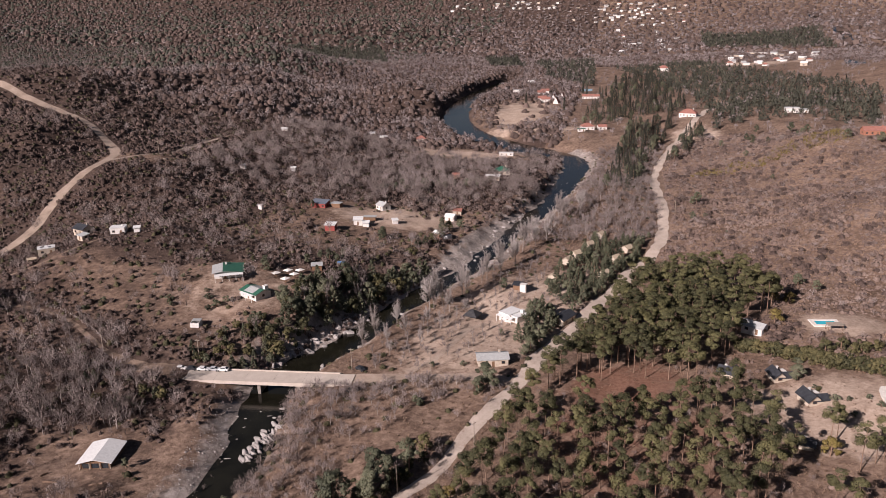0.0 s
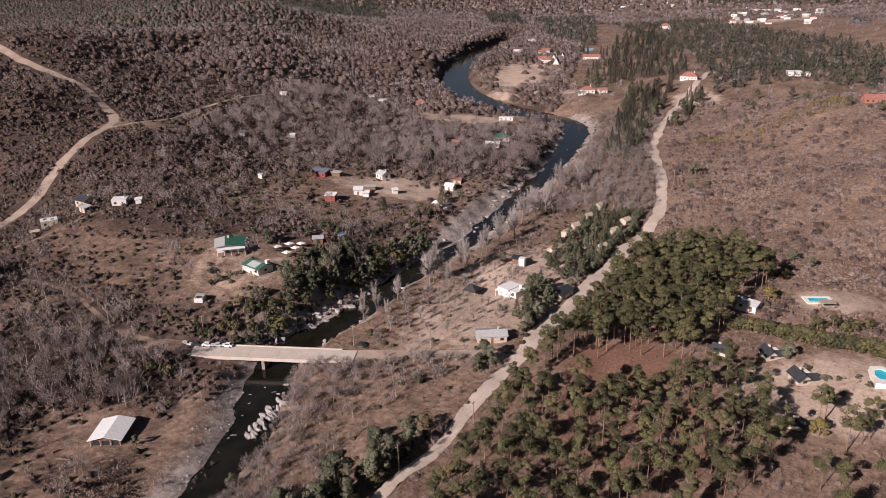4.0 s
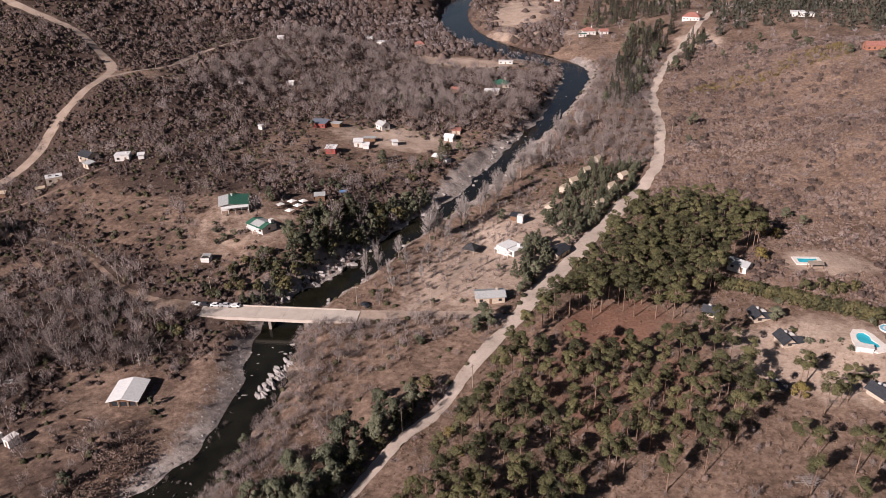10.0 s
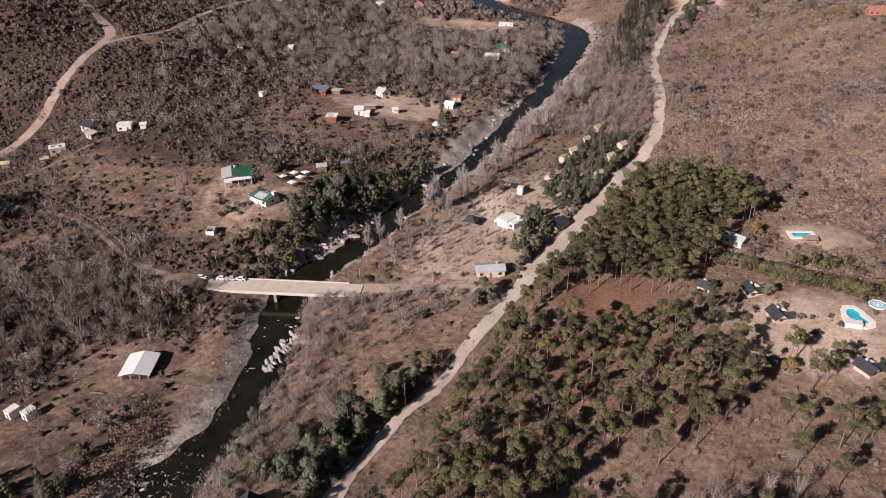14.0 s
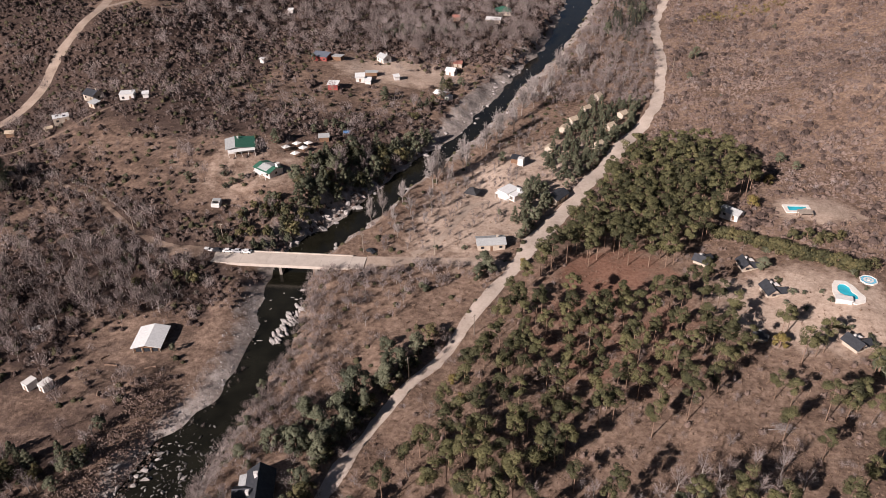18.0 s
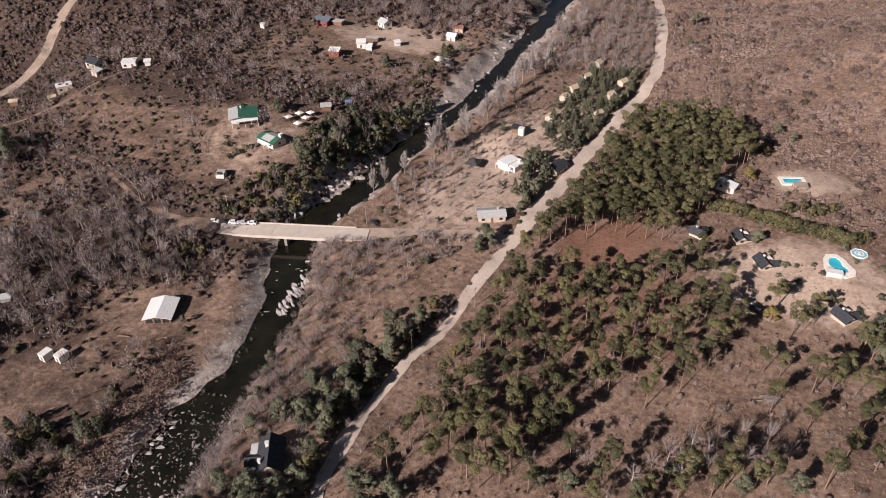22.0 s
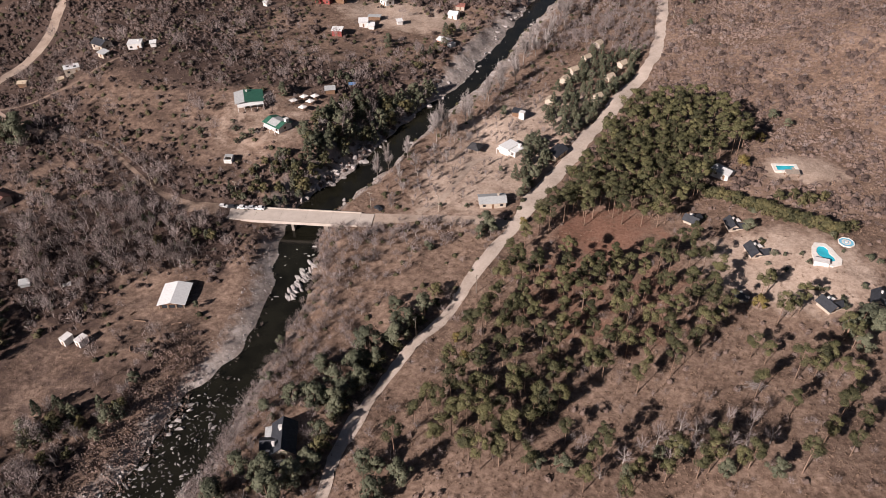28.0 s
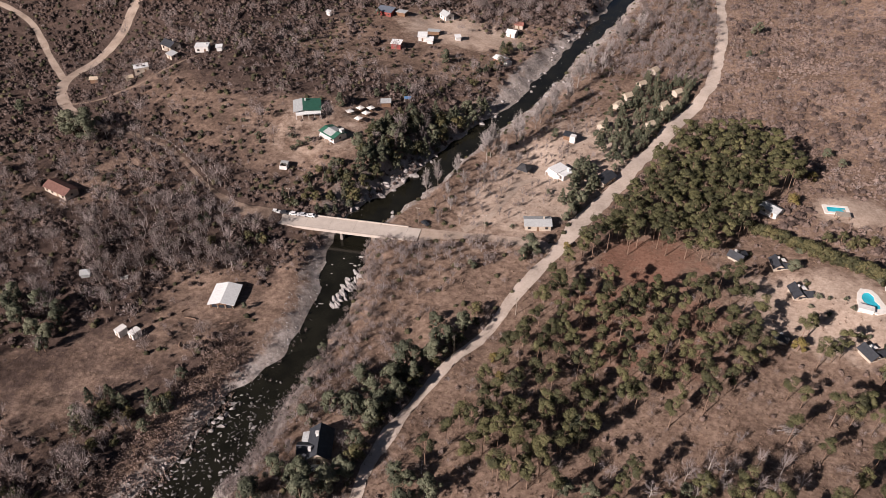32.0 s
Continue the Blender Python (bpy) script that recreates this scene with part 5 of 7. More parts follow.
# chalet park
def chalet(x, y, turn, size, label, terrace=True):
    ob = thing("chalet", x, y, height(x, y), turn, label, "chalet", "park chalets")
    KEEP_CLEAR.append((x, y, 4.5 * size))
    w, d, h = 7.0 * size, 4.4 * size, 1.9
    bm = bmesh.new()
    walls(bm, w, d, h, 1.9 * size)
    part("wall", bm, M["cream"], ob)
    roof(ob, "gable", w, d, h, 1.9 * size, M["slate_roof"], 0.6, label="charcoal slate roof slope")
    opening(ob, "w", 0, 0.02, 1.0, 2.0, w / 2, d / 2, True)
    opening(ob, "e", 0, 0.7, 1.4, 1.1, w / 2, d / 2)
    if terrace:
        bm = bmesh.new()
        walls(bm, 4.2 * size, 3.4 * size, h - 0.2, 1.5 * size)
        wing = part("wing", bm, M["cream"], ob, "side wing with cream walls")
        wing.matrix_basis = pose(1.6 * size, 3.2 * size, 0, 0, 0, 90)
        roof(ob, "gable", 4.2 * size, 3.4 * size, h - 0.2, 1.5 * size, M["slate_roof"], 0.35, at=(1.6 * size, 3.2 * size), turn=90)
        bm = bmesh.new()
        prism(bm, [(-3.4 * size, 2.3 * size), (-0.5 * size, 2.3 * size), (-0.5 * size, 5.2 * size), (-2.4 * size, 5.2 * size), (-3.4 * size, 4.0 * size)], -0.8, 0.55)
        part("terrace", bm, M["white"], ob, "white paved terrace")
        bm = bmesh.new()
        slab(bm, [(-3.2 * size, 2.4 * size, 2.3), (-0.6 * size, 2.4 * size, 2.3), (-0.6 * size, 4.6 * size, 2.15), (-3.2 * size, 4.2 * size, 2.15)], 0.08)
        part("awning", bm, M["canvas"], ob, "white awning over the terrace")
        posts(ob, [(-3.0 * size, 4.0 * size), (-0.8 * size, 4.4 * size)], 0.5, 2.15, M["wood"], 0.06)
    chimney(ob, -1.2 * size, 0.4, h + 0.4, h + 2.4 * size, M["white"], 0.28)
    return ob


chalet(140.5, 13, -30, 0.714, "chalet with charcoal roof and white terrace by pines")
chalet(155, 12, -75, 0.798, "chalet with charcoal roof and white terrace beside tree")
chalet(160.8, -5, -70, 0.84, "chalet with crossed charcoal roofs and white terrace")
chalet(155, -29.5, -20, 0.5208, "small charcoal-roofed hut under pines", False)
chalet(181, -31.5, -55, 0.798, "chalet with charcoal roofs on bare ground")
chalet(197, -26.5, -105, 0.84, "chalet with charcoal roofs and pale terrace")
pool_house = house(153.5, 44.5, -35, 7.5, 5, 2.7, "gable", 1.2, "white", "grey_roof", "white pool house with blue-grey roof", "pool_house", "house")

lodge = thing("riverside_chalet", 23.5, -112.5, height(23.5, -112.5), 107, "riverside chalet with steep charcoal roof and white chimneys", "chalet")
KEEP_CLEAR.append((23.5, -112.5, 6.5))
bm = bmesh.new()
walls(bm, 10.5, 6.6, 2.8, 2.6)
part("wall", bm, M["cream"], lodge)
roof(lodge, "gable", 10.5, 6.6, 2.8, 2.6, M["slate_roof"], 0.5, label="charcoal slate roof slope")
bm = bmesh.new()
walls(bm, 4.0, 4.4, 2.6, 1.6)
ob = part("wing", bm, M["cream"], lodge, "cream side wing")
ob.matrix_basis = pose(-1.5, 4.2, 0, 0, 0, 90)
roof(lodge, "gable", 4.0, 4.4, 2.6, 1.6, M["slate_roof"], 0.4, at=(-1.5, 4.2), turn=90)
bm = bmesh.new()
slab(bm, [(0.8, 3.6, 2.9), (4.6, 3.6, 2.9), (4.6, 5.6, 2.4), (0.8, 5.6, 2.4)], 0.12)
part("porch_roof", bm, M["grey_roof"], lodge, "grey porch roof")
posts(lodge, [(1, 5.4), (4.4, 5.4)], -1, 2.4, M["wood"])
chimney(lodge, 1.5, 0.6, 4.2, 6.3, M["white"], 0.45)
chimney(lodge, -3.2, 2.4, 3.4, 5.2, M["white"], 0.35)
for u in (-2.8, 0.2, 3.0):
    opening(lodge, "s", u, 0.9, 1.2, 1.1, 5.25, 3.3)
opening(lodge, "w", 0, 0.02, 1.0, 2.0, 5.25, 3.3, True)
bm = bmesh.new()
prism(bm, [(-8.0, -2.6), (-5.3, -2.6), (-5.3, 5.2), (-7.2, 5.2)], -1.0, 0.15)
part("terrace", bm, M["pool_tile"], lodge, "pale paved terrace")


# ---- pools ----
def pool(x, y, turn, deck, basin, water, label, name="swimming_pool", lift=0.25):
    ob = thing(name, x, y, height(x, y), turn, label, "swimming pool")
    KEEP_CLEAR.append((x, y, max(abs(c) for p in deck for c in p) + 0.5))
    n = len(basin)
    bm = bmesh.new()
    inner = [bm.verts.new((px, py, lift)) for px, py in basin]
    outer = [bm.verts.new((px, py, lift)) for px, py in deck]
    foot = [bm.verts.new((px, py, -1.2)) for px, py in deck]
    drop = [bm.verts.new((px, py, lift - 0.35)) for px, py in basin]
    for i in range(n):
        j = (i + 1) % n
        bm.faces.new((outer[i], outer[j], inner[j], inner[i]))
        bm.faces.new((foot[i], foot[j], outer[j], outer[i]))
        bm.faces.new((inner[i], inner[j], drop[j], drop[i]))
    part("deck", bm, M["pool_tile"], ob, "pale paved pool surround")
    bm = bmesh.new()
    bm.faces.new([bm.verts.new((px, py, lift - 0.16)) for px, py in basin])
    part("water_surface", bm, M[water], ob, "bright turquoise water")
    return ob


p1 = pool(178.3, 50.8, 8, [(-5.0, -3.0), (5.0, -3.0), (5.0, 3.0), (-5.0, 3.0)], [(-3.6, -1.7), (3.6, -1.7), (3.6, 1.7), (-3.6, 1.7)], "pool_water", "rectangular turquoise pool with pale paved surround")
perg = thing("pergola", 179.8, 45.2, height(179.8, 45.2), 8, "small pergola with beige reed roof", "pergola")
posts(perg, [(-2.4, -1.2), (2.4, -1.2), (2.4, 1.2), (-2.4, 1.2)], -0.5, 2.2, M["wood"])
bm = bmesh.new()
slab(bm, [(-2.7, -1.5, 2.2), (2.7, -1.5, 2.2), (2.7, 1.5, 2.4), (-2.7, 1.5, 2.4)], 0.12)
part("roof", bm, M["pole"], perg)
deck2 = [(-3.6, 6.4), (0.4, 7.2), (3.0, 4.6), (4.8, 1.0), (6.6, -1.6), (6.2, -5.0), (3.0, -7.4), (-3.6, -6.0), (-4.6, -1.0), (-4.6, 3.4)]
basin2 = [(-1.9, 4.4), (-0.2, 4.9), (1.4, 3.2), (1.8, 0.6), (3.7, -1.6), (4.0, -3.4), (2.8, -4.2), (-1.9, -1.9), (-2.9, 0.2), (-2.8, 2.6)]
p2 = pool(183.6, -6.0, -8, [(0.88 * u, 0.88 * v) for u, v in deck2], [(0.88 * u, 0.88 * v) for u, v in basin2], "pool_water", "kidney-shaped turquoise pool with white paving", lift=0.35)
bm = bmesh.new()
box(bm, -3.5, -7.0, -1.2, 1.2, -4.6, 1.5)
part("bar_hut", bm, M["white"], p2, "white flat-roofed pool bar")
bm = bmesh.new()
box(bm, -3.7, -7.2, 1.504, 1.4, -4.4, 1.65)
part("bar_roof", bm, M["white"], p2)
ring = [(math.cos(a * math.pi / 4 + 0.3), math.sin(a * math.pi / 4 + 0.3)) for a in range(8)]
p3 = pool(192.3, 2.2, 0, [(2.9 * c, 2.9 * s) for c, s in ring], [(2.6 * c, 2.6 * s) for c, s in ring], "spa_water", "octagonal light blue wading pool with white island", "wading_pool", 0.4)
for r0, r1, mat_name, z in ((1.0, 1.7, "white", 0.32), (0.0, 0.6, "white", 0.5)):
    bm = bmesh.new()
    if r0:
        a = [bm.verts.new((r1 * c, r1 * s, z)) for c, s in ring]
        b = [bm.verts.new((r0 * c, r0 * s, z)) for c, s in ring]
        for i in range(8):
            bm.faces.new((a[i], a[(i + 1) % 8], b[(i + 1) % 8], b[i]))
    else:
        prism(bm, [(r1 * c, r1 * s) for c, s in ring], 0, z)
    part("island", bm, M[mat_name], p3, "white pool ring")


# ---- cars ----
def car(x, y, turn, paint, label, z=None):
    ob = thing("car", x, y, height(x, y) if z is None else z, turn, label, "car", "parked cars")
    prof = [(-2.0, 0.35), (2.0, 0.35), (2.02, 0.75), (1.2, 0.92), (0.55, 1.42), (-1.1, 1.45), (-1.75, 0.98), (-2.03, 0.9)]
    bm = bmesh.new()
    a = [bm.verts.new((px, -0.8 + (0.14 if pz > 1.2 else 0), pz)) for px, pz in prof]
    b = [bm.verts.new((px, 0.8 - (0.14 if pz > 1.2 else 0), pz)) for px, pz in prof]
    bm.faces.new(a)
    bm.faces.new(b[::-1])
    for i in range(len(prof)):
        j = (i + 1) % len(prof)
        bm.faces.new((a[j], a[i], b[i], b[j]))
    bmesh.ops.recalc_face_normals(bm, faces=bm.faces)
    part("body", bm, M[paint], ob)
    bm = bmesh.new()
    slab(bm, [(1.16, -0.66, 0.96), (1.16, 0.66, 0.96), (0.60, 0.58, 1.42), (0.60, -0.58, 1.42)], 0.02)
    part("windscreen", bm, M["glass"], ob)
    bm = bmesh.new()
    slab(bm, [(-1.18, -0.58, 1.46), (-1.18, 0.58, 1.46), (-1.74, 0.66, 1.05), (-1.74, -0.66, 1.05)], 0.02)
    part("rear_window", bm, M["glass"], ob)
    for sy in (-1, 1):
        bm = bmesh.new()
        v = [bm.verts.new(c) for c in ((-1.3, sy * 0.785, 1.0), (0.85, sy * 0.785, 1.0), (0.45, sy * 0.69, 1.38), (-1.0, sy * 0.69, 1.38))]
        bm.faces.new(v)
        part("side_window", bm, M["glass"], ob)
        for wx in (-1.25, 1.28):
            bm = bmesh.new()
            bmesh.ops.create_cone(bm, cap_ends=True, segments=12, radius1=0.31, radius2=0.31, depth=0.2, matrix=pose(wx, sy * 0.75, 0.31, 90))
            part("wheel", bm, M["tyre"], ob)
    return ob


for x, y, turn, paint, label in ((-46.2, -4.1, 6, "car_white", "white car parked at the bridge head"), (-42.0, -3.7, 5, "car_dark", "dark car parked at the bridge head"), (-37.9, -3.4, 6, "car_white", "white car parked at the bridge head"), (-33.9, -2.9, 5, "car_silver", "silver car parked on the bridge edge"), (-30.6, -2.6, 184, "car_white", "white car parked on the bridge edge")):
    car(x, y, turn, paint, label, 0.02)
car(17.5, 6.6, -30, "car_dark", "dark car parked east of the bridge")
car(19.5, -8.5, 30, "car_dark", "dark car parked below the bridge road")


# ---- poles ----
def utility_pole(x, y, turn, tall=8.5):
    ob = thing("utility_pole", x, y, height(x, y), turn, "weathered wooden utility pole with crossarm", "utility pole", "roadside poles")
    v, f = tube_np([(0, 0, -0.5), (0, 0, tall)], [0.15, 0.10], 8)
    put("pole", raw_mesh("pole", v, f, M["pole"], True), ob)
    bm = bmesh.new()
    box(bm, -0.9, -0.06, tall - 0.7, 0.9, 0.06, tall - 0.56)
    part("crossarm", bm, M["pole"], ob)
    for x0 in (-0.75, 0, 0.75):
        bm = bmesh.new()
        box(bm, x0 - 0.05, -0.05, tall - 0.555, x0 + 0.05, 0.05, tall - 0.38)
        part("insulator", bm, M["white"], ob)


for x, y, turn in ((-208, 249, 30), (-176, 205, 30), (-164, 182, 30), (-216, 108, 80), (-78, -2.5, 60), (-42.5, 2.5, 0), (14.4, 6.4, 0), (42.6, 7.5, 0), (137.8, 211, 80), (84.5, 20, 70), (66, -38, 60), (50, -62, 60)):
    utility_pole(x, y, turn)

# ---- riverside camp and the far town ----
house(78, 526, 15, 12, 9, 3.4, "hip", 2.8, "white", "tile_roof", "white house with red tiled hip roof", stack=True)
house(92, 531, 15, 8, 6, 3.0, "gable", 1.8, "white", "tile_roof", "white annexe with red tiled roof", "annexe", "house")
house(73, 512, 10, 7, 4, 2.6, "flat", 0, "white", "green_roof", "low white shed with green-blue roof", "shed", "shed")
house(174, 559, -15, 16, 11, 3.6, "hip", 3.4, "white", "tile_roof", "large white house with red tiled roof", stack=True)
house(273, 332, 5, 17, 7, 3.2, "gable", 2.2, "brick", "tile_roof", "long brick house with red tiled roof", stack=True)
house(269, 564, 0, 12, 8, 4.5, "flat", 0, "white", "white_roof", "white flat-roofed house among bare trees")
house(281, 572, 0, 8, 8, 3.2, "flat", 0, "white", "grey_roof", "low white house beside bare trees")
for x, y, t, mat in ((5, 902, 10, "tile_roof"), (2, 880, 10, "tile_roof"), (16, 782, 10, "tile_roof"), (10, 800, 10, "tile_roof")):
    house(x, y, t, 11, 8, 3.6, "gable", 2.6, "white", mat, "white lodge with red roof at the river camp", "lodge", "lodge", group="river camp lodges")
for x, y in ((22, 875), (31, 767), (24, 820), (34, 842)):
    house(x, y, 80, 8, 7, 0.8, "gable", 7.0, "white", "tile_roof", "steep A-frame cabin with red roof", "cabin", "cabin", openings=False, group="river camp cabins")
house(73, 809, 0, 22, 9, 3.6, "gable", 2.4, "white", "tile_roof", "long white hall with red tiled roof", "hall", "hall")
court = thing("sports_court", 63, 925, height(63, 925), 10, "pale blue sports court at the river camp", "court")
bm = bmesh.new()
box(bm, -16, -26, -3, 16, 26, 0.5)
part("surface", bm, M["bluegrey"], court)
house(-26, 1010, 30, 10, 8, 4, "gable", 3, "white", "white_roof", "white chapel-like building by the trees", "building", "building")
house(186, 1193, 0, 18, 12, 5, "hip", 4, "white", "tile_roof", "white villa with red roof above the woods", "villa", "house")
town_rng = np.random.RandomState(90)
TOWN = [([(105, 1645), (241, 1591), (312, 2587), (104, 2591)], 42), ([(290, 1219), (423, 1089), (526, 1522), (340, 1621)], 34), ([(-538, 2891), (-88, 2834), (-93, 2910), (-566, 3029)], 46), ([(-76, 2662), (356, 2684), (372, 2920), (-91, 2878)], 44), ([(39, 2847), (385, 2814), (395, 2950), (36, 2912)], 26)]
for corners, count in TOWN:
    a, b, c, d = np.array(corners, float)
    for k in range(count):
        u, v = town_rng.rand(), town_rng.rand()
        x, y = (a * (1 - u) + b * u) * (1 - v) + (d * (1 - u) + c * u) * v
        if not free(np.array(x), np.array(y), 6.0):
            continue
        big = 0.85 if y < 2000 else 1.0
        w, d2, h = town_rng.uniform(9, 16) * big, town_rng.uniform(7, 10) * big, town_rng.uniform(3.0, 6.0) * big
        red = town_rng.rand() < 0.16
        house(x, y, town_rng.uniform(-30, 30), w, d2, h, "hip" if red else ("gable" if town_rng.rand() < 0.4 else "flat"), 2.5, "white" if town_rng.rand() < 0.7 else "cream", "tile_roof" if red else ("white_roof" if town_rng.rand() < 0.55 else "grey_roof"), "small white town house far up the valley", "town_house", "house", openings=False, clear=6, group="far town houses")

# ---- small things of the fields ----
def rough_log(x, y, turn, long, thick, group):
    """A felled log with a slight bend and a side stub."""
    ob = thing("log", x, y, height(x, y) + thick * 0.7, turn, "weathered brown log lying on dry grass", "log", group)
    line = [(-long / 2, 0.0, 0.0), (-long * 0.15, thick * 0.4, 0.02), (long * 0.2, thick * 0.3, 0.0), (long / 2, -thick * 0.3, 0.03)]
    bm = bmesh.new()
    rings = []
    for (px, py, pz), r in zip(line, (thick, thick * 0.95, thick * 0.85, thick * 0.7)):
        rings.append([bm.verts.new((px, py + r * math.cos(a * 0.785), pz + r * math.sin(a * 0.785))) for a in range(8)])
    for a, b in zip(rings, rings[1:]):
        for k in range(8):
            bm.faces.new((a[k], a[(k + 1) % 8], b[(k + 1) % 8], b[k]))
    bm.faces.new(rings[0][::-1])
    bm.faces.new(rings[-1])
    part("trunk", bm, M["bark"], ob)
    bm = bmesh.new()
    v = [bm.verts.new((long * 0.1 + dx, dy, dz)) for dx, dy, dz in ((-0.1, 0, 0), (0.1, 0, 0), (0.05, long * 0.25, 0.35), (0, 0, 0.15))]
    for f in ((0, 1, 2), (1, 3, 2), (3, 0, 2)):
        bm.faces.new([v[i] for i in f])
    part("stub", bm, M["bark"], ob)
    return ob


for x, y, turn, long in ((-72, -73.6, 20, 4.5), (-47.5, -70.3, 5, 4.5), (-72, -50, 40, 3), (-68, -60, 15, 3.2), (-34, -69.3, 30, 3.5), (-52, -67.3, 65, 2.2), (-44, -83, 120, 2.5), (136, -81, 35, 4), (113, -93.5, 10, 3)):
    rough_log(x, y, turn, long, 0.32, "logs on the field")

pile = thing("brush_pile", 155.7, -69.5, height(155.7, -69.5), 15, "heap of cut pale grey branches on dry grass", "brush pile")
pile_rng = np.random.RandomState(4)
for name, count, reach, thick in (("brushwood", 90, 3.6, 0.06), ("kindling", 130, 2.8, 0.035)):
    a = pile_rng.rand(count) * 6.283
    mid = np.stack([pile_rng.randn(count) * 1.6, pile_rng.randn(count) * 0.9, np.abs(pile_rng.randn(count)) * 0.5 + 0.15], 1)
    d = np.stack([np.cos(a * 0.3), np.sin(a * 0.3) - 0.4, pile_rng.randn(count) * 0.15], 1) * reach * pile_rng.uniform(0.25, 0.5, count)[:, None]
    put(name, raw_mesh(name, *twigs(pile_rng, mid - d, mid + d, thick), M["twig_pale"]), pile)


def fence(points, gap, tall, label):
    """Wooden posts along a line, with two wires or rails between neighbours."""
    line = dense([(x, y, 0) for x, y in points], gap)
    x0, y0 = line[0][:2]
    ob = thing("fence", x0, y0, height(x0, y0), 0, label, "fence")
    base = height(x0, y0)
    last = None
    for x, y, _ in line:
        z = height(x, y) - base
        bm = bmesh.new()
        box(bm, x - x0 - 0.09, y - y0 - 0.09, z - 0.3, x - x0 + 0.09, y - y0 + 0.09, z + tall)
        part("post", bm, M["bark_grey"], ob)
        if last:
            for level in (0.45, 0.85):
                bm = bmesh.new()
                a, b = (last[0] - x0, last[1] - y0, last[2] + tall * level), (x - x0, y - y0, z + tall * level)
                v = [bm.verts.new(c) for c in (a, b, (b[0], b[1], b[2] + 0.09), (a[0], a[1], a[2] + 0.09))]
                w2 = [bm.verts.new((q.co.x + 0.04, q.co.y + 0.04, q.co.z)) for q in v]
                bm.faces.new(v)
                bm.faces.new(w2[::-1])
                for k in range(4):
                    bm.faces.new((v[k], w2[k], w2[(k + 1) % 4], v[(k + 1) % 4]))
                part("rail", bm, M["bark_grey"], ob)
        last = (x, y, z)
    return ob


fence([(-126, 27.8), (-114, 24.4), (-94, 13.2), (-79, 1.8)], 4.5, 1.5, "weathered wooden post and rail fence by the dirt road")
scrap = thing("scrap_sheet", -83.9, -59.4, height(-83.9, -59.4) + 0.25, 30, "crumpled pale metal sheet lying under bare trees", "metal sheet")
bm = bmesh.new()
grid = [[bm.verts.new((i * 0.8 - 2.4, j * 0.7 - 1.0, 0.28 * math.sin(i * 2.1 + j) + 0.1 * (j % 2))) for j in range(4)] for i in range(7)]
for i in range(6):
    for j in range(3):
        bm.faces.new((grid[i][j], grid[i + 1][j], grid[i + 1][j + 1], grid[i][j + 1]))
bmesh.ops.solidify(bm, geom=bm.faces[:], thickness=0.04)
part("panel", bm, M["white_roof"], scrap)

# ---- woods, hedges and single trees ----
DENSE_PINES = [(81, -6), (91, 25), (106, 76), (118, 108), (143, 104), (165, 78), (163, 58), (150, 52), (146, 36), (141, 22), (131, 8), (119, 5), (103, 7), (91, 0)]
SPARSE_PINES = [(72, -18), (71, -45), (60, -84), (67, -105), (85, -114), (95, -97), (109, -77), (123, -77), (139, -63), (150, -41), (150, -27), (135, 0), (120, -14), (105, -26), (88, -20)]
for poly, gap, seed, size, slim in ((DENSE_PINES, 5.4, 1, 0.92, 1.1), (SPARSE_PINES, 6.6, 2, 0.88, 0.96)):
    px, py = spots(poly, gap, seed)
    ok = free(px, py, 0.5) & (plant_rng.rand(len(px)) > (0.0 if seed == 1 else 0.14))
    for x, y in zip(px[ok], py[ok]):
        plant("pine", x, y, size, "pines of the grove", slim)
for x, y in ((130, -103), (137, -105), (121, -109), (112, -103), (102, -99), (92.5, -111), (85, -110), (142, -97), (147, -102.5), (55.5, -110.5), (67.5, -105), (154.5, -74.5), (166.5, -65.5), (176, -80), (182, -65.5), (163, -80), (160.5, -30), (163.5, -25), (169.5, -37), (165, -40.5), (172, -35), (173, -62), (180, -74), (170, -90), (118, -116), (108, -114), (65, -95), (70, -101), (77, -96), (75, -109), (83, -104), (80, -112), (66, -108), (91, -96), (72, -91), (87, -101), (59, -100), (61, -93), (176, -59), (172, -64), (178, -65), (186, -48), (183.5, -44), (159, -59.5), (155, -57.5), (180, -84), (176, -93), (129, -107), (140, -103), (150, -101), (163, -101), (110, -107), (79.4, -9.6), (83.6, 2.2), (75.8, -20.0), (74.8, -32.6), (95.5, -22.0), (102.1, -29.4), (112.5, -17.2), (117.8, -22.9), (106.4, -24.0), (80.3, -26.1), (86.7, -25.3)):
    if free(np.array(x), np.array(y)):
        plant("pine", x, y, 0.85, "pines at the edge of the grove", 1.0)
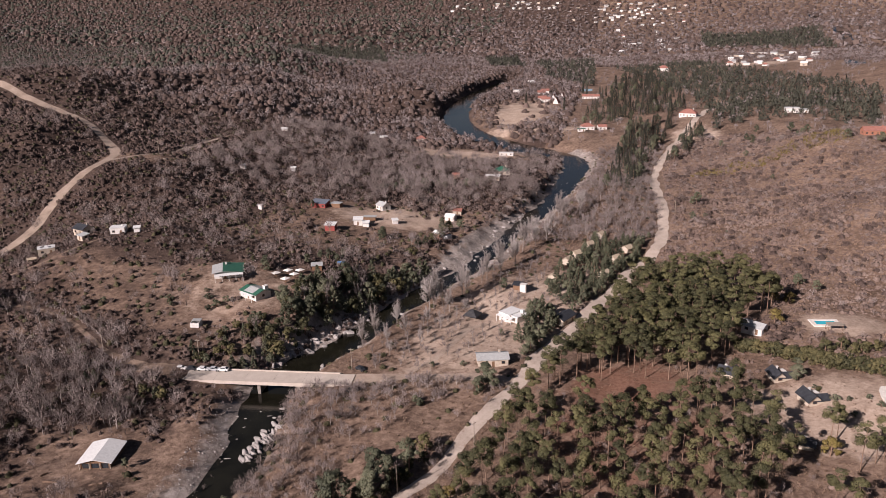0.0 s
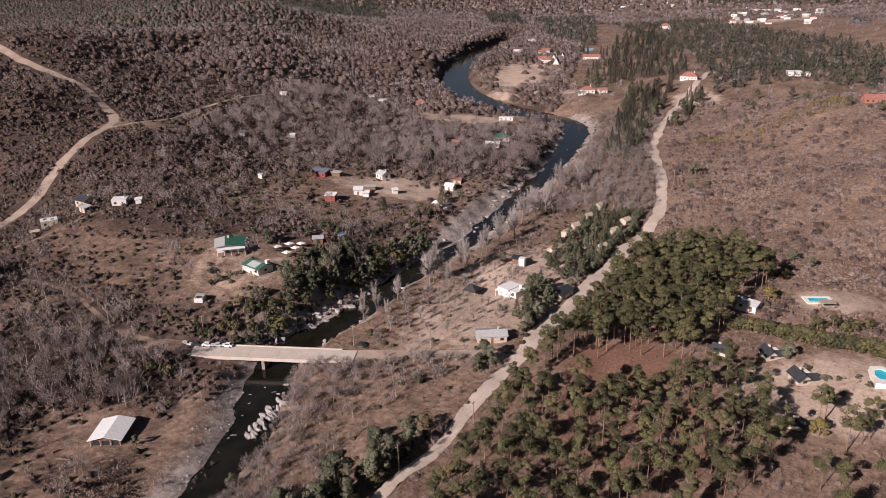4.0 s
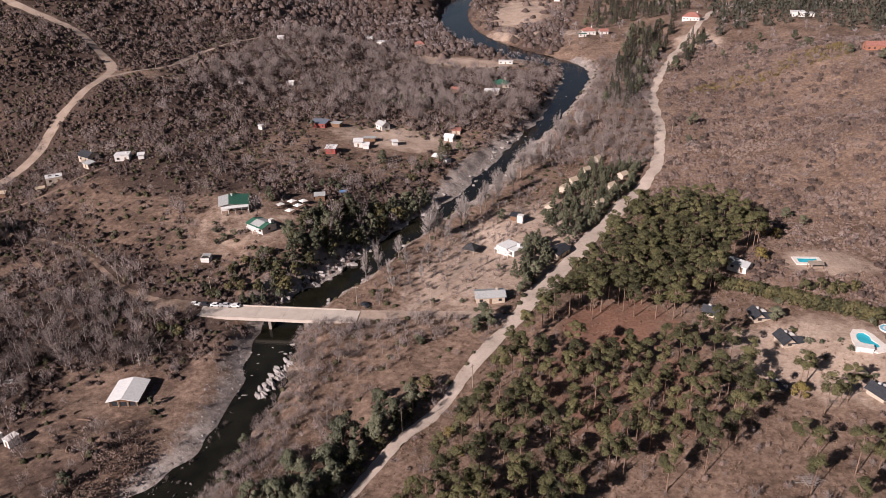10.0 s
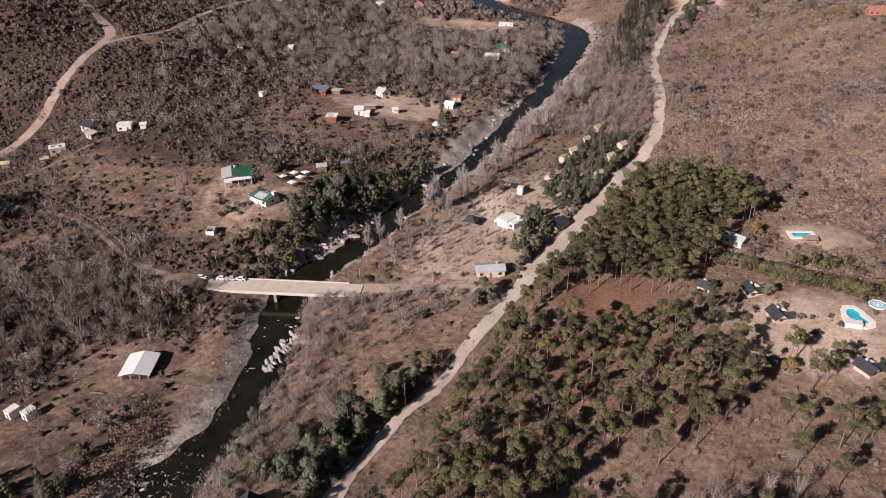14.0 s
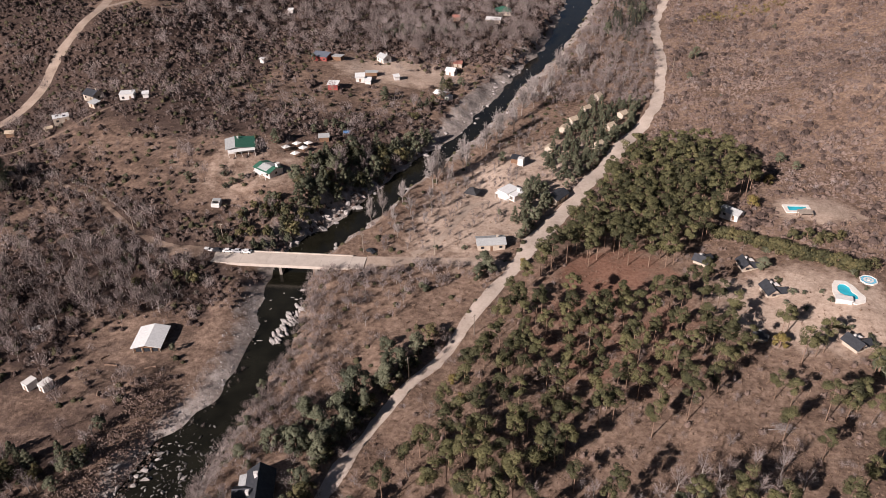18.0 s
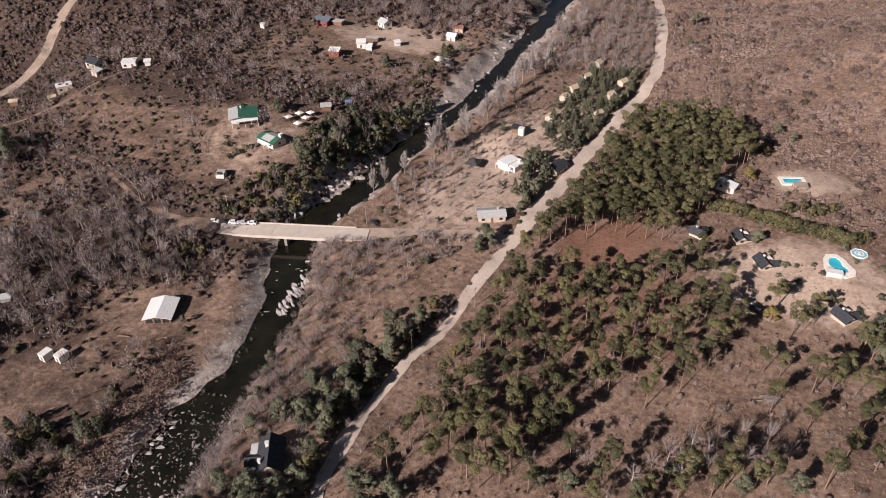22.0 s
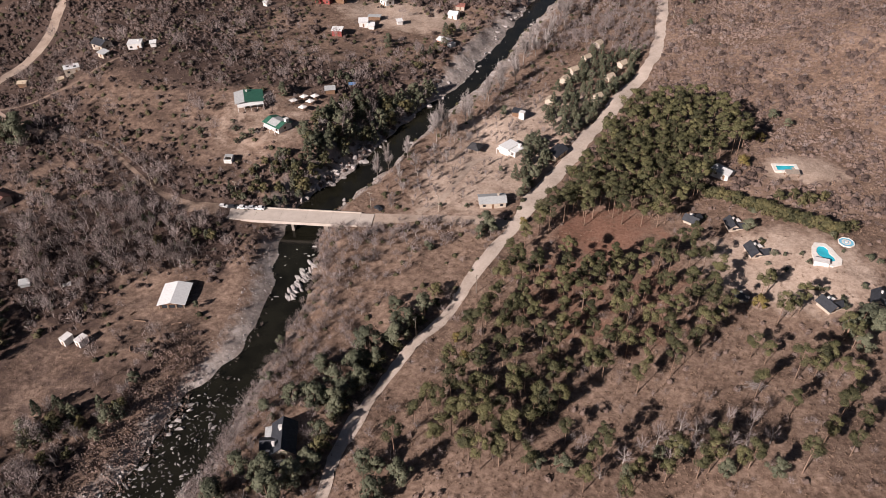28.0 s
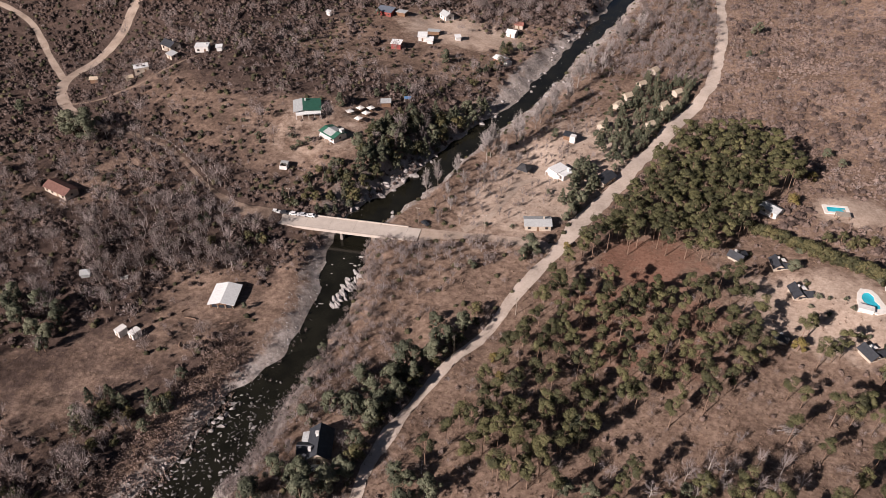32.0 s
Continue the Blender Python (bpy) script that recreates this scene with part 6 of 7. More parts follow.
for poly, gap, kind, size in [
    ([(-26, 15), (-27, 56), (-16, 84), (0, 94), (14, 118), (17, 107), (2, 74), (-3, 56), (-14, 36), (-19, 17)], 4.9, "gorge", 1.05),
    ([(-47, 3), (-42, 20), (-31, 38), (-24, 30), (-16, 10), (-33, 0)], 4.6, "gorge", 0.58),
    ([(72, 85), (84, 142), (94, 166), (116, 164), (118, 146), (99, 96), (88, 70), (78, 85)], 5.2, "cedar", 0.72),
    ([(69, 38), (71, 64), (76, 66), (88, 60), (84, 38), (74, 18)], 4.8, "cedar", 0.82),
    ([(98, 262), (117, 262), (127, 374), (148, 470), (160, 530), (118, 545), (106, 417)], 8.5, "conifer", 0.9),
    ([(62, 560), (78, 690), (100, 760), (95, 900), (110, 1080), (165, 1080), (185, 700), (160, 560)], 15.0, "conifer", 1.15),
    ([(138, 372), (150, 372), (188, 500), (172, 500)], 9.0, "conifer", 0.8),
    ([(-55, 268), (20, 296), (22, 288), (-50, 258)], 6.0, "evergreen", 0.6),
    ([(4, 118), (12, 150), (22, 190), (12, 190), (2, 160), (-4, 130)], 6.5, "gorge", 0.8),
    ([(-40, 86), (-25, 95), (-18, 112), (-40, 100)], 6.0, "evergreen", 0.6),
    ([(-50, -106), (-60, -116), (-54, -128), (-41, -112)], 4.4, "gorge", 0.75),
    ([(-70, -156), (-58, -140), (-46, -126), (-39, -110), (-36, -96), (-28, -96), (-30, -110), (-35, -126), (-45, -142), (-54, -158)], 4.4, "shelter", 0.7),
    ([(-75, -14), (-45, -15), (-38, -24), (-50, -34), (-70, -30)], 6.5, "shelter", 0.5),
]:
    px, py = spots(poly, gap, 5, 1.15)
    ok = free(px, py, 0.3)
    for x, y in zip(px[ok], py[ok]):
        mix = plant_rng.rand()
        if kind == "gorge":
            plant("hedge" if mix < 0.3 else "bare" if mix < 0.45 else "cedar", x, y, size * 1.6 if mix < 0.3 else size)
        elif kind == "shelter":
            plant("sapling" if mix < 0.5 else "hedge" if mix < 0.72 else "cedar", x, y, 1.1 if mix < 0.5 else 1.0 if mix < 0.72 else size)
        elif kind == "conifer" and mix < 0.3:
            plant("evergreen", x, y, 1.0)
        else:
            plant(kind, x, y, size)
for k in range(30):
    y = 22 + 148 * k / 29 + plant_rng.uniform(-1.5, 1.5)
    x = float(np.interp(y, [p[1] for p in MAIN_ROAD], [p[0] for p in MAIN_ROAD])) - 6.8 + plant_rng.uniform(-1, 1)
    if free(np.array(x), np.array(y), 0.3):
        plant("evergreen", x, y, plant_rng.uniform(0.42, 0.68), "roadside trees")
for k in range(16):
    y = -112 + 72 * k / 15 + plant_rng.uniform(-1.5, 1.5)
    x = float(np.interp(y, [p[1] for p in MAIN_ROAD], [p[0] for p in MAIN_ROAD])) - 4.6 - 3.5 * plant_rng.rand()
    if free(np.array(x), np.array(y), 0.2):
        plant("hedge", x, y, plant_rng.uniform(0.7, 1.3), "roadside bushes")
for x, y, s in ((28.4, -95.4, 1.0), (24, -81, 0.9), (36, -76.5, 1.1), (34.5, -99.5, 1.0), (20, -97, 0.9), (52, -117, 0.8)):
    plant("cedar", x, y, s, "trees by the dark-roofed house")
for k in range(9):
    y = -118 + 66 * k / 8 + plant_rng.uniform(-2, 2)
    x = float(np.interp(y, [p[1] for p in MAIN_ROAD], [p[0] for p in MAIN_ROAD])) - 5.5 - 2.5 * plant_rng.rand()
    plant("evergreen", x, y, plant_rng.uniform(0.75, 1.15), "roadside trees")
for x, y in ((60, 880), (66, 860), (84, 830), (92, 850), (88, 800), (100, 780), (45, 700), (-8, 770)):
    plant("cypress", x, y, 1.2)

for x, y, s in [(9, 34.2, 0.8), (13.2, 38.1, 0.8), (20.6, 43.6, 0.75), (18.3, 52.8, 0.5), (21.6, 26, 0.6), (29.9, 61.4, 1.2), (31, 64, 1.1), (34, 66.5, 0.9), (38, 61.8, 0.75), (39.8, 80.4, 1.25), (42, 78, 1.1), (47.4, 101.9, 1.1), (46, 96, 0.9), (51.3, 114.1, 1.2), (53, 108, 0.9), (57.8, 124, 1.1), (58.7, 147.5, 1.2), (60.2, 170.4, 1.3), (68.7, 171.3, 1.1), (55, 136, 0.9), (64, 158, 1.0), (62, 182, 1.2), (70, 190, 1.2), (76, 205, 1.3), (72, 215, 1.2), (84, 226, 1.2), (26, 36, 0.6), (32, 48, 0.55), (38, 45, 0.5), (45, 62, 0.55), (25, 18, 0.6), (34, 28, 0.5)]:
    plant("poplar", x, y, s * 1.2, "poplars along the bank")
for x, y, s in [(39, -49, 0.75), (41.5, -53, 0.8), (43, -60, 0.85), (41, -67, 0.7), (37, -73, 1.25), (35, -82, 1.25), (25, -83, 0.85), (38, -87.5, 1.0), (28, -98, 1.15), (34, -97.5, 1.3), (22.5, -94, 0.8), (31, -90, 1.0), (9, -89, 0.5), (4.8, -74, 0.45), (45, -17, 0.45), (62, -7, 0.8), (66, -3, 0.75), (31, -125, 1.25), (22.5, -124, 1.2), (15, -125, 1.1), (35, -119, 0.9), (49, -117, 1.0), (27, -132, 1.3), (12, -134, 1.2), (54, -126, 1.2), (60, -120, 1.1), (95, -85, 0.9), (190, -38.5, 1.1), (185, -43, 1.0), (194, -39, 1.1), (188, -50, 1.0),
                (160.5, 8.6, 0.75), (183.5, 86.5, 0.6), (178.5, 95, 0.7), (-163, 18, 1.9), (-154, 16, 1.7), (-159, 25, 1.7), (-200, 28, 1.0), (-116, -19, 0.7), (146, 198, 0.6), (152, 236, 0.75), (149, 234, 0.6), (-48, 73, 0.7), (202, 284, 0.5), (188, 418, 0.7), (238, 391, 0.7), (222, 465, 0.8), (210, 440, 0.7), (250, 430, 0.8), (-75, 196, 0.6), (-20, 160, 0.7), (160, 420, 0.8), (-31, -60, 0.35), (208, 405, 0.8), (248, 461, 0.9), (253, 322, 0.8), (268, 304, 0.8), (196, 352, 0.6), (214, 372, 0.6), (236, 356, 0.7)]:
    plant("evergreen", x, y, s)
for x, y, s in [(94.7, -89, 0.95), (95, -109, 0.8), (102, -109, 0.9), (119, -108, 0.85), (127, -101, 0.6), (156, -103, 0.9), (133, -98, 0.55), (144, -104, 0.8), (-109, -88, 1.2), (-103, -92, 1.2), (-94, -95, 1.1), (-99, -84, 1.1), (-92, -84, 0.9), (-113, -82, 1.1), (4, -69, 0.5)]:
    plant("evergreen", x, y, s, "evergreens at the edge of the field")
for x, y, s in [(51.7, -95, 0.7), (46.3, -105, 0.6), (55, -112, 0.75), (60, -78, 0.6), (59.6, -100, 0.6), (46, -114, 0.8), (130, -95, 0.9), (137, -91, 0.9), (118, -103, 0.9), (112, -109, 0.8)]:
    plant("thicket", x, y, s * 1.5, "bare thickets by the road")
for x, y, s in [(161, 50, 1.1), (170.5, 72.5, 0.8), (166, 74, 0.7), (160, -33, 0.9), (77, 4, 0.6), (-5, 60, 0.5), (66, -52, 0.5), (64, -62, 0.6), (68, -70, 0.55), (73, -80, 0.6)]:
    plant("yellow", x, y, s)
for x, y, s in [(167.6, -6.6, 0.9), (171, -7, 0.6), (176, -7, 0.7), (178, -11.5, 0.8), (163, 20.7, 0.9), (194, -20.8, 0.7), (186.5, -28, 0.8), (187, -31, 0.8), (179.4, -23.3, 0.7), (182, -23.5, 0.7), (198.6, -6, 1.0), (164, 2.2, 0.6), (188, 5.5, 0.8), (-76, 39.6, 1.1), (-60, 43, 1.1), (-54.5, 39, 1.3), (-52, 43, 1.2), (-103, 34, 0.9), (-107.5, 27, 0.9), (-73, 35.5, 0.7), (-63, 47.5, 0.8), (-88, 48, 0.7), (-95, 60, 0.8), (-80, 58, 0.7), (-57, 36, 1.0), (154, 207, 0.9), (161, 175, 0.6), (20, -98, 0.9), (29, -105, 0.8), (31, -108, 0.9), (16, -104, 0.9)]:
    plant("bush", x, y, s)
HEDGE = [(147, 31.5), (150.5, 30), (154, 28.4), (157, 26.8), (160, 25.1), (163, 23.4), (165.6, 21.6), (168.5, 19.8), (171.1, 18), (174, 16.4), (176.4, 14.7), (179, 13), (181.4, 11.3), (184, 10.3), (186.8, 9.5), (189, 8.8), (191.2, 8.1)]
HEDGE += [((a[0] + b[0]) / 2, (a[1] + b[1]) / 2 + 0.4) for a, b in zip(HEDGE, HEDGE[1:])]
for x, y in HEDGE:
    plant("hedge", x, y, 1.25, "trees of the boundary hedge")
for x, y in ((173.3, 29), (178.6, 31), (184, 28.5), (189.8, 31), (181, 27), (193, 10), (196, 12)):
    plant("hedge", x, y, 1.1, "trees behind the hedge")
for poly, gap, size, seed in [([(80, 203), (93, 335), (125, 250), (125, 215), (114, 170), (91, 168)], 7.0, 0.95, 8), ([(-116, -42), (-104, -16), (-62, -14), (-50, -22), (-39, -40), (-67, -52), (-89, -72)], 6.2, 0.95, 8), ([(-77, 300), (27, 332), (31, 255), (-58, 245)], 13.0, 0.95, 8),
                              ([(16, 10), (39, 9), (57, 23), (66, 38), (62, 55), (76, 120), (69, 140), (55, 110), (44, 85), (20, 36)], 5.6, 0.8, 9), ([(5, -22), (18, -9), (40, -8), (60, -8), (50, -22), (25, -30), (10, -45)], 7.5, 0.6, 10)]:
    px, py = spots(poly, gap, seed)
    ok = free(px, py, 0.5)
    for x, y in zip(px[ok], py[ok]):
        plant("sapling" if seed == 9 else "bare", x, y, size)
for x, y, s in [(-84, -7, 0.9), (-92, -1, 0.85), (-100, 6, 1.0), (-109, 11, 0.9), (-118, 14, 1.0), (-127, 17, 0.85), (-136, 18, 1.0), (-146, 20, 0.9), (-70, -13, 0.8), (-62, -15, 0.8), (-88, -5, 0.7), (-104, 3, 0.8)]:
    plant("bare", x, y, s, "bare trees along the dirt road")
lane = dense(WEST_ROAD[3:9], 3.6)
lane_way = np.gradient(lane[:, :2], axis=0)
lane_way /= np.linalg.norm(lane_way, axis=1, keepdims=True)
for (x, y, _), (ax, ay) in zip(lane, lane_way):
    for reach in (-1, 1):
        off = reach * plant_rng.uniform(2.4, 4.6)
        if reach < 0 or plant_rng.rand() < 0.75:
            plant("bare" if plant_rng.rand() < 0.7 else "thicket", x - ay * off, y + ax * off, plant_rng.uniform(0.55, 0.85), "bare trees along the dirt road")

for x, y, s in [(107, -100, 0.9), (127, -95, 1.1), (133, -90.5, 1.0), (139.6, -89.7, 1.1), (146, -86, 1.0), (152, -87, 1.1), (156.5, -91.5, 1.0), (145, -97, 1.1), (137, -96, 1.0), (92, -102, 0.9), (130, -100, 1.0), (123, -98, 0.9), (150, -94, 1.0), (141, -78, 0.7),
                (18.7, -29, 0.6), (20, -43, 0.55), (26.4, -54, 0.6), (23, -19, 0.6), (15, -50, 0.5), (18, -63, 0.6), (28.8, -38, 0.55), (6.6, -80, 0.5), (9, -38, 0.45), (12, -30, 0.5), (30, -28, 0.5), (-73, -46, 1.3), (-66, -50, 0.9), (-80, -50, 1.1), (-90, -58, 1.2), (-52, -40, 1.0), (-60, -42, 0.9), (-38, -84, 0.6), (-30, -78, 0.6)]:
    plant("bare", x, y, s, "single bare trees")
for x, y, s in [(-90, -88, 0.9), (-89, -94, 1.0), (-86, -100, 0.8), (-17.8, 151.5, 0.9), (-48.7, 75, 0.7), (63, -0.4, 1.0), (66.6, 15.5, 0.7), (57, 88, 0.7), (62.7, 41, 0.4), (43, -15, 0.35), (4.8, -70.5, 0.5), (13.4, -102, 0.7), (30, -123, 0.9), (20, -125, 0.9)]:
    if free(np.array(x), np.array(y), 0.2):
        plant("evergreen", x, y, s, "single evergreens")

for x, y, s in [(33.3, -7.6, 0.75), (21.8, -6.8, 0.6), (42.2, -2.6, 0.7), (39.2, -3.4, 0.65), (49.6, -2.6, 0.65), (53.7, -2.2, 0.6), (33, -13.2, 0.8), (20.3, -10.8, 0.7), (14.5, -13.2, 0.6), (22.5, 8.3, 0.55), (48.3, -9.3, 0.75), (25.7, -23.3, 0.7), (21, -28, 0.7), (41.8, -12.6, 0.6), (7, -24.5, 0.6), (13, -23.4, 0.65), (28.6, -54, 0.7), (13.8, -42.2, 0.65), (13.9, -34.2, 0.6), (28, -9, 0.7), (37, -9, 0.7), (45, -6, 0.7), (17, -17, 0.6), (29, -17, 0.65)]:
    if free(np.array(x), np.array(y), -0.8):
        plant("thicket", x, y, s * 1.35, "grey thickets by the bridge")
for x, y, s in [(163.3, 19.9, 0.8), (165, -11.7, 0.6), (170.3, -14.9, 0.7), (199, -4.9, 0.9), (201.4, -7.2, 0.9), (194.2, -20.7, 0.6), (190.2, -3.7, 0.5), (42.5, 11.2, 0.8), (53.3, 11.7, 0.7)]:
    plant("bush", x, y, s, "bushes of the park")
for x, y, turn, long in [(145, 16.1, 60, 4.0), (164.3, 0.3, 55, 3.0), (178.2, -23.6, 5, 6.0), (186.3, -28.5, 83, 6.0), (189.4, 5.5, 75, 4.0), (187, 7.4, 150, 3.0)]:
    hedge_row = thing("clipped_hedge", x, y, height(x, y), turn, "clipped dark olive hedge on dry lawn", "hedge", "clipped hedges of the park")
    hedge_rng = np.random.RandomState(int(x * 10))
    n = int(long * 2.2)
    spine = np.stack([np.linspace(-long / 2, long / 2, n), hedge_rng.randn(n) * 0.08, np.full(n, 0.55)], 1)
    put("foliage", raw_mesh("foliage", *cards(hedge_rng, spine, np.full(n, 0.62), 110, 0.13, 0.9, 0.4, 0.75), M["hedge"]), hedge_row)
    put("stems", raw_mesh("stems", *twigs(hedge_rng, spine * [1, 1, 0], spine, 0.05), M["bark"]), hedge_row)

# ---- stones of the river ----
rng = np.random.RandomState(11)
sx, sy = spots([(-40, -160), (20, -160), (25, -20), (30, 100), (70, 200), (100, 330), (60, 440), (20, 300), (0, 120), (-25, 20), (-30, -90)], 1.25, 61, 1.0)
sd, sw, ss = near_line(sx, sy, river_line)
off = sd - sw
roll = rng.rand(len(sx))
chance = 0.55 * np.exp(-((off - 0.8) / 2.2) ** 2) + 0.10 * (off < 0) + 0.30 * ((off < 1) & (sy < -94)) + 0.16 * ((off < 0) & (sy > 60) & (sy < 330)) + 0.14 * ((ss < 0) & (sy > 0) & (off > 0) & (off < 12)) + 0.22 * np.exp(-((off - 5) / 4) ** 2) * ((sy > 5) & (ss < 0)) + 0.5 * (inside(sx, sy, PEBBLE_BAR) | inside(sx, sy, WEST_SHELF))
pick = (roll < chance) & ~((np.abs(sy) < 6) & (np.abs(off) > 3))
stones = stone_template(3, 1.0, 1)
base_z = np.maximum(ground(sx[pick], sy[pick]), WATER - 0.25)
size = rng.uniform(0.18, 0.55, pick.sum()) * (1 + 0.9 * (rng.rand(pick.sum()) > 0.88))
ob = strewn("river_stones", stones, sx[pick], sy[pick], size, M["pebble"], "grey boulders and stones along the river", "stones", 62, sink=0.0)
co = np.empty(len(ob.data.vertices) * 3, np.float32)
ob.data.vertices.foreach_get("co", co)
co = co.reshape(-1, len(stones[0]), 3)
co[..., 2] += (base_z - ground(sx[pick], sy[pick]))[:, None]
ob.data.vertices.foreach_set("co", co.ravel())
ROCKS = [raw_mesh("boulder", *stone_template(s, lo), M["rock"]) for s, lo in ((5, 1.4), (6, 1.6), (7, 1.15), (8, 2.1), (14, 1.9), (15, 2.4))]
DARK_ROCKS = [raw_mesh("boulder", *stone_template(s, lo), M["wet_rock"]) for s, lo in ((25, 1.5), (26, 1.9), (27, 1.2), (28, 2.4))]


def boulder(x, y, size, turn, group, tilt=0.0):
    z = max(height(x, y), WATER - 0.1)
    k = int(abs(x * 7 + y * 13))
    if group == "rocks of the rapids" and k % 5:
        ob = new("boulder", DARK_ROCKS[k % 4])
    else:
        ob = new("boulder", ROCKS[3 + k % 3 if group == "rocks in the river" else k % 3])
    ob.matrix_world = pose(x, y, z + size * 0.18, tilt, 0, turn) @ Matrix.Diagonal((size, size, size * (0.6 if group == "rocks in the river" else 1.0), 1))
    return tagged(ob, "large pale grey granite boulder at the water", "boulder", group)


slab_rng = np.random.RandomState(8)
for k in range(46):
    t = slab_rng.rand()
    x, y = -1.6 + 1.8 * t + slab_rng.uniform(-2.4, 2.4), -46.5 + 20 * t + slab_rng.uniform(-1.2, 1.2)
    boulder(x, y, slab_rng.uniform(0.6, 1.6), -32 + slab_rng.uniform(-18, 18), "rocks in the river", slab_rng.uniform(-14, 14))
for x, y, s, a in ((-7, -46.5, 0.7, 20), (-7.6, -48.2, 0.5, 80), (-2.5, -16, 0.9, 20), (0, -15, 0.8, 70), (-5, -21, 0.6, 30), (-3, -22, 0.7, 10), (-1.5, -21, 0.6, 60), (-9, -19, 0.4, 0), (-12, -24, 0.4, 30), (-10, -29, 0.4, 50), (-13, -34, 0.4, 70), (-9, -36, 0.35, 20), (-11.5, -41, 0.4, 60)):
    boulder(x, y, s, a, "rocks in the river")
for k in range(96):
    t = k / 95
    i = river_line[np.argmin(np.abs(river_line[:, 1] - (14 + 100 * t)))]
    boulder(i[0] - i[2] * 1.0 - rng.uniform(-0.6, 6.5), i[1] + rng.uniform(-1.5, 1.5), rng.uniform(0.8, 2.1), rng.rand() * 360, "gorge wall rocks", rng.uniform(-15, 15))
for k in range(34):
    i = river_line[np.argmin(np.abs(river_line[:, 1] - (12 + 210 * k / 33)))]
    boulder(i[0] + i[2] + rng.uniform(0.0, 4.5), i[1] + rng.uniform(-2, 2), rng.uniform(0.6, 1.5), rng.rand() * 360, "bank rocks")
for k in range(100):
    yy = -96 - 46 * rng.rand()
    i = river_line[np.argmin(np.abs(river_line[:, 1] - yy))]
    boulder(i[0] + (rng.uniform(-1.3, 1.0) if k % 2 else rng.uniform(-1.5, -0.6)) * i[2], yy, 0.3 + 0.9 * rng.rand() ** 2.5 + 0.3 * (k % 2 == 0), rng.rand() * 360, "rocks of the rapids", rng.uniform(-30, 30))
for k in range(30):
    yy = 100 + 142 * k / 29
    i = river_line[np.argmin(np.abs(river_line[:, 1] - yy))]
    boulder(i[0] - i[2] - rng.uniform(-1.5, 6), yy + rng.uniform(-2, 2), rng.uniform(0.5, 1.6), rng.rand() * 360, "pale rocks of the west shelf", rng.uniform(-15, 15))

rx, ry = spots([(-24, -160), (8, -160), (6, -90), (-2, -84), (-14, -88), (-20, -110)], 0.8, 63, 1.0)
rd2, rw2, rs2 = near_line(rx, ry, river_line)
pick = (rd2 < rw2 + 2.5) & (rng.rand(len(rx)) < np.clip((-ry - 84) / 22, 0, 0.6))
low = stone_template(9, 1.7, 1)
ob = strewn("rapids_stones", low, rx[pick], ry[pick], 0.15 + 0.55 * rng.rand(pick.sum()) ** 2.2, M["wet_rock"], "jagged grey rocks breaking the rapids", "stones", 64, (0.9, 2.2), sink=0.0)
co = np.empty(len(ob.data.vertices) * 3, np.float32)
ob.data.vertices.foreach_get("co", co)
co = co.reshape(-1, len(low[0]), 3)
co[..., 2] += np.maximum(WATER - 0.15 - ground(rx[pick], ry[pick]), 0)[:, None]
ob.data.vertices.foreach_set("co", co.ravel())

wx, wy = spots([(-26, -14), (-14, -14), (-6, -45), (-3, -72), (-6, -96), (-20, -112), (-27, -112), (-21, -77), (-19, -57)], 1.35, 65, 1.0)
wd, ww, _ = near_line(wx, wy, river_line)
pick = (wx < np.interp(wy, river_pts[::-1, 1], river_pts[::-1, 0])) & (wd > ww - 1.0) & (rng.rand(len(wx)) < np.clip(0.85 - (wd - ww) / 9, 0.12, 0.8))
strewn("bank_stones", stone_template(12, 1.5, 1), wx[pick], wy[pick], 0.22 + 0.75 * rng.rand(pick.sum()) ** 2, M["rock"], "rough grey stones of the river bar", "stones", 68, (0.5, 1.0), sink=0.08)

# ---- scrub and grass ----
OPEN = [(62, 60, 27, 70, -22, 1), (172, -12, 34, 26, -12, 1.2), (184, 52, 18, 11, 0, 1.2), (-50, 52, 36, 34, 20, 0.9), (-45, -62, 20, 16, 0, 1.1), (-98, 56, 58, 28, -25, 0.66), (-18, -60, 8, 30, 12, 1.0), (110, 0, 26, 22, 0, 1),
        (-25, 425, 58, 26, 5, 1.1), (-5, 690, 42, 120, 0, 1), (35, -25, 18, 24, 25, 0.5), (-28, 190, 58, 28, 0, 1.0), (-50, 145, 50, 22, 0, 0.7), (-205, 222, 26, 14, 30, 0.8), (23, -108, 10, 8, 0, 1), (-70, -108, 36, 25, 20, 1.05), (-150, -12, 40, 18, 15, 0.4), (330, 1300, 130, 60, 0, 1)]


def openness(x, y):
    out = 0 * x
    for cx, cy, rx, ry, turn, k in OPEN:
        out = np.maximum(out, k * blob(x, y, cx, cy, rx, ry, turn))
    return np.clip(out + 0.16 * waves(x, y, 12, 26), 0, 1)


RED_BRUSH = [(-36, -102), (-30, -71), (-19, -77), (-15, -100), (-17, -118), (-20, -150), (-40, -150), (-34, -118)]
main_line = dense(MAIN_ROAD, 8)


def road_x(y):
    return np.interp(y, main_line[:, 1], main_line[:, 0])


def stream_x(y):
    return np.interp(y, river_line[::-1, 1], river_line[::-1, 0])


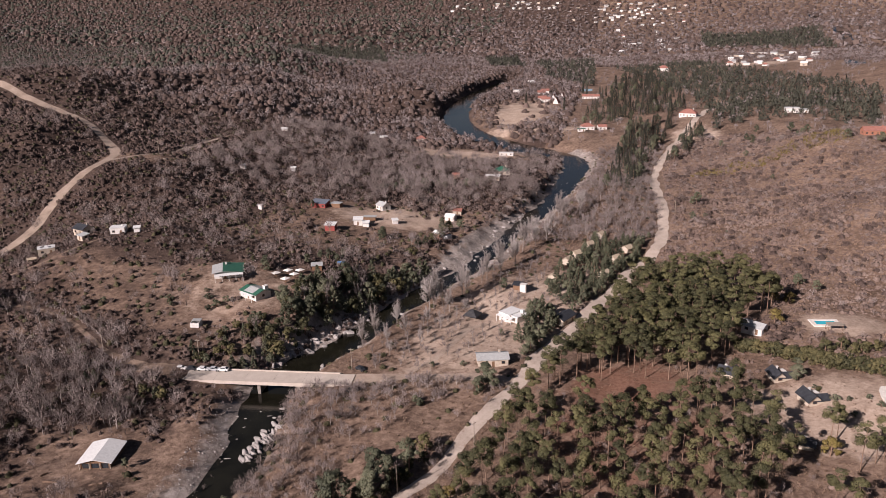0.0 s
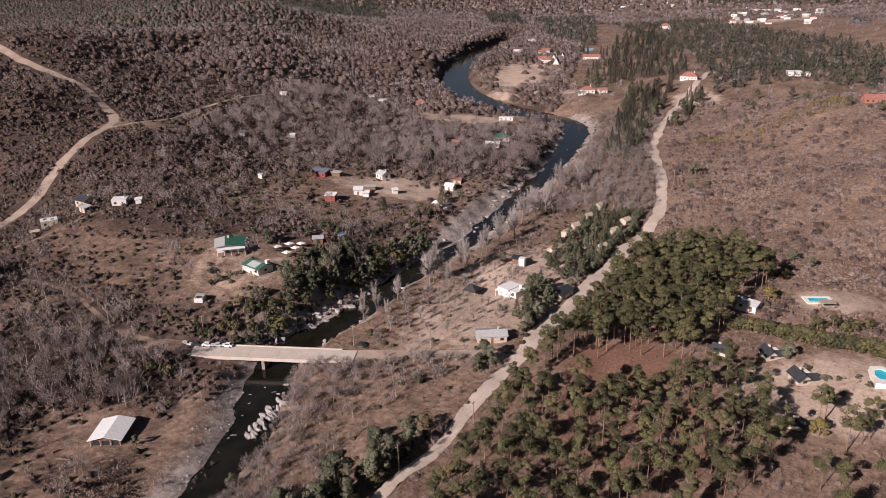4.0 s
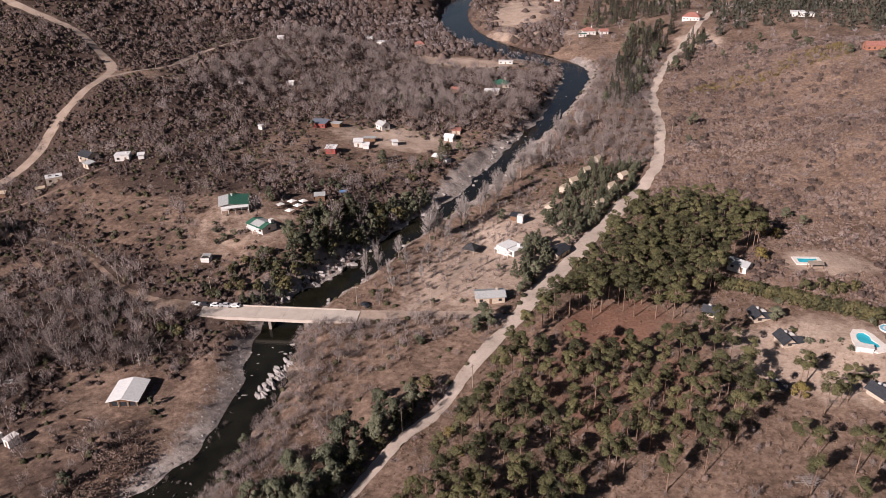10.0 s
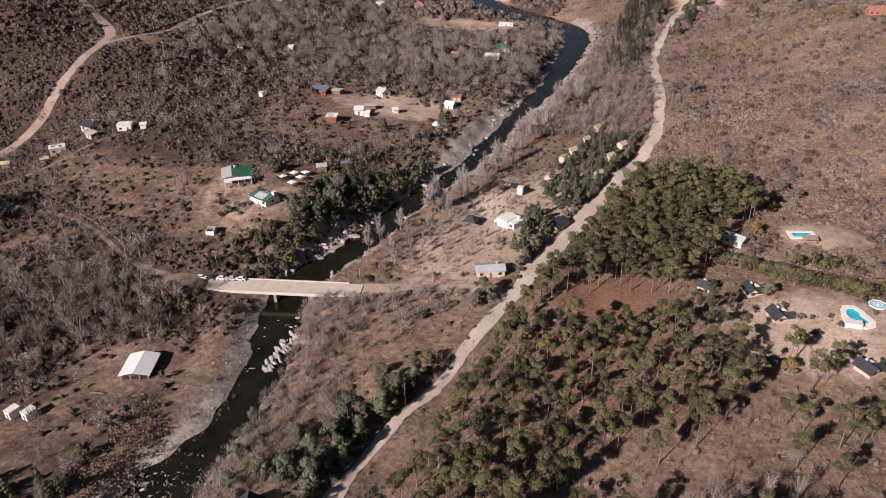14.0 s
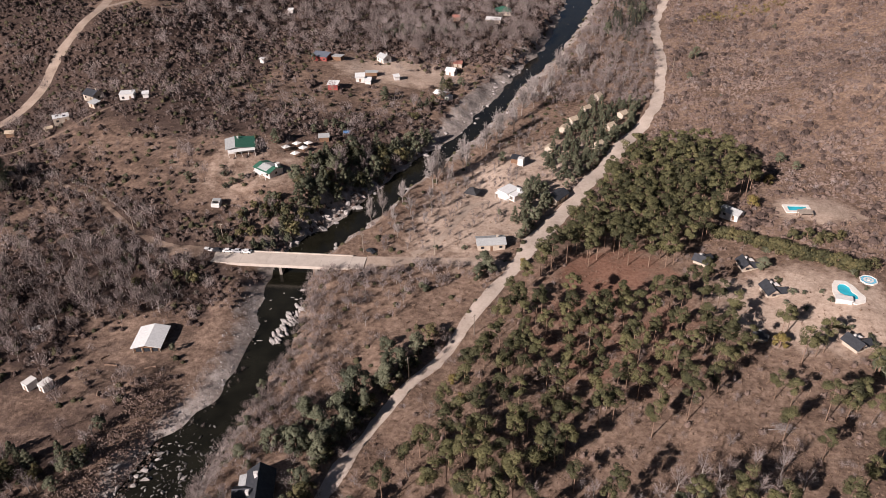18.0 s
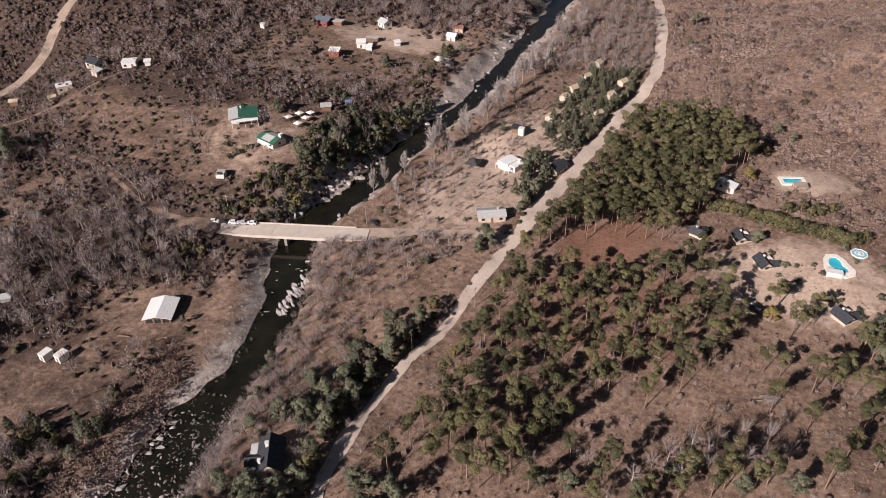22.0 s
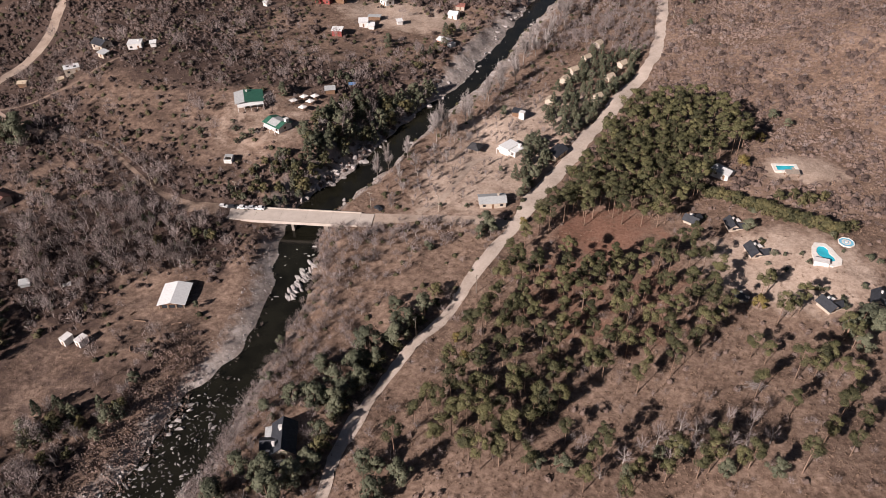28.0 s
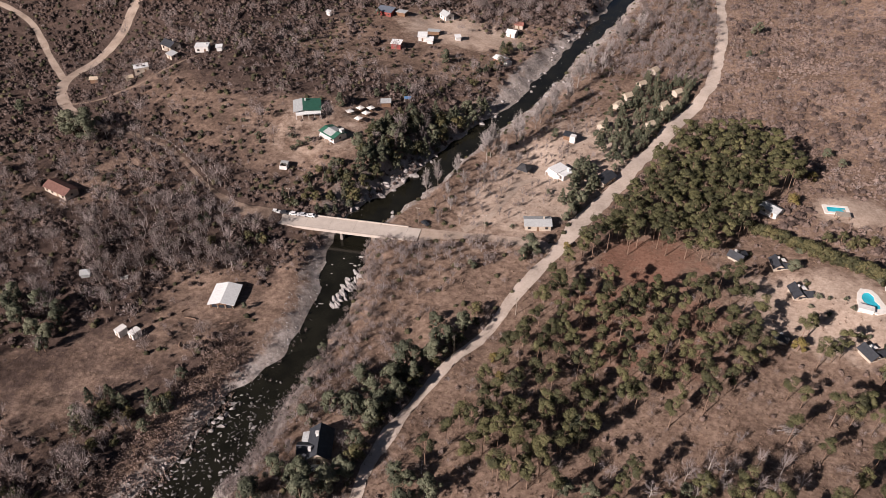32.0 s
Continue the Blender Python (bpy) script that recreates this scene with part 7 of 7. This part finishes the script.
rng = np.random.RandomState(5)
bx, by = spots([(-70, -165), (stream_x(-160), -165), (80, 440), (-520, 440), (-440, 180), (-330, 40), (-210, -90)], 2.15, 21, 1.0)
ok = free(bx, by, 0.2 + 1.3 * np.clip((by - 110) / 220, 0, 1)) & (bx < stream_x(by)) & ~inside(bx, by, WEST_SHELF) & ~inside(bx, by, PEBBLE_BAR) & ~inside(bx, by, RED_BRUSH)
bx, by = bx[ok], by[ok]
dens = 1 - openness(bx, by)
roll, roll2 = rng.rand(len(bx)), rng.rand(len(bx))
wv = waves(bx, by, 15, 34) + 0.9 * waves(bx, by, 115, 11)
bushes = [mound_template(s, 14, 0.27, 0.85) for s in (1, 2, 3)]
grown = np.clip((by - 110) / 220, 0, 1)
pick = roll < dens ** 1.6 * np.clip(0.54 + 0.20 * wv, 0.10, 0.9) * (1 - 0.55 * grown)
strewn("scrub", bushes[0], bx[pick], by[pick], (1.2 + 0.95 * grown[pick]) * np.exp(0.34 * rng.randn(pick.sum())), M["scrub"], "dense brown winter scrub on the hillside", "scrub", 31, (0.8, 1.4), True)
pick = (roll > 0.93) & (dens > 0.25)
strewn("scrub", bushes[1], bx[pick], by[pick], 1.35, M["scrub_green"], "scattered dull green shrubs among dry scrub", "scrub", 32, (0.9, 1.4), True)
pick = roll2 < (0.09 + 0.05 * (wv > 0.2)) * dens * np.where(bx < -185, 0.3, 1.0)
strewn("bare_shrubs", brush_template(5, 44, 0.010, 0.0, 36, 0.055), bx[pick], by[pick], 2.3, M["twig"], "leafless grey shrubs with fine twigs", "shrub", 35)
wood = np.clip(0.45 + 0.9 * waves(bx, by, 19, 24), 0.08, 1.3) * dens * np.where(bx < -185, 0.25, 1.0) * (0.05 + 0.30 * np.exp(-(((by - 285) / 55) ** 2)) * (bx > -190) + 0.09 * (by > 330) + 0.16 * ((by < -8) & (bx < -40)))
pick = (roll2 > 1 - wood)
strewn("bare_woods", brush_template(6, 74, 0.0075, 0.25, 70, 0.045), bx[pick], by[pick], 4.9, M["twig"], "grey leafless trees across the hillside", "woods", 36, (1.0, 1.4))
pick = (roll > 0.45) & (roll < 0.8) & (dens < 0.6)
strewn("dry_grass", tuft_template(11, 7, 0.09), bx[pick], by[pick], 0.55, M["straw"], "short dry grass tufts on bare ground", "grass", 37)

qx, qy = spots(RED_BRUSH, 1.5, 29, 1.0)
keep = rng.rand(len(qx)) < 0.75
strewn("brush", bush_template(19, 20, 0.24), qx[keep], qy[keep], 1.35, M["scrub_dry"], "reddish brown leafless brush above the river bar", "brush", 66, (0.8, 1.3), True)

qx, qy = spots(PEBBLE_BAR, 1.6, 33, 1.0)
keep = rng.rand(len(qx)) < 0.22
strewn("bare_shrubs", brush_template(21, 44, 0.011, 0.0, 30, 0.05), qx[keep], qy[keep], 1.5, M["twig"], "low grey leafless shrubs on the pebble bar", "shrub", 67)

cx, cy = spots([(stream_x(-165), -165), (45, -165), (74, 0), (100, 80), (131, 200), (132, 300), (150, 440), (80, 440), (60, 280), (25, 110), (-12, 10), (0, -60)], 1.9, 22, 1.0)
ok = free(cx, cy, -0.9) & (cx > stream_x(cy)) & (cx < road_x(cy) + 1)
cx, cy = cx[ok], cy[ok]
dens = 1 - openness(cx, cy)
roll, roll2 = rng.rand(len(cx)), rng.rand(len(cx))
bank = np.exp(-((cx - stream_x(cy)) / 24) ** 2) * (cy < 2) + 0.95 * (cy > 165) + 0.5 * ((cy < -75) & (cy > -165)) + 0.45 * ((cy > -16) & (cy < 3))
shore = (cx - stream_x(cy) > 16) | (cy < 5)
pick = shore & (roll < np.where(cy < 3, 0.62, 0.30) * np.clip(bank, 0, 1.2) * np.clip(dens + 0.35, 0, 1) + 0.02)
strewn("bare_shrubs", brush_template(7, 60, 0.0120, 0.0, 40, 0.05), cx[pick], cy[pick], np.where(cy[pick] > 165, 3.2, 2.9) * rng.uniform(0.7, 1.3, pick.sum()), M["twig"], "pinkish-grey leafless bushes on the bank", "shrub", 38, (0.8, 1.3))
pick = (roll > 0.4) & (roll2 < 0.75 * dens + 0.22)
strewn("dry_grass", mixed_template(12, 14, 0.045, 2, 0.10), cx[pick], cy[pick], 0.8, M["straw"], "tufts of tall dry straw-coloured grass", "grass", 39)
pick = (roll2 > 0.955) & (dens > 0.3)
strewn("scrub", bushes[2], cx[pick], cy[pick], 1.2, M["scrub_green"], "scattered dull green shrubs among dry grass", "scrub", 40, (0.9, 1.4), True)

ex, ey = spots([(38, -165), (230, -165), (262, -20), (200, 20), (120, 20), (76, 10), (58, -50), (42, -90)], 1.35, 23, 1.0)
ok = free(ex, ey, -0.9) & (ex > road_x(ey))
ex, ey = ex[ok], ey[ok]
dens = 1 - openness(ex, ey)
roll = rng.rand(len(ex))
pick = roll < 0.15 + 0.65 * dens
strewn("dry_grass", mixed_template(13, 12, 0.05, 2, 0.10), ex[pick], ey[pick], 0.72, M["straw"], "tufts of tall dry straw-coloured grass", "grass", 41)
pick = (roll > 0.965) & (dens > 0.4)
strewn("bare_shrubs", brush_template(8, 50, 0.010, 0.0, 30, 0.05), ex[pick], ey[pick], 1.9, M["twig"], "leafless grey bushes in dry grass", "shrub", 42)
pick = (roll < 0.02) & (dens > 0.4)
strewn("scrub", bushes[1], ex[pick], ey[pick], 1.1, M["scrub_dry"], "low reddish bushes in dry grass", "scrub", 43, (0.8, 1.3), True)

hx, hy = spots([(85, 30), (200, 18), (270, -40), (380, 60), (420, 300), (400, 470), (165, 470), (140, 380), (134, 230), (125, 130), (112, 100)], 1.6, 24, 1.0)
ok = free(hx, hy, 0.3) & (hx > road_x(hy) + 4) & ~inside(hx, hy, DENSE_PINES)
hx, hy = hx[ok], hy[ok]
dens = 1 - openness(hx, hy)
roll = rng.rand(len(hx))
wv = waves(hx, hy, 16, 30)
patch = waves(hx, hy, 17, 9) + 0.7 * wv
pick = roll < dens * np.clip(0.66 + 0.30 * patch, 0.2, 0.97)
strewn("brush", mound_template(14, 6, 0.3, 0.72), hx[pick], hy[pick], (0.86 + 0.25 * np.clip(patch[pick], -0.8, 1.5)) * np.exp(0.3 * rng.randn(pick.sum())), M["scrub_dry"], "low pinkish dry brush on the slope", "brush", 44, (0.7, 1.3), True)
pick = (roll > 0.80) & (dens > 0.3) & (patch < 0.3)
strewn("dry_grass", tuft_template(15, 9, 0.11), hx[pick], hy[pick], 0.9, M["straw"], "pale dry grass between the brush", "grass", 45)
pick = (roll > 0.93) & (dens > 0.4) & (patch > -0.2)
strewn("bare_shrubs", brush_template(17, 44, 0.011, 0.0, 30, 0.05), hx[pick], hy[pick], 2.5, M["twig"], "grey leafless bushes on the slope", "shrub", 65, (0.7, 1.1))
pick = (roll < 0.11) & (dens > 0.4) & (patch > 0.1)
strewn("scrub", bushes[0], hx[pick], hy[pick], 1.8, M["scrub"], "darker brown bushes on the slope", "scrub", 46, (0.9, 1.4), True)
for poly, seed in (([(148, 318), (170, 338), (192, 342), (188, 318), (165, 312)], 25), ([(226, 340), (258, 362), (256, 310), (228, 312)], 26), ([(190, 330), (226, 345), (226, 318), (192, 312)], 27)):
    yx, yy = spots(poly, 2.6, seed, 1.1)
    keep = rng.rand(len(yx)) < 0.7
    strewn("cane", tuft_template(16, 14, 0.07), yx[keep], yy[keep], 1.9, M["yellow"], "tall yellowish cane on the slope", "cane", seed + 22, (0.7, 1.5))
far_area = [(-900, 430), (420, 430), (900, 1600), (-1700, 1600)]
fx, fy = spots(far_area, 6.4, 41, 1.0)
ok = free(fx, fy, 3.0)
fx, fy = fx[ok], fy[ok]
fd = 1 - openness(fx, fy)
roll = rng.rand(len(fx))
green = (fx > 55) & (fy > 430) & (fy < 1300)
pick = (roll < fd * np.where(fx < -420, 0.8, 0.56)) & ~green
dull = pick & (fx < -330) & (fy > 620) & (np.modf(roll * 97)[0] < 0.35)
strewn("far_scrub", mound_template(22, 3, 0.32, 1.1), fx[dull], fy[dull], 4.2, M["cypress"], "dull green woods over the far hills", "scrub", 69, (0.9, 1.5), True)
pick &= ~dull
strewn("far_scrub", mound_template(7, 3, 0.32, 1.0), fx[pick], fy[pick], 3.9, M["scrub"], "brown scrub woods over the far hills", "scrub", 52, (0.9, 1.5), True)
pick = (roll > np.where(fx < -420, 0.92, 0.66) + 0.27 * green) & (fd > 0.4)
strewn("far_bare_woods", brush_template(8, 14, 0.022, 0.1, 12, 0.13), fx[pick], fy[pick], 5.4, M["hazed_wood"], "grey leafless woods over the far hills", "woods", 53)
dx, dy = spots([(-2300, 1550), (900, 1600), (1500, 3700), (-2900, 3700)], 19.0, 44, 1.0)
roll = rng.rand(len(dx))
pick = roll < np.where(dx < -250, 0.75, 0.45)
dull = pick & (dx < -300) & (np.modf(roll * 97)[0] < 0.35)
strewn("distant_scrub", mound_template(23, 1, 0.3, 1.0), dx[dull], dy[dull], 9.0, M["cypress"], "dull green woods on the distant slopes", "scrub", 70)
strewn("distant_scrub", mound_template(9, 1, 0.3, 0.9), dx[pick & ~dull], dy[pick & ~dull], 9.0, M["scrub"], "brown scrub woods on the distant slopes", "scrub", 54)
strewn("distant_bare_woods", bush_template(18, 10, 0.34), dx[(roll > 0.5) & ((roll > 0.9) | (dx > -400))], dy[(roll > 0.5) & ((roll > 0.9) | (dx > -400))], 8.0, M["hazed_wood"], "grey leafless woods on the distant slopes", "woods", 60)
for poly, gap, size, seed in [([(105, 1244), (263, 1340), (418, 803), (322, 478), (272, 536), (189, 495), (203, 797)], 11.5, 3.8, 55), ([(-180, 1500), (-110, 1500), (-63, 1256), (-133, 1291)], 9.0, 5.0, 56), ([(-60, 1400), (60, 1450), (75, 960), (-10, 1106)], 12.0, 4.4, 57), ([(374, 2500), (650, 2128), (570, 1619), (321, 1798)], 15.0, 6.0, 58), ([(-900, 1500), (-500, 1750), (-330, 1250), (-700, 1100)], 14.0, 5.0, 59)]:
    px, py = spots(poly, gap, seed)
    ok = free(px, py, 3)
    strewn("far_evergreens", cone_template(10, 26, 0.36), px[ok], py[ok], size * 0.85, M["cypress"], "dark evergreen woods far up the valley", "woods", seed)
